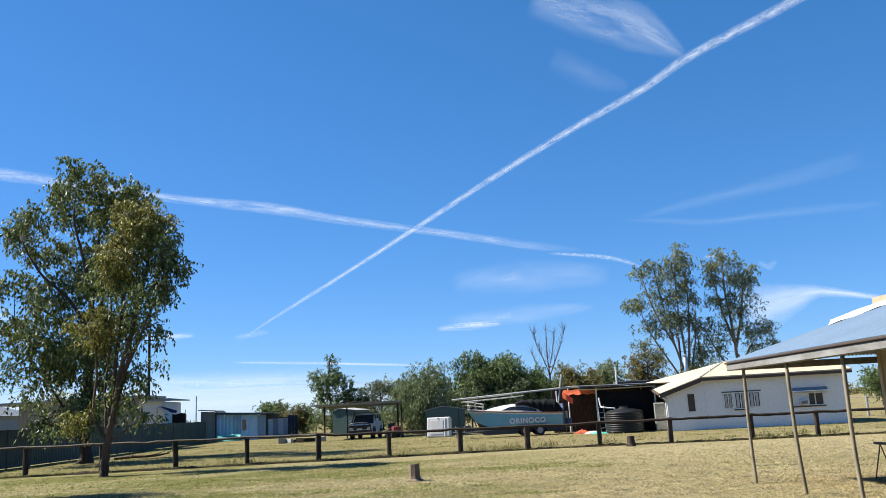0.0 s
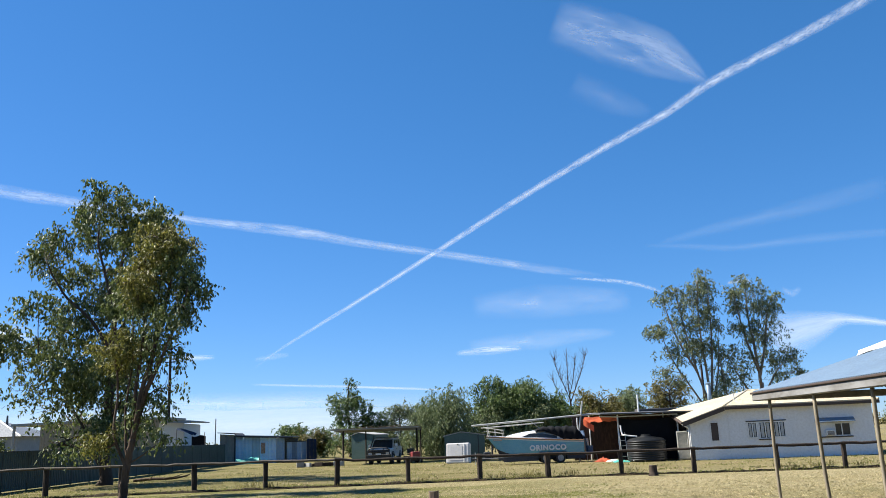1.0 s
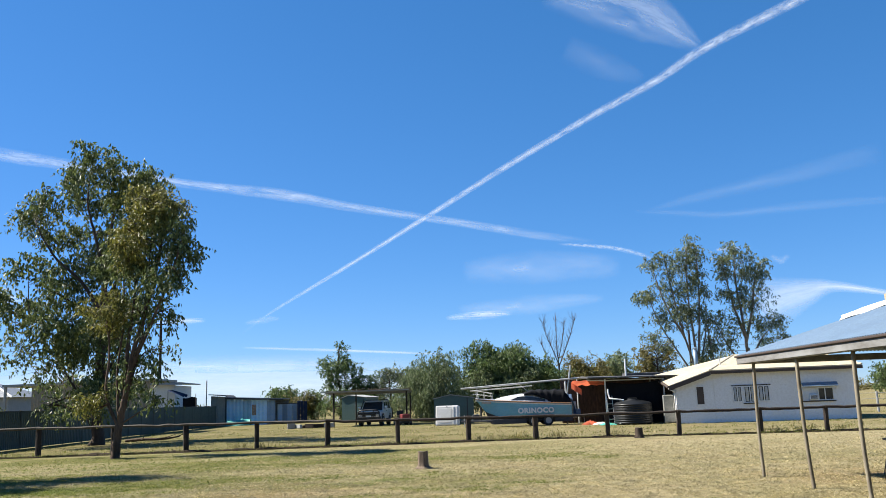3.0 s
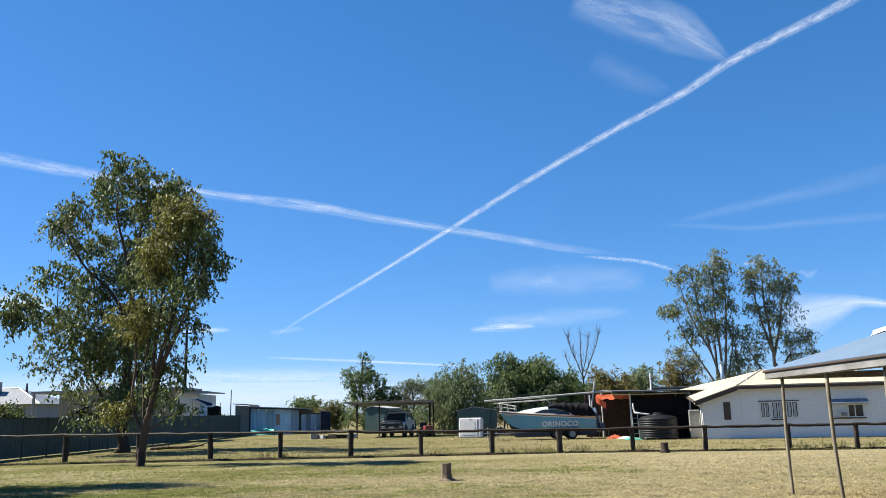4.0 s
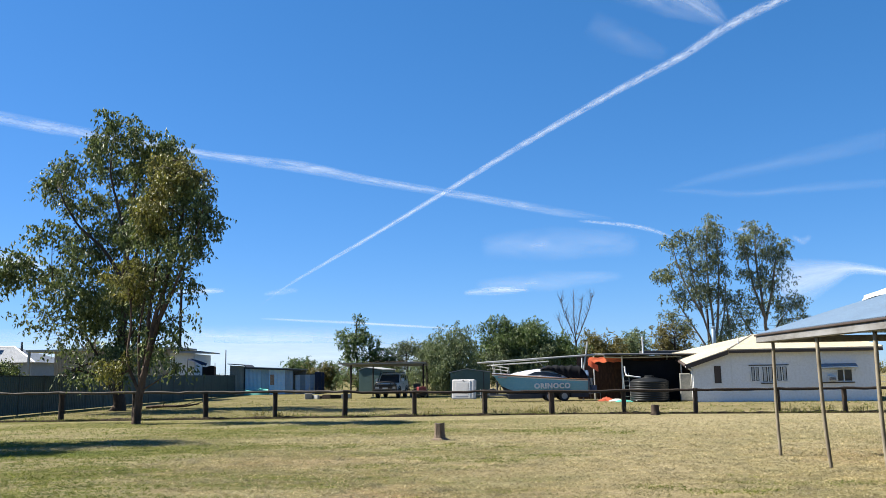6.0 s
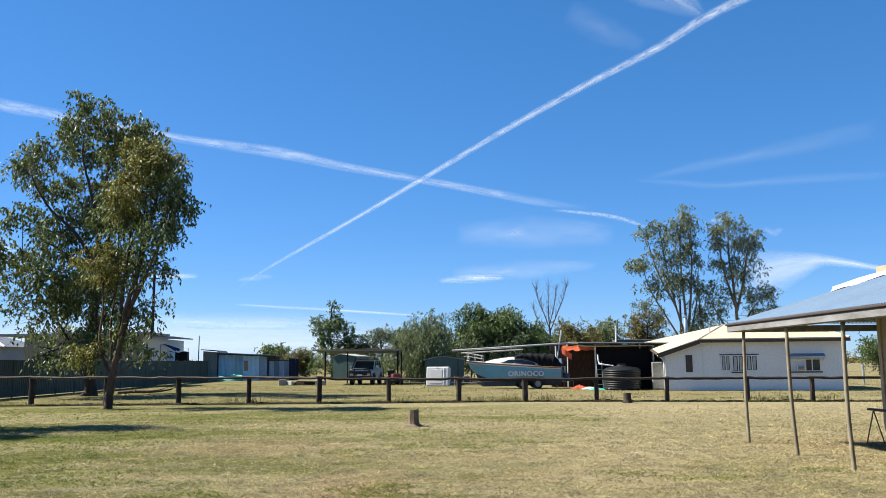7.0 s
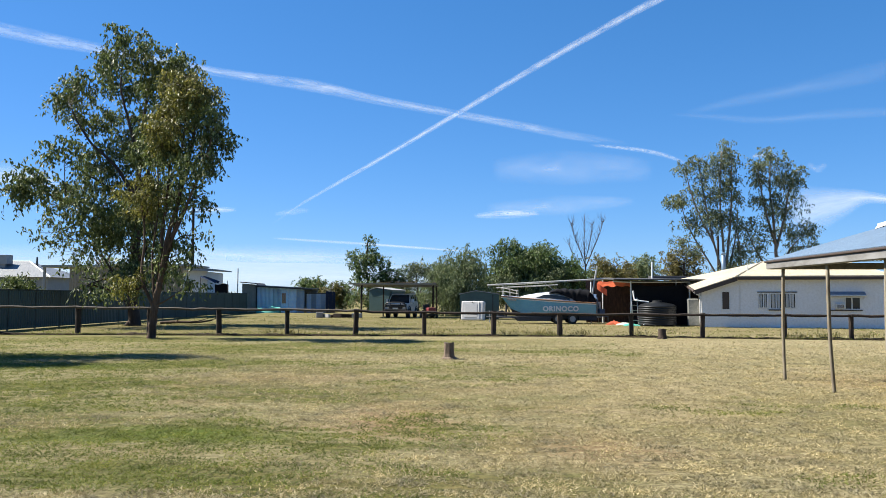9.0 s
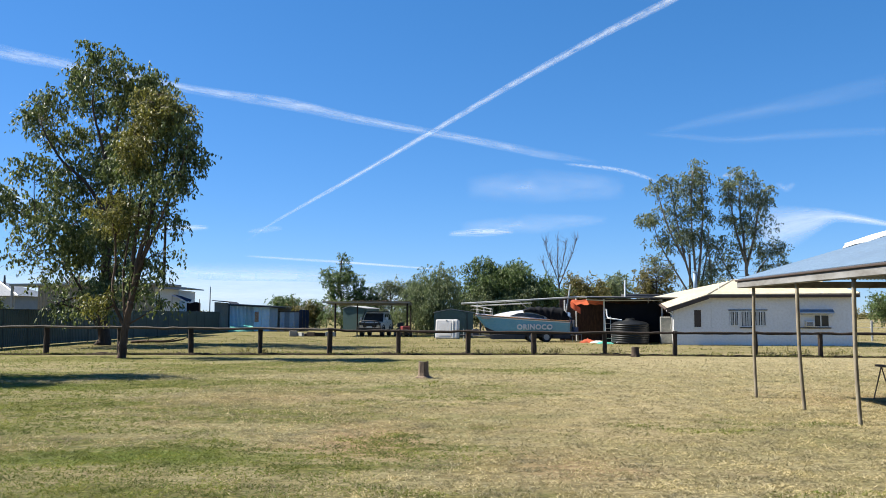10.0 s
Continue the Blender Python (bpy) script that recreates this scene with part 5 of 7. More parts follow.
    for x in (0.8, 2.2, 3.7, 5.5):
        part("cross_member", Geo().box(x, -0.62, 0.27, x + 0.07, 0.62, 0.34), HULL_DARK, tr)
    for sgn in (-1, 1):
        part("bunk", Geo().box(2.2, sgn * 0.4 - 0.05, 0.38, 5.2, sgn * 0.4 + 0.05, 0.46, 0.01), OLD_TIMBER, tr)
    part("light_board", Geo().box(5.62, -0.85, 0.42, 5.66, 0.85, 0.56), GELCOAT, tr)
    part("jockey_wheel", Geo().tube([(-0.7, 0.1, 0.05), (-0.7, 0.1, 0.75)], 0.03, 6), ALUMINIUM, tr)
    part("winch_post", Geo().box(0.25, -0.05, 0.36, 0.35, 0.05, 1.15, 0.01), HULL_DARK, tr)


make_boat()

# ---- four-wheel drive under the carport ----


def make_car():
    ob = thing("four_wheel_drive", local(-5.12, 64.0, -7), "white four-wheel drive with black bull bar under a carport", "car")

    def shell(profile, half, tuck):
        """Side profile (y, z, half width factor) lofted across the car."""
        g = Geo()
        k = len(profile)
        vs = []
        for sgn in (-1, 1):
            vs += [(sgn * half * w, y, z) for y, z, w in profile]
        fs = [tuple(range(k)), tuple(range(2 * k - 1, k - 1, -1))]
        fs += [(i, (i + 1) % k, (i + 1) % k + k, i + k) for i in range(k)]
        return g.add(vs, fs)

    body = shell([(-2.12, 0.50, 0.96), (-2.16, 0.88, 0.95), (-2.05, 0.98, 0.93), (-0.95, 1.06, 0.97), (0.3, 1.12, 0.97), (2.12, 1.16, 0.97), (2.18, 0.9, 1.0), (2.15, 0.5, 0.98)], 0.88, 0)
    b = part("body", body, CAR_WHITE, ob)
    part("cabin", shell([(-1.08, 1.05, 0.93), (-0.35, 1.74, 0.80), (-0.2, 1.80, 0.78), (1.95, 1.83, 0.78), (2.08, 1.6, 0.83), (2.12, 1.165, 0.93)], 0.88, 0), CAR_WHITE, ob)
    part("windscreen", Geo().add([(-0.77, -1.06, 1.09), (0.77, -1.06, 1.09), (0.68, -0.405, 1.71), (-0.68, -0.405, 1.71)], [(0, 1, 2, 3)]), DARK_GLASS, ob)
    for sgn in (-1, 1):
        for y0, y1 in ((-0.55, 0.25), (0.33, 1.05), (1.13, 1.9)):
            top0 = max(y0, -0.32)
            g = Geo().add([(sgn * 0.822, y0, 1.22), (sgn * 0.822, y1, 1.22), (sgn * 0.716, y1, 1.70), (sgn * 0.716, top0 + 0.08, 1.70)], [(0, 1, 2, 3)])
            part("side_window", g, DARK_GLASS, ob)
        part("mirror", Geo().box(sgn * 0.98 - 0.11, -0.72, 1.18, sgn * 0.98 + 0.11, -0.62, 1.42, 0.03), CAR_WHITE, ob)
        part("headlight", Geo().box(sgn * 0.67 - 0.14, -2.19, 0.74, sgn * 0.67 + 0.14, -2.14, 0.90, 0.02), LAMP_LENS, ob)
        part("door_handle", Geo().box(sgn * 0.86 - 0.02, 0.05, 1.02, sgn * 0.86 + 0.02, 0.22, 1.06), BLACK_PLASTIC, ob)
        part("side_step", Geo().tube([(sgn * 0.93, -1.0, 0.42), (sgn * 0.93, 1.0, 0.42)], 0.04, 6), BLACK_PLASTIC, ob)
        for y in (-1.35, 1.35):
            wheel(ob, pose(sgn * 0.76, y, 0.37), 0.37, 0.25)
            arch = Geo().tube([(sgn * 0.875, y + 0.46 * math.cos(a), 0.42 + 0.44 * math.sin(a)) for a in np.linspace(0.1, math.pi - 0.1, 9)], 0.035, 5)
            part("wheel_arch", arch, BLACK_PLASTIC, ob)
    part("grille", Geo().box(-0.50, -2.20, 0.66, 0.50, -2.15, 0.93, 0.01), BLACK_PLASTIC, ob)
    part("bumper", Geo().box(-0.88, -2.28, 0.42, 0.88, -2.10, 0.68, 0.03), BLACK_PLASTIC, ob)
    bull = Geo()
    bull.tube(smooth_line([(-0.8, -2.3, 0.6), (-0.75, -2.36, 1.02), (-0.4, -2.38, 1.14), (0.4, -2.38, 1.14), (0.75, -2.36, 1.02), (0.8, -2.3, 0.6)], 3), 0.045, 7)
    bull.tube([(-0.78, -2.36, 0.86), (0.78, -2.36, 0.86)], 0.035, 6)
    for x in (-0.38, 0.38):
        bull.tube([(x, -2.36, 0.55), (x, -2.38, 1.13)], 0.035, 6)
    part("bull_bar", bull, BLACK_PLASTIC, ob, "black tubular bull bar")
    # added black panel that darkens the bonnet's front like the carport's shade
    part("bonnet_shade", Geo().box(-0.8, -2.20, 0.90, 0.8, -1.98, 1.02, 0.02), BLACK_PLASTIC, ob)
    part("number_plate", Geo().box(-0.19, -2.42, 0.66, 0.19, -2.40, 0.77), GELCOAT, ob)
    part("bonnet_scoop", Geo().box(-0.3, -1.7, 1.0, 0.3, -1.2, 1.09, 0.03), CAR_WHITE, ob)
    rack = Geo()
    for y in (0.1, 1.0, 1.7):
        rack.box(-0.68, y, 1.85, 0.68, y + 0.05, 1.89)
    for x in (-0.66, 0.62):
        rack.box(x, 0.0, 1.83, x + 0.04, 1.85, 1.86)
    part("roof_rack", rack, BLACK_PLASTIC, ob)
    part("snorkel", Geo().tube([(-0.86, -1.1, 1.1), (-0.86, -0.9, 1.25), (-0.76, -0.35, 1.85), (-0.76, -0.35, 1.98)], 0.04, 6), BLACK_PLASTIC, ob)


make_car()


def make_carport():
    ob = thing("carport", local(-5.7, 65), "open carport with a thin dusty flat roof on posts", "carport")
    g = Geo()
    rows = []
    for y, z in ((-2.7, 2.60), (2.6, 2.46)):
        rows.append([(x, y, z + 0.012 * math.sin(i * 2.1)) for i, x in enumerate(np.linspace(-3.35, 3.3, 60))])
    g.grid(rows)
    part("roof", g, CARPORT_ROOF, ob)
    for y, z in ((-2.6, 2.59), (0, 2.52), (2.5, 2.455)):
        part("beam", Geo().box(-3.3, y - 0.04, z - 0.11, 3.25, y + 0.04, z - 0.015, 0.01), GREY_TIMBER, ob)
    for x, y in ((-3.0, 2.5), (-2.3, -2.6), (-1.2, 2.5), (3.05, -2.6), (3.1, 2.5), (2.9, 0.0)):
        part("post", Geo().tube([(x, y, 0), (x + 0.02, y, 2.44)], 0.055, 8), DARK_TIMBER, ob)
    litter = Geo()
    rng = np.random.default_rng(4)
    for i in range(26):
        x, y = rng.uniform(-1.0, 2.8), rng.uniform(-2.3, 2.0)
        litter.tube([(x, y, 2.6), (x + rng.normal(0, 0.5), y + rng.normal(0, 0.3), 2.63 + rng.uniform(0, 0.2))], [0.02, 0.006], 4)
    part("twig_litter", litter, BARK, ob)["kind"] = "stuff"


make_carport()


def make_shed(name, m, w, d, h, peak, material, label, off=0.5):
    ob = thing(name, m, label, "shed")
    g = Geo()
    p = w * off
    poly = [(0, 0), (w, 0), (w, h), (p, peak), (0, h)]
    part("front_wall", Geo().prism(poly, 0, 0.04), material, ob)
    part("back_wall", Geo().prism(poly, d - 0.04, d), material, ob)
    part("side_wall", Geo().box(0, 0.042, 0, 0.04, d - 0.042, h), material, ob)
    part("side_wall", Geo().box(w - 0.04, 0.042, 0, w, d - 0.042, h), material, ob)
    part("roof", Geo().prism([(-0.08, h + 0.0), (p, peak + 0.012), (p, peak + 0.06), (-0.08, h + 0.05)], -0.08, d + 0.08), GREY_TIMBER, ob)
    part("roof", Geo().prism([(p, peak + 0.012), (w + 0.08, h), (w + 0.08, h + 0.05), (p, peak + 0.06)], -0.08, d + 0.08), GREY_TIMBER, ob)
    return ob


s = make_shed("garden_shed", local(-0.62, 59.0), 2.75, 2.2, 1.74, 1.98, SHED_GREEN, "dark green metal garden shed behind the boat", 0.42)
part("corner_trim", Geo().box(2.28, -0.02, 0, 2.34, -0.002, 1.75), BLACK_PLASTIC, s)
make_shed("garden_shed", local(-10.0, 84.0, -20), 2.6, 3.0, 2.2, 2.45, SHED_GREEN, "dark green metal shed beyond the carport", 0.3)


def make_canopy():
    ob = thing("ute_canopy", pose(0.22, 56.6, 0, -9, 0, -15), "white fibreglass ute canopy stood on its end on the grass", "canopy")
    part("shell", Geo().box(-0.80, 0, 0.0, 0.78, 0.55, 1.32, 0.09), GELCOAT, ob)
    part("recess", Geo().box(-0.55, -0.018, 0.2, 0.32, -0.002, 1.12, 0.008), GELCOAT, ob)
    part("edge_rib", Geo().box(0.40, -0.03, 0.06, 0.47, -0.002, 1.24, 0.01), WHITE_TRIM, ob)
    part("rim", Geo().box(-0.74, 0.56, 0.05, 0.72, 0.6, 1.25, 0.02), WHITE_TRIM, ob)
    part("latch", Geo().box(-0.06, -0.03, 1.2, 0.04, -0.002, 1.25, 0.006), BLACK_PLASTIC, ob)


make_canopy()

# ---- patio, tank and clutter beside the cottage ----


def make_patio():
    ob = thing("patio_shelter", local(10.4, 48.0), "open lean-to shelter with dark sheet roof and shade cloth", "shelter")
    g = Geo()
    g.add([(-2.25, -0.6, 2.62), (2.95, -1.6, 2.56), (3.0, 4.5, 2.72), (-2.2, 4.5, 2.78), (-2.25, -0.6, 2.55), (2.95, -1.6, 2.49), (3.0, 4.5, 2.65), (-2.2, 4.5, 2.71)],
          [(0, 1, 2, 3), (7, 6, 5, 4), (0, 4, 5, 1), (1, 5, 6, 2), (2, 6, 7, 3), (3, 7, 4, 0)])
    part("roof", g, DARK_ROOF, ob)
    for x, y, h in ((-1.18, 0.0, 2.5), (1.9, -0.9, 2.45), (-2.1, 4.2, 2.65), (2.4, 4.2, 2.62), (-3.0, 3.0, 2.5)):
        part("post", Geo().tube([(x, y, 0), (x, y, h)], 0.045, 8), WHITE_TRIM, ob)
    part("front_beam", Geo().tube([(-2.2, -0.1, 2.47), (-1.18, 0.0, 2.42), (1.9, -0.9, 2.42)], 0.04, 6), ALUMINIUM, ob)
    # shade cloth, sagging between the posts
    rows = []
    for k in range(9):
        t = k / 8
        row = []
        for i in range(19):
            u = i / 18
            sag = 0.16 * math.sin(math.pi * u)
            row.append((-1.1 + 2.95 * u, 0.3 - 0.9 * u + 0.05 * math.sin(6 * u + 3 * t) * t, 0.05 + (2.30 - sag) * (1 - t)))
        rows.append(row)
    part("shade_cloth", Geo().grid(rows), BLACK_CLOTH, ob, "black sagging shade cloth", smooth=True)
    part("back_screen", Geo().box(-3.1, 4.4, 0, 2.9, 4.45, 2.6), TARP_LIT_BROWN, ob, "brown back wall, coloured for the dim tarp-tinted light inside")
    part("side_screen", Geo().box(2.75, 0.2, 0, 2.8, 4.38, 2.5), DARK_TIMBER, ob)
    # orange tarpaulin under the roof of the open bay
    rows = [[(-3.0 + 1.95 * i / 12, 0.2 + 0.06 * math.sin(i * 1.1 + k) + 0.25 * k, 2.46 - 0.11 * k - 0.05 * k * math.sin(i * 0.9) ** 2 + 0.02 * math.sin(i * 1.7)) for i in range(13)] for k in range(3)]
    part("tarpaulin", Geo().grid(rows), ORANGE_TARP, ob, "orange tarpaulin hung below the roof", smooth=True)
    part("tarpaulin", Geo().grid([[(-3.05 + 0.14 * i, 0.3 + 0.08 * math.sin(i), 2.4 - 0.12 * k - 0.1 * i) for i in range(5)] for k in range(4)]), ORANGE_TARP, ob, smooth=True)
    part("roof_pole", Geo().tube([(0.9, 4.0, 2.7), (0.9, 4.0, 3.75)], 0.05, 8), WHITE_TRIM, ob)
    part("roof_edge_strip", Geo().box(1.0, 4.6, 2.7, 3.4, 5.6, 2.9, 0.02), DARK_ROOF, ob)


make_patio()


def make_tank():
    ob = thing("water_tank", local(10.42, 46.75) @ Matrix.Scale(0.92, 4), "squat black ribbed water tank", "water tank")
    prof = [(1.08, 0.0)]
    z = 0.05
    while z < 1.12:
        prof += [(1.10, z), (1.13, z + 0.03), (1.13, z + 0.07), (1.10, z + 0.10)]
        z += 0.13
    prof += [(1.08, 1.2), (0.95, 1.30), (0.3, 1.42), (0.28, 1.47), (0.0, 1.47)]
    part("shell", Geo().lathe(prof[:-1], 36), TANK_BLACK, ob, smooth=True)
    part("lid", Geo().lathe([(0.27, 1.475), (0.27, 1.52), (0.2, 1.54)], 18), TANK_BLACK, ob)
    part("inlet_pipe", Geo().tube(smooth_line([(-1.35, 0.4, 2.1), (-1.3, 0.3, 1.6), (-1.15, 0.1, 1.52), (-0.5, 0.0, 1.42)], 4), 0.045, 8), WHITE_TRIM, ob, "white inlet pipe")
    part("outlet", Geo().tube([(-0.9, -0.68, 0.1), (-1.0, -0.85, 0.1)], 0.03, 6), WHITE_TRIM, ob)


make_tank()


def make_clutter():
    fr = thing("old_fridge", local(12.3, 46.3, -10), "grey upright fridge against the cottage wall", "fridge")
    part("cabinet", Geo().box(-0.3, 0, 0, 0.3, 0.6, 1.5, 0.03), SHED_GREY, fr)
    part("door", Geo().box(-0.29, -0.05, 0.05, 0.29, -0.003, 1.46, 0.02), SHED_GREY, fr)
    part("handle", Geo().box(0.2, -0.09, 0.8, 0.23, -0.052, 1.1), ALUMINIUM, fr)
    lad = thing("step_ladder", local(9.35, 47.6), "narrow white ladder leaning at the shelter post", "ladder")
    for x in (-0.15, 0.15):
        part("rail", Geo().tube([(x, -0.25, 0), (x, 0.1, 1.55)], 0.02, 6), ALUMINIUM, lad)
    for i in range(5):
        part("rung", Geo().tube([(-0.15, -0.25 + 0.063 * (i + 1), 0.28 * (i + 1)), (0.15, -0.25 + 0.063 * (i + 1), 0.28 * (i + 1))], 0.015, 6), ALUMINIUM, lad)
    for x, y, h, mt, lab in ((8.35, 48.6, 0.42, ORANGE_TARP, "orange tarpaulin heap on the ground"), (8.85, 48.3, 0.22, CURTAIN, "pale crumpled sheet on the ground"), (9.0, 46.9, 0.22, TEAL_TARP, "teal crumpled sheet on the ground")):
        rng = np.random.default_rng(int(x * 100))
        o = thing("crumpled_tarp", local(x, y), lab, "tarp")
        rows = [[(0.11 * (i - 4), 0.09 * (j - 4), max(0.0, 0.55 * h * (1 - (abs(i - 4) / 4.2) ** 3) * (1 - (abs(j - 4) / 4.2) ** 3) * (0.7 + 0.35 * math.sin(1.9 * i + 1.1 * j + x)) + rng.normal(0, 0.02))) for i in range(9)] for j in range(9)]
        part("cloth", Geo().grid(rows), mt, o, smooth=True)
    bn = thing("folding_chair", local(8.0, 50.2, 20), "small dark chair in the open shelter bay", "chair")
    part("seat", Geo().box(-0.22, -0.22, 0.42, 0.22, 0.22, 0.46, 0.01), BLUE_TARP, bn)
    part("backrest", Geo().box(-0.22, 0.2, 0.5, 0.22, 0.24, 0.88, 0.01), BLUE_TARP, bn)
    for x in (-0.2, 0.2):
        for y in (-0.2, 0.2):
            part("leg", Geo().tube([(x, y, 0), (x, y, 0.43)], 0.015, 6), ALUMINIUM, bn)
    mo = thing("ride_on_mower", local(-2.95, 62.3, 20), "faded red ride-on mower beside the car", "mower")
    part("bonnet", Geo().box(-0.3, -0.8, 0.35, 0.3, 0.0, 0.78, 0.08), RED_PAINT, mo)
    part("deck", Geo().box(-0.5, -0.4, 0.12, 0.5, 0.5, 0.3, 0.04), BLACK_PLASTIC, mo)
    part("seat", Geo().box(-0.25, 0.25, 0.55, 0.25, 0.7, 0.65, 0.04), BLACK_PLASTIC, mo)
    part("backrest", Geo().box(-0.25, 0.66, 0.66, 0.25, 0.75, 1.0, 0.04), BLACK_PLASTIC, mo)
    part("steering_wheel", Geo().tube([(0.16 * math.cos(a), 0.12 + 0.08 * math.sin(a), 0.95 + 0.1 * math.sin(a)) for a in np.linspace(0, 6.283, 13)], 0.015, 5), BLACK_PLASTIC, mo)
    for sx in (-0.4, 0.4):
        wheel(mo, pose(sx, -0.6, 0.18), 0.18, 0.14)
        wheel(mo, pose(sx, 0.5, 0.25), 0.25, 0.22)
    bl = thing("concrete_block", local(-11.15, 62.5, 12), "pale concrete block on the grass", "block")
    part("block", Geo().box(-0.27, -0.2, 0, 0.27, 0.2, 0.42, 0.02), CONCRETE, bl)
    rng = np.random.default_rng(31)
    for i in range(9):
        x = -10.6 + i * 0.29
        o = thing("scrap_timber", pose(x, 62.4 + rng.normal(0, 0.25), 0.02, 0, 0, rng.uniform(-60, 60)), "old timber offcut in a scrap heap on the grass", "timber", "scrap heap")
        L = rng.uniform(0.5, 1.1)
        w = rng.uniform(0.05, 0.12)
        part("plank", Geo().box(-L / 2, -w, 0, L / 2, w, rng.uniform(0.12, 0.34), 0.012), (GREY_TIMBER, DARK_TIMBER, OLD_TIMBER, DARK_TIMBER)[i % 4], o)
    lg = thing("fallen_branch", pose(-16.2, 47.6, 0), "dead fallen branch lying under the gum tree", "branch")
    part("limb", Geo().tube(smooth_line([(-1.5, 0.2, 0.05), (-0.5, 0, 0.12), (0.6, 0.1, 0.1), (1.6, -0.2, 0.22)], 4), [0.10, 0.1, 0.1, 0.09, 0.09, 0.08, 0.08, 0.07, 0.06, 0.06, 0.05, 0.04, 0.03], 7), BARK, lg)
    for a, b in (((0.2, 0, 0.1), (1.5, -0.5, 0.35)), ((0.9, 0, 0.1), (2.0, 0.3, 0.45)), ((-0.6, 0, 0.1), (-0.2, -0.6, 0.3))):
        part("twig", Geo().tube([a, ((a[0] + b[0]) / 2, (a[1] + b[1]) / 2, b[2] * 0.5), b], [0.045, 0.03, 0.012], 5), BARK, lg)


make_clutter()

# ---- sheds at the end of the boundary fence ----


def iron_wall(parent, x0, x1, z0, z1, y, material, sheet_w=0.8):
    """A wall of ribbed iron sheets side by side, each a part."""
    rng = np.random.default_rng(int(abs(x0) * 10))
    n = max(1, round((x1 - x0) / sheet_w))
    for i in range(n):
        a, b = x0 + (x1 - x0) * i / n, x0 + (x1 - x0) * (i + 1) / n - 0.015
        za, zb = z1[0] + (z1[1] - z1[0]) * i / n, z1[0] + (z1[1] - z1[0]) * (i + 1) / n
        k = 24
        rows = [[(a + (b - a) * j / k, y + 0.015 * math.sin(j * 1.6) + rng.normal(0, 0.002), (z0 if t == 0 else za + (zb - za) * j / k)) for j in range(k + 1)] for t in (0, 1)]
        part("iron_sheet", Geo().grid(rows), material, parent)


def make_sheds():
    ob = thing("iron_shed", local(-21.9, 82), "long low shed clad in faded blue and grey iron sheets", "shed")
    iron_wall(ob, -0.45, 0.95, 0, (2.85, 2.75), 0.0, SHED_GREY)
    iron_wall(ob, 1.05, 5.75, 0, (2.55, 2.25), 0.0, SHED_BLUE)
    part("rust_patch", Geo().grid([[(3.5 + 0.1 * i, -0.03, 0.9 + 0.5 * k) for i in range(5)] for k in range(3)]), RUST, ob)
    part("post", Geo().box(0.94, -0.06, 0, 1.06, 0.06, 2.7, 0.01), BLACK_PLASTIC, ob)
    part("roof", Geo().prism([(-0.6, 2.95), (1.0, 2.80), (1.25, 2.62), (1.25, 2.7), (1.0, 2.9), (-0.6, 3.03)], -0.4, 3.0), DARK_ROOF, ob)
    part("roof", Geo().prism([(1.0, 2.63), (6.6, 2.33), (6.6, 2.41), (1.0, 2.71)], -0.4, 3.0), ROOF_GREY, ob)
    part("fascia", Geo().prism([(1.0, 2.52), (6.6, 2.22), (6.6, 2.33), (1.0, 2.63)], -0.42, -0.36), BLACK_PLASTIC, ob)
    part("back_wall", Geo().box(-0.4, 2.9, 0, 6.5, 2.95, 2.3), SHED_GREY, ob)
    part("side_wall", Geo().box(-0.45, 0.05, 0, -0.4, 2.9, 2.8), SHED_GREY, ob)
    fe = thing("iron_fence", local(-16.0, 82.3), "fence of blue and white iron panels joined to the shed", "fence")
    iron_wall(fe, 0.0, 1.9, 0, (1.85, 1.85), 0.0, SHED_BLUE, 0.45)
    part("top_rail", Geo().box(-0.1, -0.04, 1.85, 2.0, 0.04, 1.95), BLACK_PLASTIC, fe)
    iron_wall(fe, 1.95, 2.9, 0, (2.1, 2.05), -0.3, BLUE_DARK, 0.3)
    tp = thing("ground_tarp", local(-19.3, 80.2), "teal tarpaulin heaped before the iron shed", "tarp")
    rng = np.random.default_rng(8)
    part("cloth", Geo().grid([[(-1.1 + 0.16 * i, 0.15 * j - 0.3, max(0, 0.6 * math.sin(math.pi * j / 5) * (0.75 + 0.02 * i + 0.12 * math.sin(i * 0.8 + 1)) + rng.normal(0, 0.03))) for i in range(15)] for j in range(6)]), TEAL_TARP, tp, smooth=True)
    pl = thing("thin_pole", local(-22.4, 80.5), "thin pale pole behind the boundary fence", "pole")
    part("shaft", Geo().tube([(0, 0, 0), (0.03, 0, 4.3)], 0.05, 8), GREY_TIMBER, pl)


make_sheds()


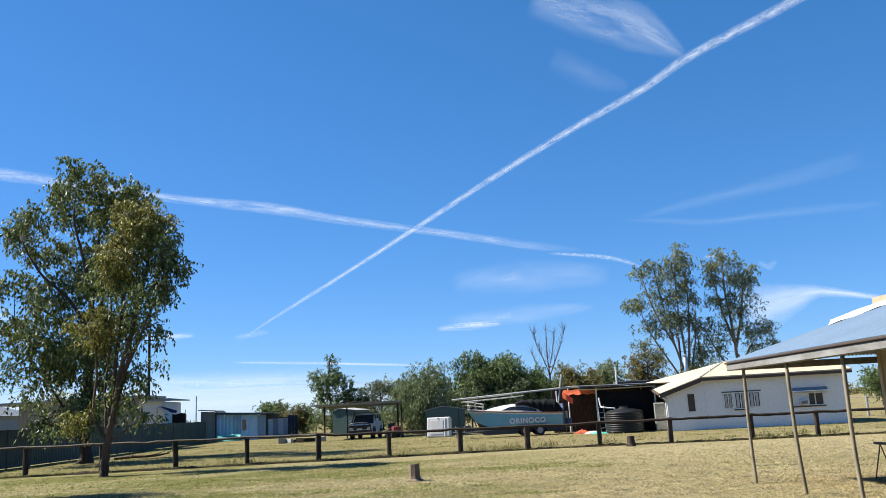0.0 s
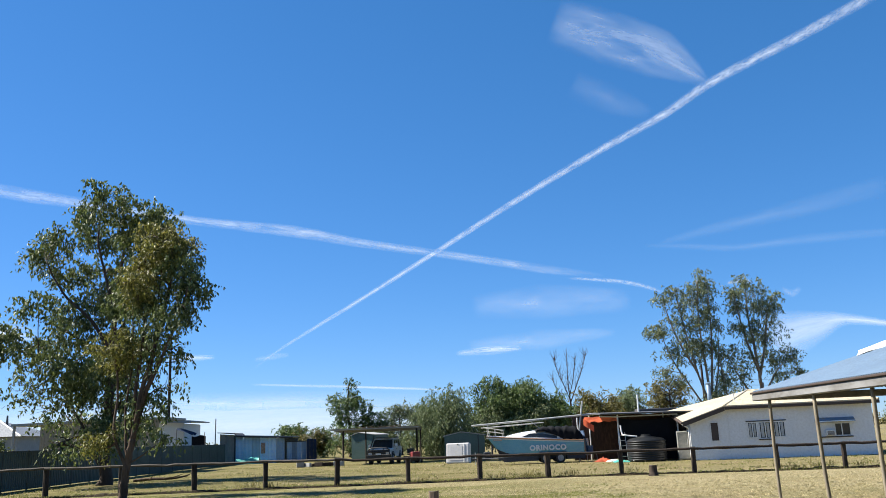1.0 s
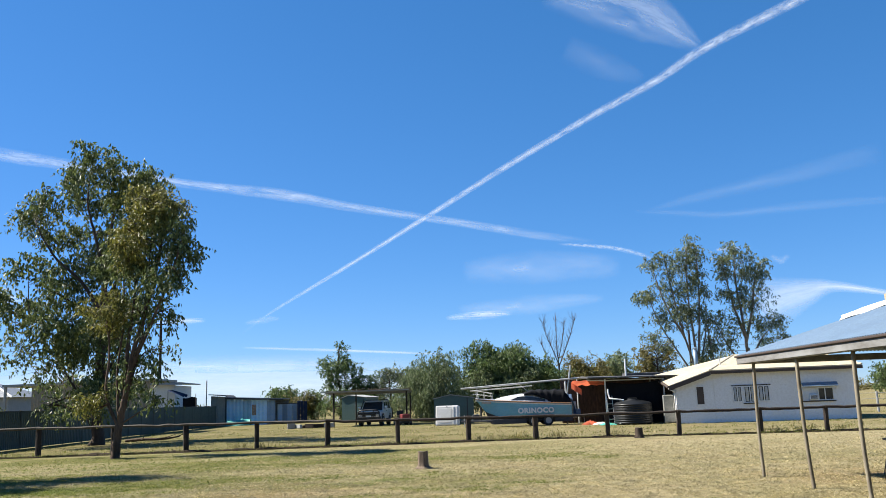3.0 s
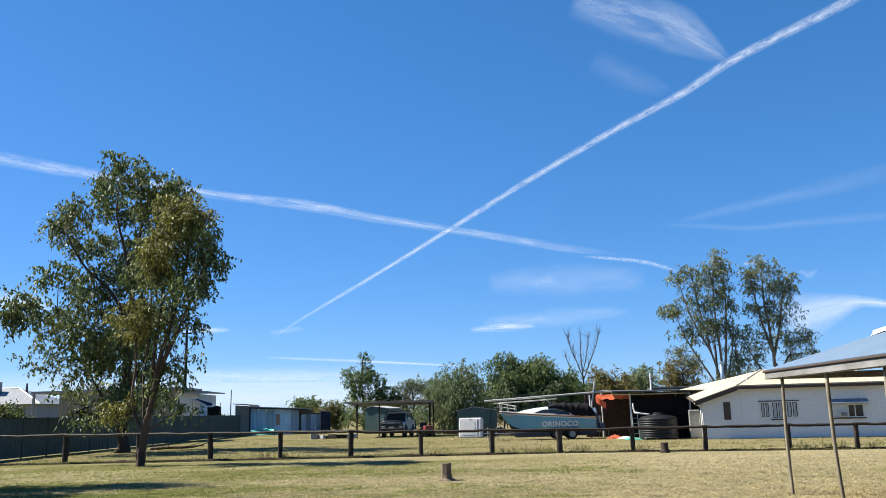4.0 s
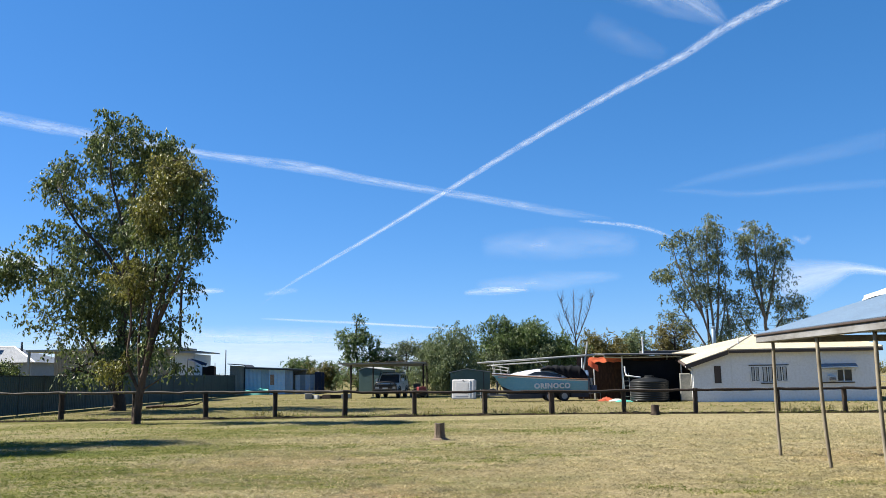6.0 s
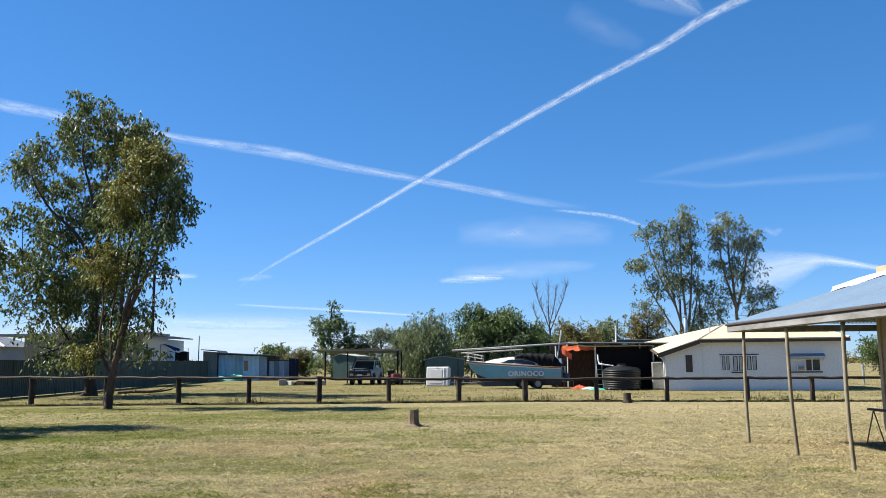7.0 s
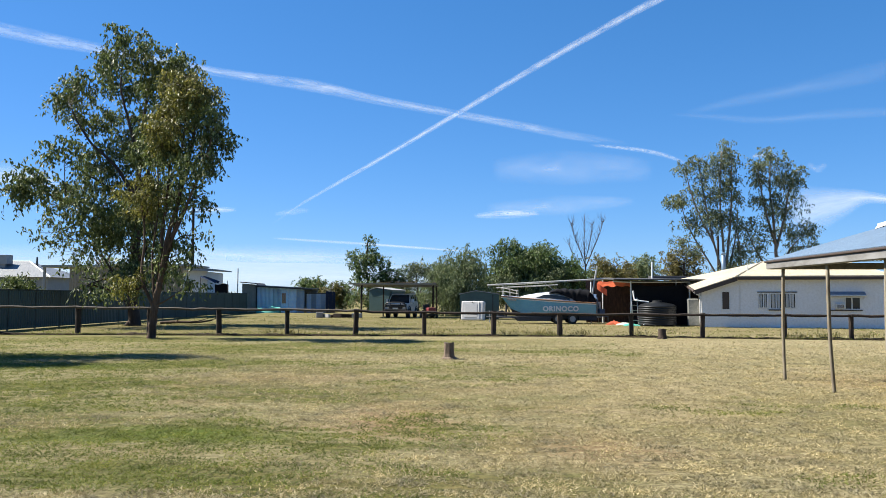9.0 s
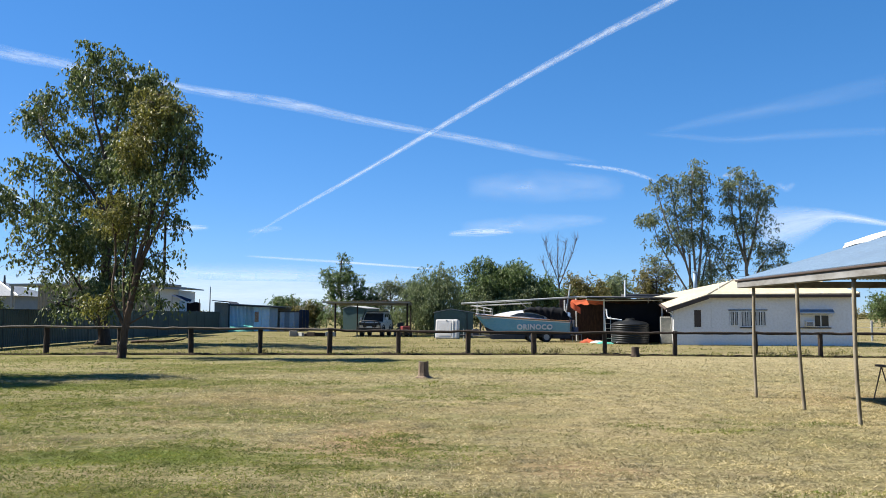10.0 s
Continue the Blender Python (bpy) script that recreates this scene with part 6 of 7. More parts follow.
def make_left_houses():
    # white house beyond the fence
    ob = thing("raised_house", local(-27.95, 76, 3), "white raised house with a low flat roof behind the fence", "house")
    part("wall", Geo().box(-0.4, 0, 0, 3.95, 0.12, 3.98), WHITE_WALL, ob)
    part("wall", Geo().box(3.83, 0.125, 0, 3.95, 6, 3.85), WHITE_WALL, ob)
    part("roof", Geo().prism([(-1.2, 4.25), (4.7, 3.98), (4.7, 4.08), (-1.2, 4.38)], -0.7, 6.5), ROOF_GREY, ob)
    part("fascia", Geo().prism([(-1.2, 4.09), (4.72, 3.84), (4.72, 3.98), (-1.2, 4.25)], -0.74, -0.69), GREY_TIMBER, ob)
    w = part("window", Geo().box(1.9, -0.04, 2.05, 2.5, -0.003, 2.95), DARK_GLASS, ob)
    part("window_frame", Geo().box(1.82, -0.03, 1.97, 2.58, -0.002, 3.03), WHITE_TRIM, w)
    part("downpipe", Geo().tube([(0.9, -0.06, 0), (0.9, -0.06, 3.9)], 0.05, 8), BROWN_TRIM, ob)
    aw = thing("dark_awning", local(-24.0, 75.6), "dark blue cloth awning beside the white house", "awning")
    rows = [[(-0.2 + 0.16 * i, -0.9 + 0.25 * j, 3.42 - 0.055 * i - 0.03 * i * math.sin(j * 0.9) ** 2 - (0.1 if j == 0 else 0)) for i in range(9)] for j in range(8)]
    part("canopy", Geo().grid(rows), BLUE_DARK, aw, "sagging dark blue cloth")
    part("screen", Geo().grid([[(0.95 + 0.14 * i, -0.2 + 0.05 * math.sin(i * 1.9), z - (0.06 * math.sin(i * 0.8) if z > 2 else 0)) for i in range(10)] for z in (0.0, 1.3, 2.7)]), BLACK_CLOTH, aw, smooth=True)
    for x in (-0.15, 2.3):
        part("post", Geo().tube([(x, -0.9, 0), (x, -0.9, 3.0 if x > 0 else 3.3)], 0.03, 6), BROWN_TRIM, aw)
    # beige shed with an open bay
    sh = thing("ribbed_shed", local(-31.9, 62), "beige ribbed metal shed with an open framed bay", "shed")
    k = 249
    rows = [[(1.95 + 8.6 * j / k, (0.03 if (j // 3) % 2 else 0.0), z) for j in range(k + 1)] for z in (0, 3.78)]
    part("wall", Geo().grid(rows), BEIGE_IRON, sh)
    part("side_wall", Geo().box(1.9, 0.04, 0, 1.95, 5, 3.7), BEIGE_IRON, sh)
    part("roof", Geo().prism([(-0.15, 3.74), (10.9, 3.84), (10.9, 3.98), (-0.15, 3.90)], -0.2, 5.2), GREY_TIMBER, sh)
    for x, y in ((0, 0), (0, 5), (1.75, 5)):
        part("post", Geo().box(x - 0.08, y - 0.08, 0, x + 0.08, y + 0.08, 3.74, 0.01), GREY_TIMBER, sh)
    # house with hipped grey roof
    hh = thing("hipped_house", local(-49.5, 84), "low house with a pale grey hipped metal roof", "house")
    part("wall", Geo().box(-6, 0, 0, 6.6, 0.12, 3.5), GREY_TIMBER, hh)
    part("wall", Geo().box(6.48, 0.125, 0, 6.6, 8, 3.5), GREY_TIMBER, hh)
    a, b, c, d = (-6.6, -0.6, 3.5), (7.2, -0.6, 3.5), (7.2, 8.6, 3.5), (-6.6, 8.6, 3.5)
    r1, r2 = (-2.0, 4, 5.25), (2.6, 4, 5.25)
    for pts in ([a, b, r2, r1], [b, c, r2], [c, d, r1, r2], [d, a, r1]):
        part("roof", Geo().add(pts, [tuple(range(len(pts)))]), ROOF_GREY, hh)
    for p, q in ((r1, r2), (r2, b), (r1, a)):
        part("ridge_cap", Geo().tube([p, q], 0.09, 6), WHITE_TRIM, hh)
    part("window", Geo().box(4.4, -0.04, 1.9, 5.4, -0.002, 2.9), DARK_GLASS, hh)
    cl = part("cooler", Geo().box(-0.2, 2.0, 4.9, 1.2, 3.2, 5.9, 0.05), GREY_TIMBER, hh, "rooftop evaporative cooler")
    part("cooler_base", Geo().box(0.2, 2.2, 4.3, 0.9, 3.0, 4.9), GREY_TIMBER, cl)
    part("roof_vent", Geo().tube([(3.9, 3, 4.6), (3.9, 3, 5.7)], [0.15, 0.08], 8), DARK_ROOF, hh)
    # tall pole
    po = thing("utility_pole", local(-27.35, 82), "tall dark timber utility pole", "pole")
    part("shaft", Geo().tube([(0, 0, -0.2), (0, 0, 10.8)], [0.16, 0.12], 10), DARK_TIMBER, po)
    part("cross_arm", Geo().box(-0.5, -0.06, 9.9, 0.5, 0.06, 10.0, 0.01), DARK_TIMBER, po)


make_left_houses()

# ---- trees behind ----
tree("gum_tree", (21.2, 70, 0), "tall pale-trunked gum tree with open crown behind the cottage", [
    (0.23, 0.15, [(0, 0, -0.1), (0.0, 0, 2.0), (0.1, 0, 4.2)]),
    (0.12, 0.04, [(0.1, 0, 4.0), (0.5, 0.2, 7.0), (0.75, 0.3, 10.0), (0.8, 0.3, 13.2)]),
    (0.12, 0.04, [(0.05, 0, 3.5), (-0.1, 0.2, 7.0), (-0.2, 0.3, 10.0), (0.0, 0.3, 13.8)]),
    (0.10, 0.04, [(0.0, 0, 3.0), (-0.9, -0.2, 6.0), (-1.6, -0.3, 9.5), (-2.1, -0.2, 12.8)]),
    (0.09, 0.03, [(0.0, 0, 2.4), (-1.6, 0.3, 5.2), (-2.8, 0.4, 7.4), (-3.5, 0.4, 9.6)]),
    (0.10, 0.03, [(-0.9, -0.2, 6.0), (-2.4, -0.4, 9.0), (-3.2, -0.4, 11.9)]),
    (0.10, 0.03, [(0.1, 0, 3.0), (0.9, 0.3, 6.0), (1.3, 0.4, 8.6)]),
], [("crown", PALE_GUM, [(0.0, 0.3, 13.7, 1.0, 0.9, 0.75, 1.1), (-1.9, -0.2, 13.0, 0.85, 0.8, 0.6, 1.0), (-3.3, -0.4, 12.1, 0.8, 0.7, 0.5, 1.0), (0.85, 0.3, 13.2, 0.6, 0.6, 0.7, 1.0), (-0.3, 0.3, 12.0, 1.0, 0.9, 0.8, 0.9), (-2.0, -0.3, 11.2, 0.85, 0.8, 0.6, 1.0), (0.9, 0.3, 11.6, 0.6, 0.6, 0.7, 0.9),
                         (-3.6, 0.4, 9.7, 1.0, 0.8, 0.75, 1.1), (-0.2, 0.3, 10.7, 0.9, 0.8, 0.7, 0.9), (-1.4, -0.3, 10.0, 0.9, 0.8, 0.7, 0.8), (0.8, 0.3, 10.0, 0.65, 0.6, 0.6, 0.9), (-1.9, -0.2, 8.6, 1.05, 0.9, 0.7, 1.1), (-0.2, 0.2, 8.4, 1.05, 0.9, 0.7, 1.1), (0.7, 0.3, 8.6, 0.5, 0.5, 0.5, 0.8),
                         (-3.0, 0.4, 7.6, 0.9, 0.8, 0.6, 0.9), (-3.5, 0.4, 6.4, 0.85, 0.7, 0.4, 0.7), (-1.0, 0, 7.2, 0.8, 0.7, 0.5, 0.6), (-2.4, 0.2, 5.6, 0.8, 0.7, 0.45, 0.6)], 1150, 0.24, 0.09, 0.9, 0.6)], BARK_PALE, 31, twigs=6)

tree("gum_tree", (25.4, 70, 0), "tall gum tree with ragged grey-green crown behind the cottage", [
    (0.23, 0.15, [(0, 0, -0.1), (0.0, 0, 2.5), (0.05, 0, 5.0)]),
    (0.14, 0.04, [(0.05, 0, 4.8), (-0.1, 0.1, 8.0), (-0.3, 0.2, 10.5), (-0.2, 0.2, 13.4)]),
    (0.13, 0.03, [(0.0, 0, 5.5), (0.8, 0.2, 8.0), (1.3, 0.3, 10.5), (2.0, 0.3, 12.2)]),
    (0.12, 0.03, [(-0.05, 0, 6.0), (-0.9, -0.2, 9.0), (-1.5, -0.2, 12.5)]),
    (0.12, 0.03, [(0.0, 0, 3.5), (1.3, 0.2, 5.6), (2.6, 0.3, 7.0)]),
    (0.12, 0.03, [(0.0, 0, 3.0), (-1.3, 0.2, 5.0), (-2.4, 0.2, 7.4)]),
    (0.06, 0.015, [(-2.6, 0.1, 3.0), (-3.1, 0.1, 7.0), (-2.9, 0.1, 9.8)]),
], [("crown", PALE_GUM, [(-0.3, 0.2, 13.4, 0.85, 0.8, 0.55, 1.0), (-1.5, -0.2, 12.7, 0.75, 0.7, 0.6, 1.0), (0.6, 0.3, 12.3, 0.9, 0.8, 0.7, 0.9), (2.0, 0.3, 11.9, 0.55, 0.6, 0.65, 1.0), (-0.8, 0, 11.4, 0.85, 0.8, 0.7, 0.8), (1.4, 0.3, 10.9, 0.95, 0.8, 0.7, 0.9), (-1.7, -0.2, 9.8, 0.65, 0.6, 0.6, 0.8), (-0.2, 0.2, 9.8, 1.0, 0.9, 0.8, 0.9),
                         (1.6, 0.3, 9.6, 0.7, 0.6, 0.6, 0.8), (-0.8, 0, 8.7, 0.85, 0.8, 0.6, 0.8), (1.1, 0.2, 8.6, 0.8, 0.7, 0.6, 0.8), (-2.2, 0.2, 7.6, 0.9, 0.8, 0.7, 0.9), (2.4, 0.3, 7.3, 0.95, 0.8, 0.6, 1.0), (-0.8, 0.1, 7.1, 0.9, 0.8, 0.7, 0.7), (1.4, 0.2, 7.0, 0.8, 0.8, 0.6, 0.8), (3.1, 0.3, 6.9, 0.55, 0.5, 0.4, 0.9), (-2.5, 0.2, 6.0, 1.0, 0.8, 0.7, 0.9),
                         (-1.1, 0.2, 5.6, 0.9, 0.8, 0.6, 0.8), (1.5, 0.2, 5.6, 1.2, 0.9, 0.7, 0.8), (2.9, 0.3, 5.7, 0.9, 0.7, 0.5, 0.8), (-3.2, 0.1, 5.0, 0.9, 0.8, 0.8, 0.9)], 1150, 0.24, 0.09, 0.9, 0.6)], BARK_PALE, 32, twigs=6)

# pepper trees behind the boat
tree("pepper_tree", (-1.0, 70, 0), "weeping grey-green pepper tree reaching to the ground", [(0.22, 0.08, [(0, 0, -0.1), (0.1, 0, 1.2), (0.4, 0, 3.2), (0.8, 0, 4.6)]), (0.12, 0.04, [(0.1, 0, 1.0), (-0.8, 0, 2.4), (-1.5, 0, 3.4)])],
     [("crown", PEPPER_LEAF, ring(0.2, 0, 2.6, (2.1, 1.9, 2.2), 38, 1, 0.75, 1.0, 1.15) + [(1.3, 0, 4.9, 0.75, 0.7, 0.8, 1.2), (1.0, 0, 4.0, 1.0, 0.9, 0.9, 1.2), (-1.4, 0, 3.2, 0.9, 0.8, 0.7, 1.1), (-2.0, 0, 1.6, 0.8, 0.8, 1.2, 1.1), (2.0, 0, 2.6, 0.7, 0.7, 1.2, 1.1), (0, -0.6, 1.4, 1.6, 0.8, 1.2, 1.1)], 900, 0.24, 0.075, 1.3, 0.45)], BARK_DARK, 41, twigs=4)
tree("pepper_tree", (5.1, 74, 0), "broad dense green pepper tree behind the boat", [(0.3, 0.1, [(0, 0, -0.1), (0, 0, 1.5), (-0.6, 0, 3.6), (-1.6, 0, 5.2)]), (0.2, 0.06, [(0, 0, 1.3), (0.9, 0, 3.2), (1.4, 0, 5.2)]), (0.14, 0.05, [(0, 0, 1.4), (2.0, 0, 2.8), (3.2, 0, 3.6)]), (0.14, 0.05, [(0, 0, 1.4), (-2.0, 0, 2.8), (-3.2, 0, 3.4)])],
     [("crown", BROAD_LEAF, ring(-1.6, 0.3, 4.0, (2.3, 1.8, 2.1), 30, 2, 0.85, 1.0) + ring(1.6, 0.3, 3.9, (2.2, 1.8, 2.1), 28, 3, 0.85, 1.0) + ring(3.9, 0.3, 2.9, (1.5, 1.5, 1.9), 18, 6, 0.8, 1.0) + [(-2.4, 0, 5.9, 0.9, 0.8, 0.65, 1.2), (-1.5, 0, 6.1, 0.7, 0.7, 0.5, 1.2), (1.2, 0, 6.0, 0.9, 0.8, 0.5, 1.2), (0.2, 0, 5.4, 0.9, 0.8, 0.6, 1.2), (2.4, 0, 5.2, 0.8, 0.8, 0.6, 1.2)], 800, 0.26, 0.11, 1.0, 0.6),
      ("crown", PEPPER_LEAF, ring(0, -1.0, 2.6, (3.7, 1.2, 2.2), 40, 5, 0.8, 0.9, 1.1), 800, 0.26, 0.10, 1.2, 0.5)], BARK_DARK, 42, twigs=4)

# bare tree
def bare_tree():
    rng = np.random.default_rng(6)
    ob = thing("dead_tree", pose(10.4, 75, 0), "bare dead tree with thin upright limbs", "tree")
    wood = Geo()
    limbs = [(0.16, 0.08, [(0, 0, -0.1), (0.05, 0, 2.5), (0.0, 0, 4.4)]), (0.08, 0.012, [(0, 0, 4.3), (-0.1, 0, 6.2), (-0.05, 0.1, 8.2)]), (0.07, 0.012, [(0, 0, 4.2), (0.7, 0.1, 5.8), (1.35, 0.1, 7.4), (1.65, 0.1, 8.4)]),
             (0.06, 0.012, [(0, 0, 4.4), (-0.5, -0.1, 5.8), (-1.0, -0.1, 7.0), (-1.15, -0.1, 8.0)]), (0.05, 0.01, [(0, 0, 4.9), (0.4, -0.2, 6.5), (0.6, -0.2, 8.0)]), (0.05, 0.01, [(-0.1, 0, 3.6), (-0.9, 0.2, 4.9), (-1.4, 0.2, 6.2)])]
    for r0, r1, pts in limbs:
        r0 *= 0.75
        line = smooth_line(pts, 4)
        wood.tube(line, [r0 + (r1 - r0) * i / (len(line) - 1) for i in range(len(line))], 6)
    part("trunk", wood, BARK, ob, smooth=True)
    tw = Geo()
    for r0, r1, pts in limbs[1:]:
        for p in smooth_line(pts, 4)[2:]:
            for _ in range(6):
                d = Vector((rng.normal(0, 0.32), rng.normal(0, 0.3), rng.uniform(0.6, 1.0))).normalized() * rng.uniform(0.5, 1.1)
                tw.tube([p, p + d * 0.5 + Vector(rng.normal(0, 0.06, 3)), p + d], [0.012, 0.008, 0.004], 4, False)
    part("twig_mass", tw, BARK, ob)["kind"] = "stuff"


bare_tree()

# trees beyond the carport
tree("tree", (-11.4, 95, 0), "dark green tree with a lone tuft above its crown", [(0.2, 0.08, [(0, 0, -0.1), (0, 0, 2.5), (-0.3, 0, 5.0), (-0.1, 0, 7.9)]), (0.12, 0.05, [(0, 0, 2.4), (1.2, 0, 3.8), (2.6, 0, 4.6)])],
     [("crown", BROAD_LEAF, [(-0.1, 0, 7.9, 0.6, 0.6, 0.55, 1.2), (0.2, 0, 7.0, 0.5, 0.5, 0.5, 0.9), (-1.9, 0, 6.1, 0.9, 0.8, 0.7, 1.2), (-0.7, 0, 6.0, 1.1, 0.9, 0.9, 1.2), (0.6, 0, 6.2, 0.9, 0.8, 0.9, 1.1), (-1.4, 0, 4.9, 1.1, 0.9, 0.9, 1.2), (0.2, 0, 4.8, 1.2, 1.0, 1.0, 1.1), (2.0, 0, 5.0, 1.0, 0.9, 0.9, 1.1), (2.9, 0, 4.3, 1.0, 0.9, 0.9, 1.1), (-0.6, 0, 3.6, 1.4, 1.0, 0.9, 0.9), (1.6, 0, 3.6, 1.3, 1.0, 0.9, 1.0), (3.4, 0, 3.2, 1.1, 0.9, 0.9, 1.0)], 640, 0.28, 0.12, 0.8, 0.8)], BARK_DARK, 51, twigs=4)
tree("tree", (-5.8, 95, 0), "airy grey-green tree beyond the carport", [(0.16, 0.06, [(0, 0, -0.1), (0, 0, 2.0), (-0.2, 0, 4.5)]), (0.1, 0.04, [(0, 0, 1.8), (1.2, 0, 3.4), (2.0, 0, 4.4)])],
     [("crown", PALE_GUM, [(0, 0, 5.2, 1.1, 0.9, 0.8, 1.1), (-0.7, 0, 4.5, 0.9, 0.9, 0.7, 1.0), (0.8, 0, 4.4, 0.8, 0.8, 0.7, 1.0), (1.9, 0, 4.6, 0.7, 0.7, 0.7, 1.0), (2.5, 0, 3.6, 0.8, 0.7, 0.8, 0.9), (-1.6, 0, 3.4, 1.1, 0.9, 0.8, 1.0), (0.5, 0, 3.2, 1.2, 0.9, 0.8, 0.8), (2.9, 0, 2.6, 0.9, 0.8, 0.8, 0.9), (4.0, 0, 4.2, 0.8, 0.8, 0.9, 0.7), (4.2, 0, 2.8, 1.0, 0.8, 1.0, 0.8)], 820, 0.28, 0.11, 0.8, 0.8)], BARK, 52, twigs=5)
tree("tree", (-18.6, 100, 0), "rounded dark green tree beyond the sheds", [(0.2, 0.08, [(0, 0, -0.1), (0, 0, 1.4), (0.2, 0, 2.8)])], [("crown", BROAD_LEAF, ring(0, 0, 2.6, (1.7, 1.5, 1.3), 26, 7, 0.7, 1.1), 560, 0.28, 0.12, 0.8, 0.8)], BARK_DARK, 53, twigs=3)
tree("shrub", (-15.6, 97, 0), "bushy olive-green shrub beyond the sheds", [(0.12, 0.05, [(0, 0, -0.1), (0, 0, 1.0), (0.2, 0, 2.0)])], [("crown", OLIVE_LEAF, ring(0, 0, 1.9, (2.2, 1.4, 1.3), 26, 8, 0.7, 0.8), 430, 0.28, 0.11, 0.8, 0.8), ("crown", BROAD_LEAF, ring(0.6, 0.4, 2.0, (1.8, 1.2, 1.4), 18, 9, 0.7, 0.9), 430, 0.28, 0.11, 0.8, 0.8)], BARK, 54, twigs=3, category="shrub")
tree("shrub", (-7.5, 100, 0), "low grey-green scrub beyond the carport", [(0.1, 0.05, [(0, 0, -0.1), (0, 0, 1.0), (0.2, 0, 2.0)])], [("crown", PALE_GUM, ring(0, 0, 1.6, (4.0, 1.2, 1.2), 30, 18, 0.8, 0.9), 430, 0.3, 0.12, 0.8, 0.8)], BARK, 64, twigs=3, category="shrub")
tree("tree", (-2.6, 92, 0), "thin grey-green tree beside the pepper tree", [(0.14, 0.05, [(0, 0, -0.1), (0, 0, 2.0), (0.2, 0, 4.2)])], [("crown", PALE_GUM, ring(0, 0, 3.6, (1.6, 1.2, 1.9), 24, 24, 0.65, 0.9), 560, 0.28, 0.11, 0.8, 0.8)], BARK, 73, twigs=4)
tree("shrub", (-9.6, 92, 0), "dense dark scrub behind the carport", [(0.1, 0.05, [(0, 0, -0.1), (0, 0, 1.0), (0.2, 0, 2.0)])], [("crown", BROAD_LEAF, ring(0, 0, 1.7, (3.4, 1.2, 1.3), 34, 25, 0.75, 1.0), 520, 0.28, 0.12, 0.8, 0.8)], BARK, 74, twigs=3, category="shrub")
# behind the shelter and the cottage
tree("tree", (14.6, 85, 0), "olive and rust-tinged tree behind the shelter", [(0.18, 0.06, [(0, 0, -0.1), (0, 0, 2.0), (0.2, 0, 4.6)])], [("crown", OLIVE_LEAF, ring(0, 0, 4.0, (2.4, 1.8, 1.8), 34, 10, 0.75, 1.0), 560, 0.28, 0.11, 0.8, 0.8)], BARK_DARK, 55, twigs=4)
tree("tree", (18.0, 88, 0), "leafy yellow-green tree behind the shelter", [(0.18, 0.06, [(0, 0, -0.1), (0, 0, 2.0), (0.2, 0, 4.6)])], [("crown", PEPPER_LEAF, ring(0, 0, 4.0, (2.2, 1.8, 1.8), 30, 11, 0.75, 0.9), 520, 0.3, 0.12, 0.8, 0.8)], BARK_DARK, 56, twigs=4)
tree("tree", (19.9, 78, 0), "rusty olive tree below the gums", [(0.18, 0.06, [(0, 0, -0.1), (0, 0, 2.0), (0.0, 0, 5.0)])], [("crown", OLIVE_LEAF, ring(0, 0, 4.2, (1.8, 1.5, 2.0), 30, 12, 0.7, 0.9), 560, 0.26, 0.1, 0.8, 0.8)], BARK_DARK, 57, twigs=5)
tree("tree", (23.6, 76, 0), "grey-green undergrowth between the gums", [(0.14, 0.05, [(0, 0, -0.1), (0, 0, 2.0), (0.2, 0, 4.0)])], [("crown", PALE_GUM, ring(0, 0, 3.4, (3.0, 1.5, 1.6), 30, 13, 0.7, 0.8), 480, 0.26, 0.1, 0.8, 0.8)], BARK_DARK, 58, twigs=5)
# beyond the cottage, seen through the verandah
for x, y, r, h, sd in ((43.5, 82, 2.4, 3.6, 14), (48.5, 84, 2.6, 4.0, 15), (39.6, 92, 2.2, 3.6, 16), (54.0, 90, 3.0, 4.0, 17)):
    tree("tree", (x, y, 0), "low spreading tree in the paddock beyond", [(0.16, 0.06, [(0, 0, -0.1), (0.1, 0, 0.9), (-0.3, 0, 2.2)]), (0.1, 0.04, [(0.1, 0, 0.9), (1.0, 0, 1.8), (1.5, 0, 2.4)])], [("crown", OLIVE_LEAF if sd % 2 else BROAD_LEAF, ring(0, 0, h * 0.62, (r, 1.5, h * 0.36), 30, sd, 0.7, 0.9), 520, 0.28, 0.1, 0.8, 0.8)], BARK_DARK, 60 + sd, twigs=4, group="paddock trees")
# behind the boundary fence
tree("shrub", (-29.9, 55, 0), "rounded green shrub behind the boundary fence", [(0.08, 0.04, [(0, 0, -0.1), (0, 0, 1.0), (0.1, 0, 2.0)])], [("crown", GUM_LEAF, ring(0, 0, 2.0, (1.6, 1.0, 0.9), 26, 19, 0.55, 1.1), 1000, 0.16, 0.07, 0.6, 0.9)], BARK, 71, twigs=3, category="shrub")
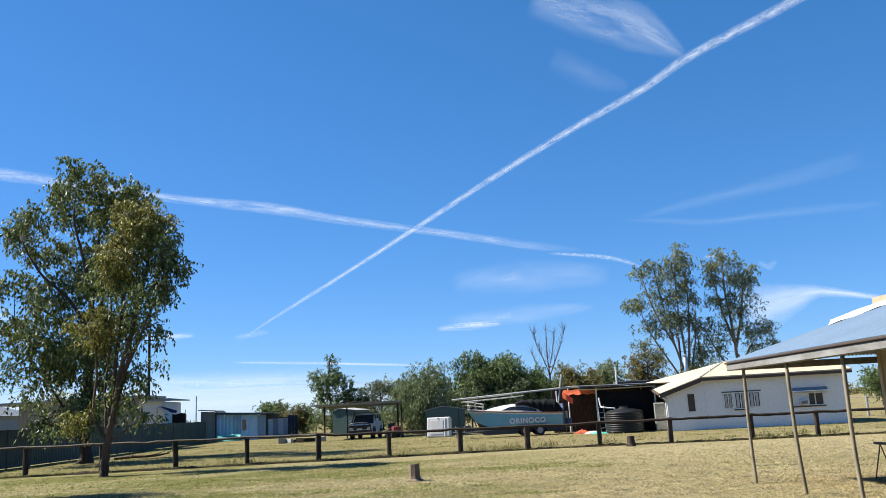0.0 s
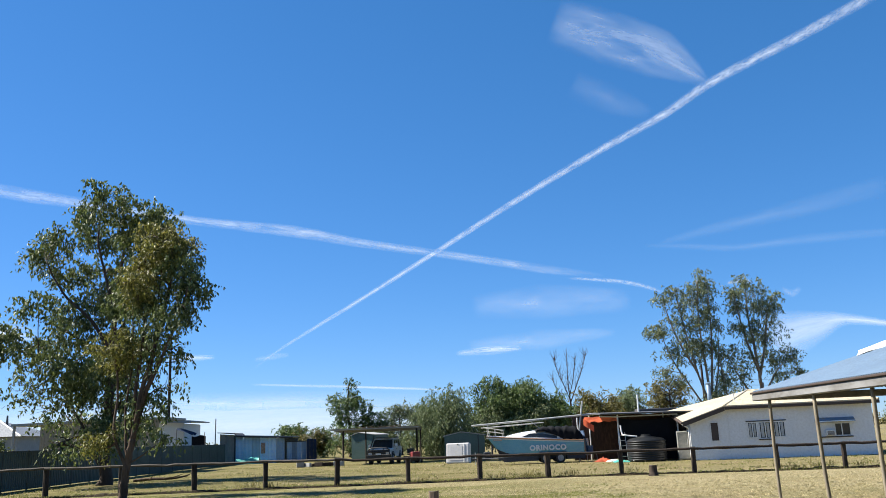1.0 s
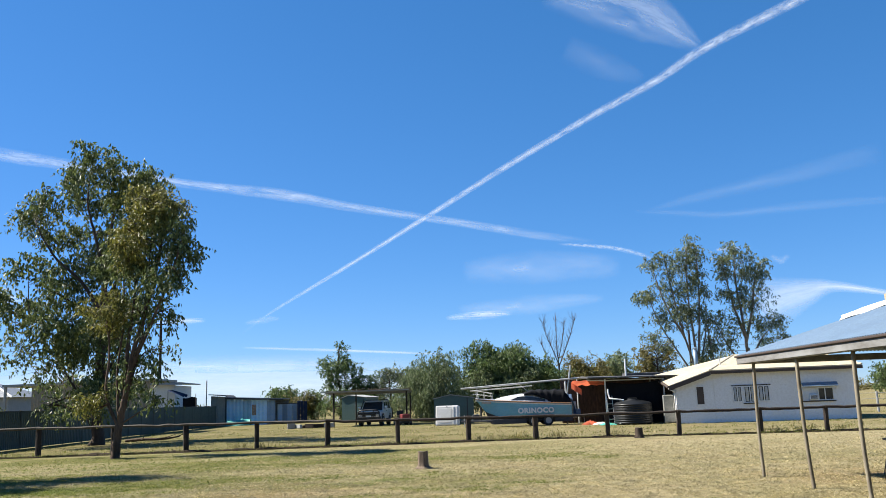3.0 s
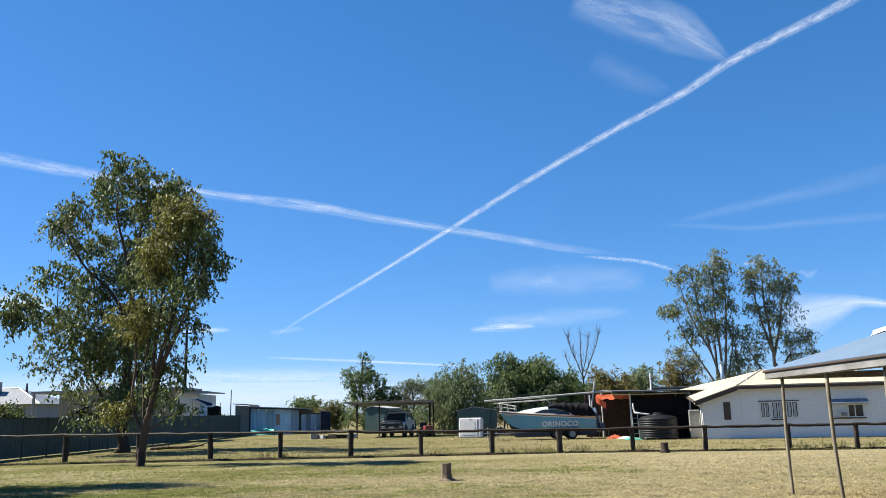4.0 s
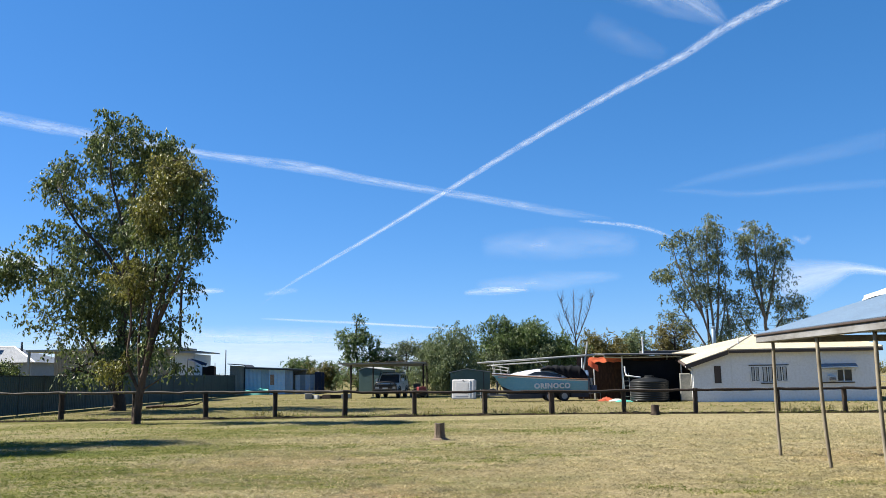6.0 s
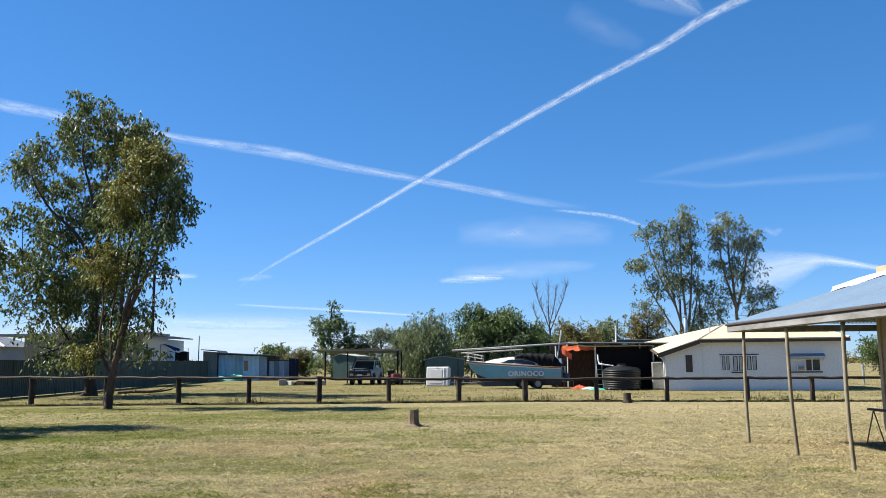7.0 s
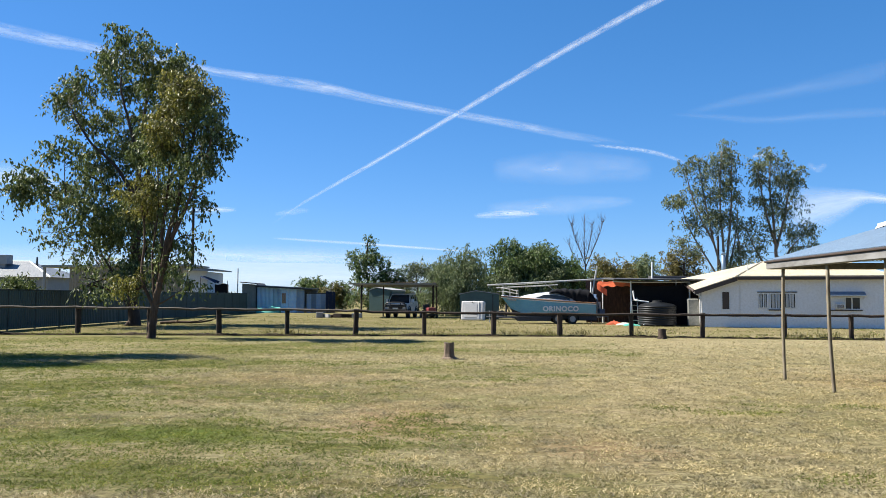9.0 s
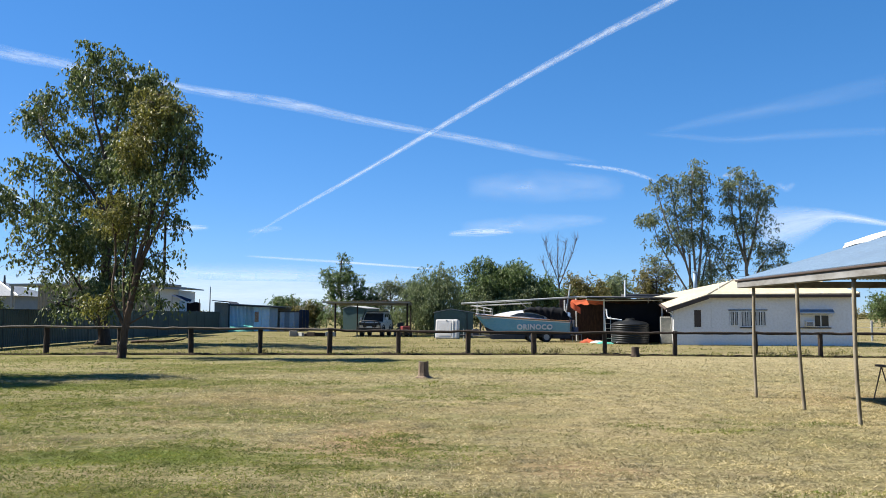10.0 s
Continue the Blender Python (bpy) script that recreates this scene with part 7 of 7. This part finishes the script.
# gums standing west of the lawn, whose shade falls across it
tree("gum_tree", (-18.9, 22.7, 0), "gum tree at the western edge of the lawn", [(0.3, 0.15, [(0, 0, -0.1), (0.1, 0, 3.0), (0.3, 0, 6.0)]), (0.14, 0.04, [(0.2, 0, 5.0), (0.8, 0.4, 8.0), (1.0, 0.6, 12.0)]), (0.12, 0.04, [(0.1, 0, 4.0), (-1.0, -0.8, 6.0), (-1.6, -1.2, 8.0)])],
     [("crown", GUM_LEAF, ring(0.0, 0.2, 6.6, (2.0, 1.5, 2.6), 24, 23, 0.8, 1.0) + ring(0.2, -1.5, 9.4, (1.0, 0.5, 1.6), 14, 26, 0.6, 1.0) + ring(0.4, 1.5, 11.2, (0.9, 0.5, 2.2), 12, 27, 0.6, 0.8) + ring(0.2, 0.6, 9.2, (1.0, 0.9, 1.5), 12, 28, 0.6, 0.9), 900, 0.22, 0.08, 1.0, 0.6)], BARK, 72, twigs=4)


def palm():
    rng = np.random.default_rng(14)
    ob = thing("palm", pose(-27.6, 64, 0), "small fan palm rising behind the beige shed", "palm")
    part("trunk", Geo().tube([(0, 0, -0.1), (0.05, 0, 2.0), (0, 0, 3.9)], [0.18, 0.15, 0.13], 9), BARK, ob)
    for i in range(22):
        a, e = rng.uniform(0, 6.283), rng.uniform(-0.5, 1.2)
        d = Vector((math.cos(a) * math.cos(e), math.sin(a) * math.cos(e), math.sin(e)))
        s = d.cross(Vector((0, 0, 1))).normalized()
        p = Vector((0, 0, 3.9))
        g = Geo()
        for k in range(-4, 5):
            t = (d + s * k * 0.16).normalized()
            q = p + d * 0.45
            end = q + t * rng.uniform(0.5, 0.75) - Vector((0, 0, 0.12))
            g.add([q - s * 0.012, q + s * 0.012, q.lerp(end, 0.5) + s * 0.03, end, q.lerp(end, 0.5) - s * 0.03], [(0, 1, 2, 3, 4)])
        g.tube([p, p + d * 0.47], 0.015, 4)
        part("frond", g, PEPPER_LEAF, ob)


palm()


def far_woods():
    rng = np.random.default_rng(99)
    clumps = []
    for az in np.arange(-38, 39, 0.8):
        far = rng.uniform(260, 330)
        x = far * math.tan(radians(az))
        h = rng.uniform(1.6, 3.0) if az < 22 else rng.uniform(2.5, 4.5)
        for _ in range(4):
            clumps.append((x + rng.normal(0, 2.2), far, h * rng.uniform(0.3, 0.8), 2.6, 2.0, h * 0.4, 0.7))
    v = foliage(rng, clumps, 60, 0.8, 0.4, 0.5, 1.0)
    tagged(sheet("far_woods", v, quads_for(v), OLIVE_LEAF), "distant low bushland along the horizon", "woodland", kind="stuff")


far_woods()


def wires_and_gate():
    wi = thing("power_lines", pose(0, 0, 0), "two thin overhead power lines beyond the cottage", "power line")
    for z in (5.9, 6.5):
        line = [(26 + 4 * i, 88, z - 0.9 * math.sin(math.pi * i / 12) + 0.04 * i) for i in range(13)]
        part("wire", Geo().tube(line, 0.018, 5), BLACK_PLASTIC, wi)
    for px, h in ((26, 8.0), (74, 8.0)):
        part("pole", Geo().tube([(px, 88, -0.2), (px, 88, h)], [0.15, 0.11], 8), DARK_TIMBER, wi)
    fe = thing("wire_fence", pose(0, 0, 0), "wire fence with grey timber posts beyond the cottage", "fence")
    for i in range(9):
        part("post", Geo().tube([(23.6 + i * 3.1, 52 + i * 0.3, -0.1), (23.6 + i * 3.1, 52 + i * 0.3, 1.25)], 0.07, 7), GREY_TIMBER, fe)
    for z in (0.4, 0.8, 1.15):
        part("wire", Geo().tube([(23.6, 52, z), (48.4, 54.4, z)], 0.012, 4), ALUMINIUM, fe)


wires_and_gate()

# ---- lawn blades ----


def lawn_blades():
    rng = np.random.default_rng(123)
    k = 640000
    y = 6.2 + (33.0 - 6.2) * rng.uniform(0, 1, k) ** 1.35
    x = rng.uniform(-1, 1, k) * (0.60 * y + 0.6)
    patch = np.array([noise.noise((float(a) * 0.16, float(b) * 0.34, 7.0)) + 0.45 * noise.noise((float(a) * 0.8, float(b) * 1.5, 2.0)) for a, b in zip(x, y)])
    for cx, cy, rx, ry in ((-3.4, 9.6, 1.6, 0.6), (-9.3, 19.0, 2.2, 0.9), (-1.4, 18.6, 0.8, 0.4), (-6.0, 12.0, 1.6, 0.4), (-3.0, 7.6, 0.9, 0.4)):
        patch += 0.55 * np.exp(-((x - cx) / rx) ** 2 - ((y - cy) / ry) ** 2)
    tuft = np.array([noise.noise((float(a) * 2.6, float(b) * 4.6, 4.0)) + 0.5 * noise.noise((float(a) * 9.0, float(b) * 12.0, 1.0)) for a, b in zip(x, y)])
    keep = (tuft + np.clip(patch - 0.3, 0, 0.3) > rng.uniform(-0.40, 0.22, k)) & (rng.uniform(0, 1, k) < np.clip((33.5 - y) / 16, 0, 1))
    x, y, patch = x[keep], y[keep], patch[keep]
    green = patch + 0.05 * (-x) > rng.normal(0.2, 0.09, len(x))
    for nm, sel, mat, lab in (("dry_grass", ~green, STRAW, "dry straw-coloured grass blades of the lawn"), ("green_grass", green, GREEN_BLADE, "greener grass blades in patches of the lawn")):
        c = np.stack([x[sel], y[sel], np.full(sel.sum(), -0.015)], 1)
        grow = 1 + np.clip(c[:, 1] - 9, 0, 30) / 34
        v = leaves(rng, c, 0.07, 0.0115, -0.45, 0.8).reshape(-1, 4, 3)
        mid = v[:, :1]
        v = mid + (v - mid) * grow[:, None, None]
        v[:, :, 2] = np.maximum(-0.015 + (v[:, :, 2] + 0.015) * 0.5, -0.02)
        v = v.reshape(-1, 3)
        tagged(sheet(nm, v, quads_for(v), mat), lab, "grass", kind="stuff")


lawn_blades()


def paddock_tufts():
    """Taller uneven grass past the fence."""
    rng = np.random.default_rng(321)
    k = 120000
    y = 34.6 + 34 * rng.uniform(0, 1, k) ** 1.2
    x = rng.uniform(-1, 1, k) * 0.62 * y
    tuft = np.array([noise.noise((float(a) * 0.7, float(b) * 0.5, 14.0)) + 0.6 * noise.noise((float(a) * 2.4, float(b) * 2.4, 11.0)) for a, b in zip(x, y)])
    keep = (tuft > rng.uniform(-0.05, 0.4, k)) & (x > -20.6)
    c = np.stack([x[keep], y[keep], np.full(keep.sum(), -0.015)], 1)
    half = rng.uniform(0, 1, len(c)) < 0.5
    for nm, sel, mat in (("paddock_grass", half, STRAW), ("paddock_grass", ~half, GREEN_BLADE)):
        v = leaves(rng, c[sel], 0.09, 0.03, -0.3, 0.7)
        v[:, 2] = np.maximum(v[:, 2], -0.02)
        tagged(sheet(nm, v, quads_for(v), mat), "uneven mown grass of the paddock past the fence", "grass", kind="stuff")


paddock_tufts()
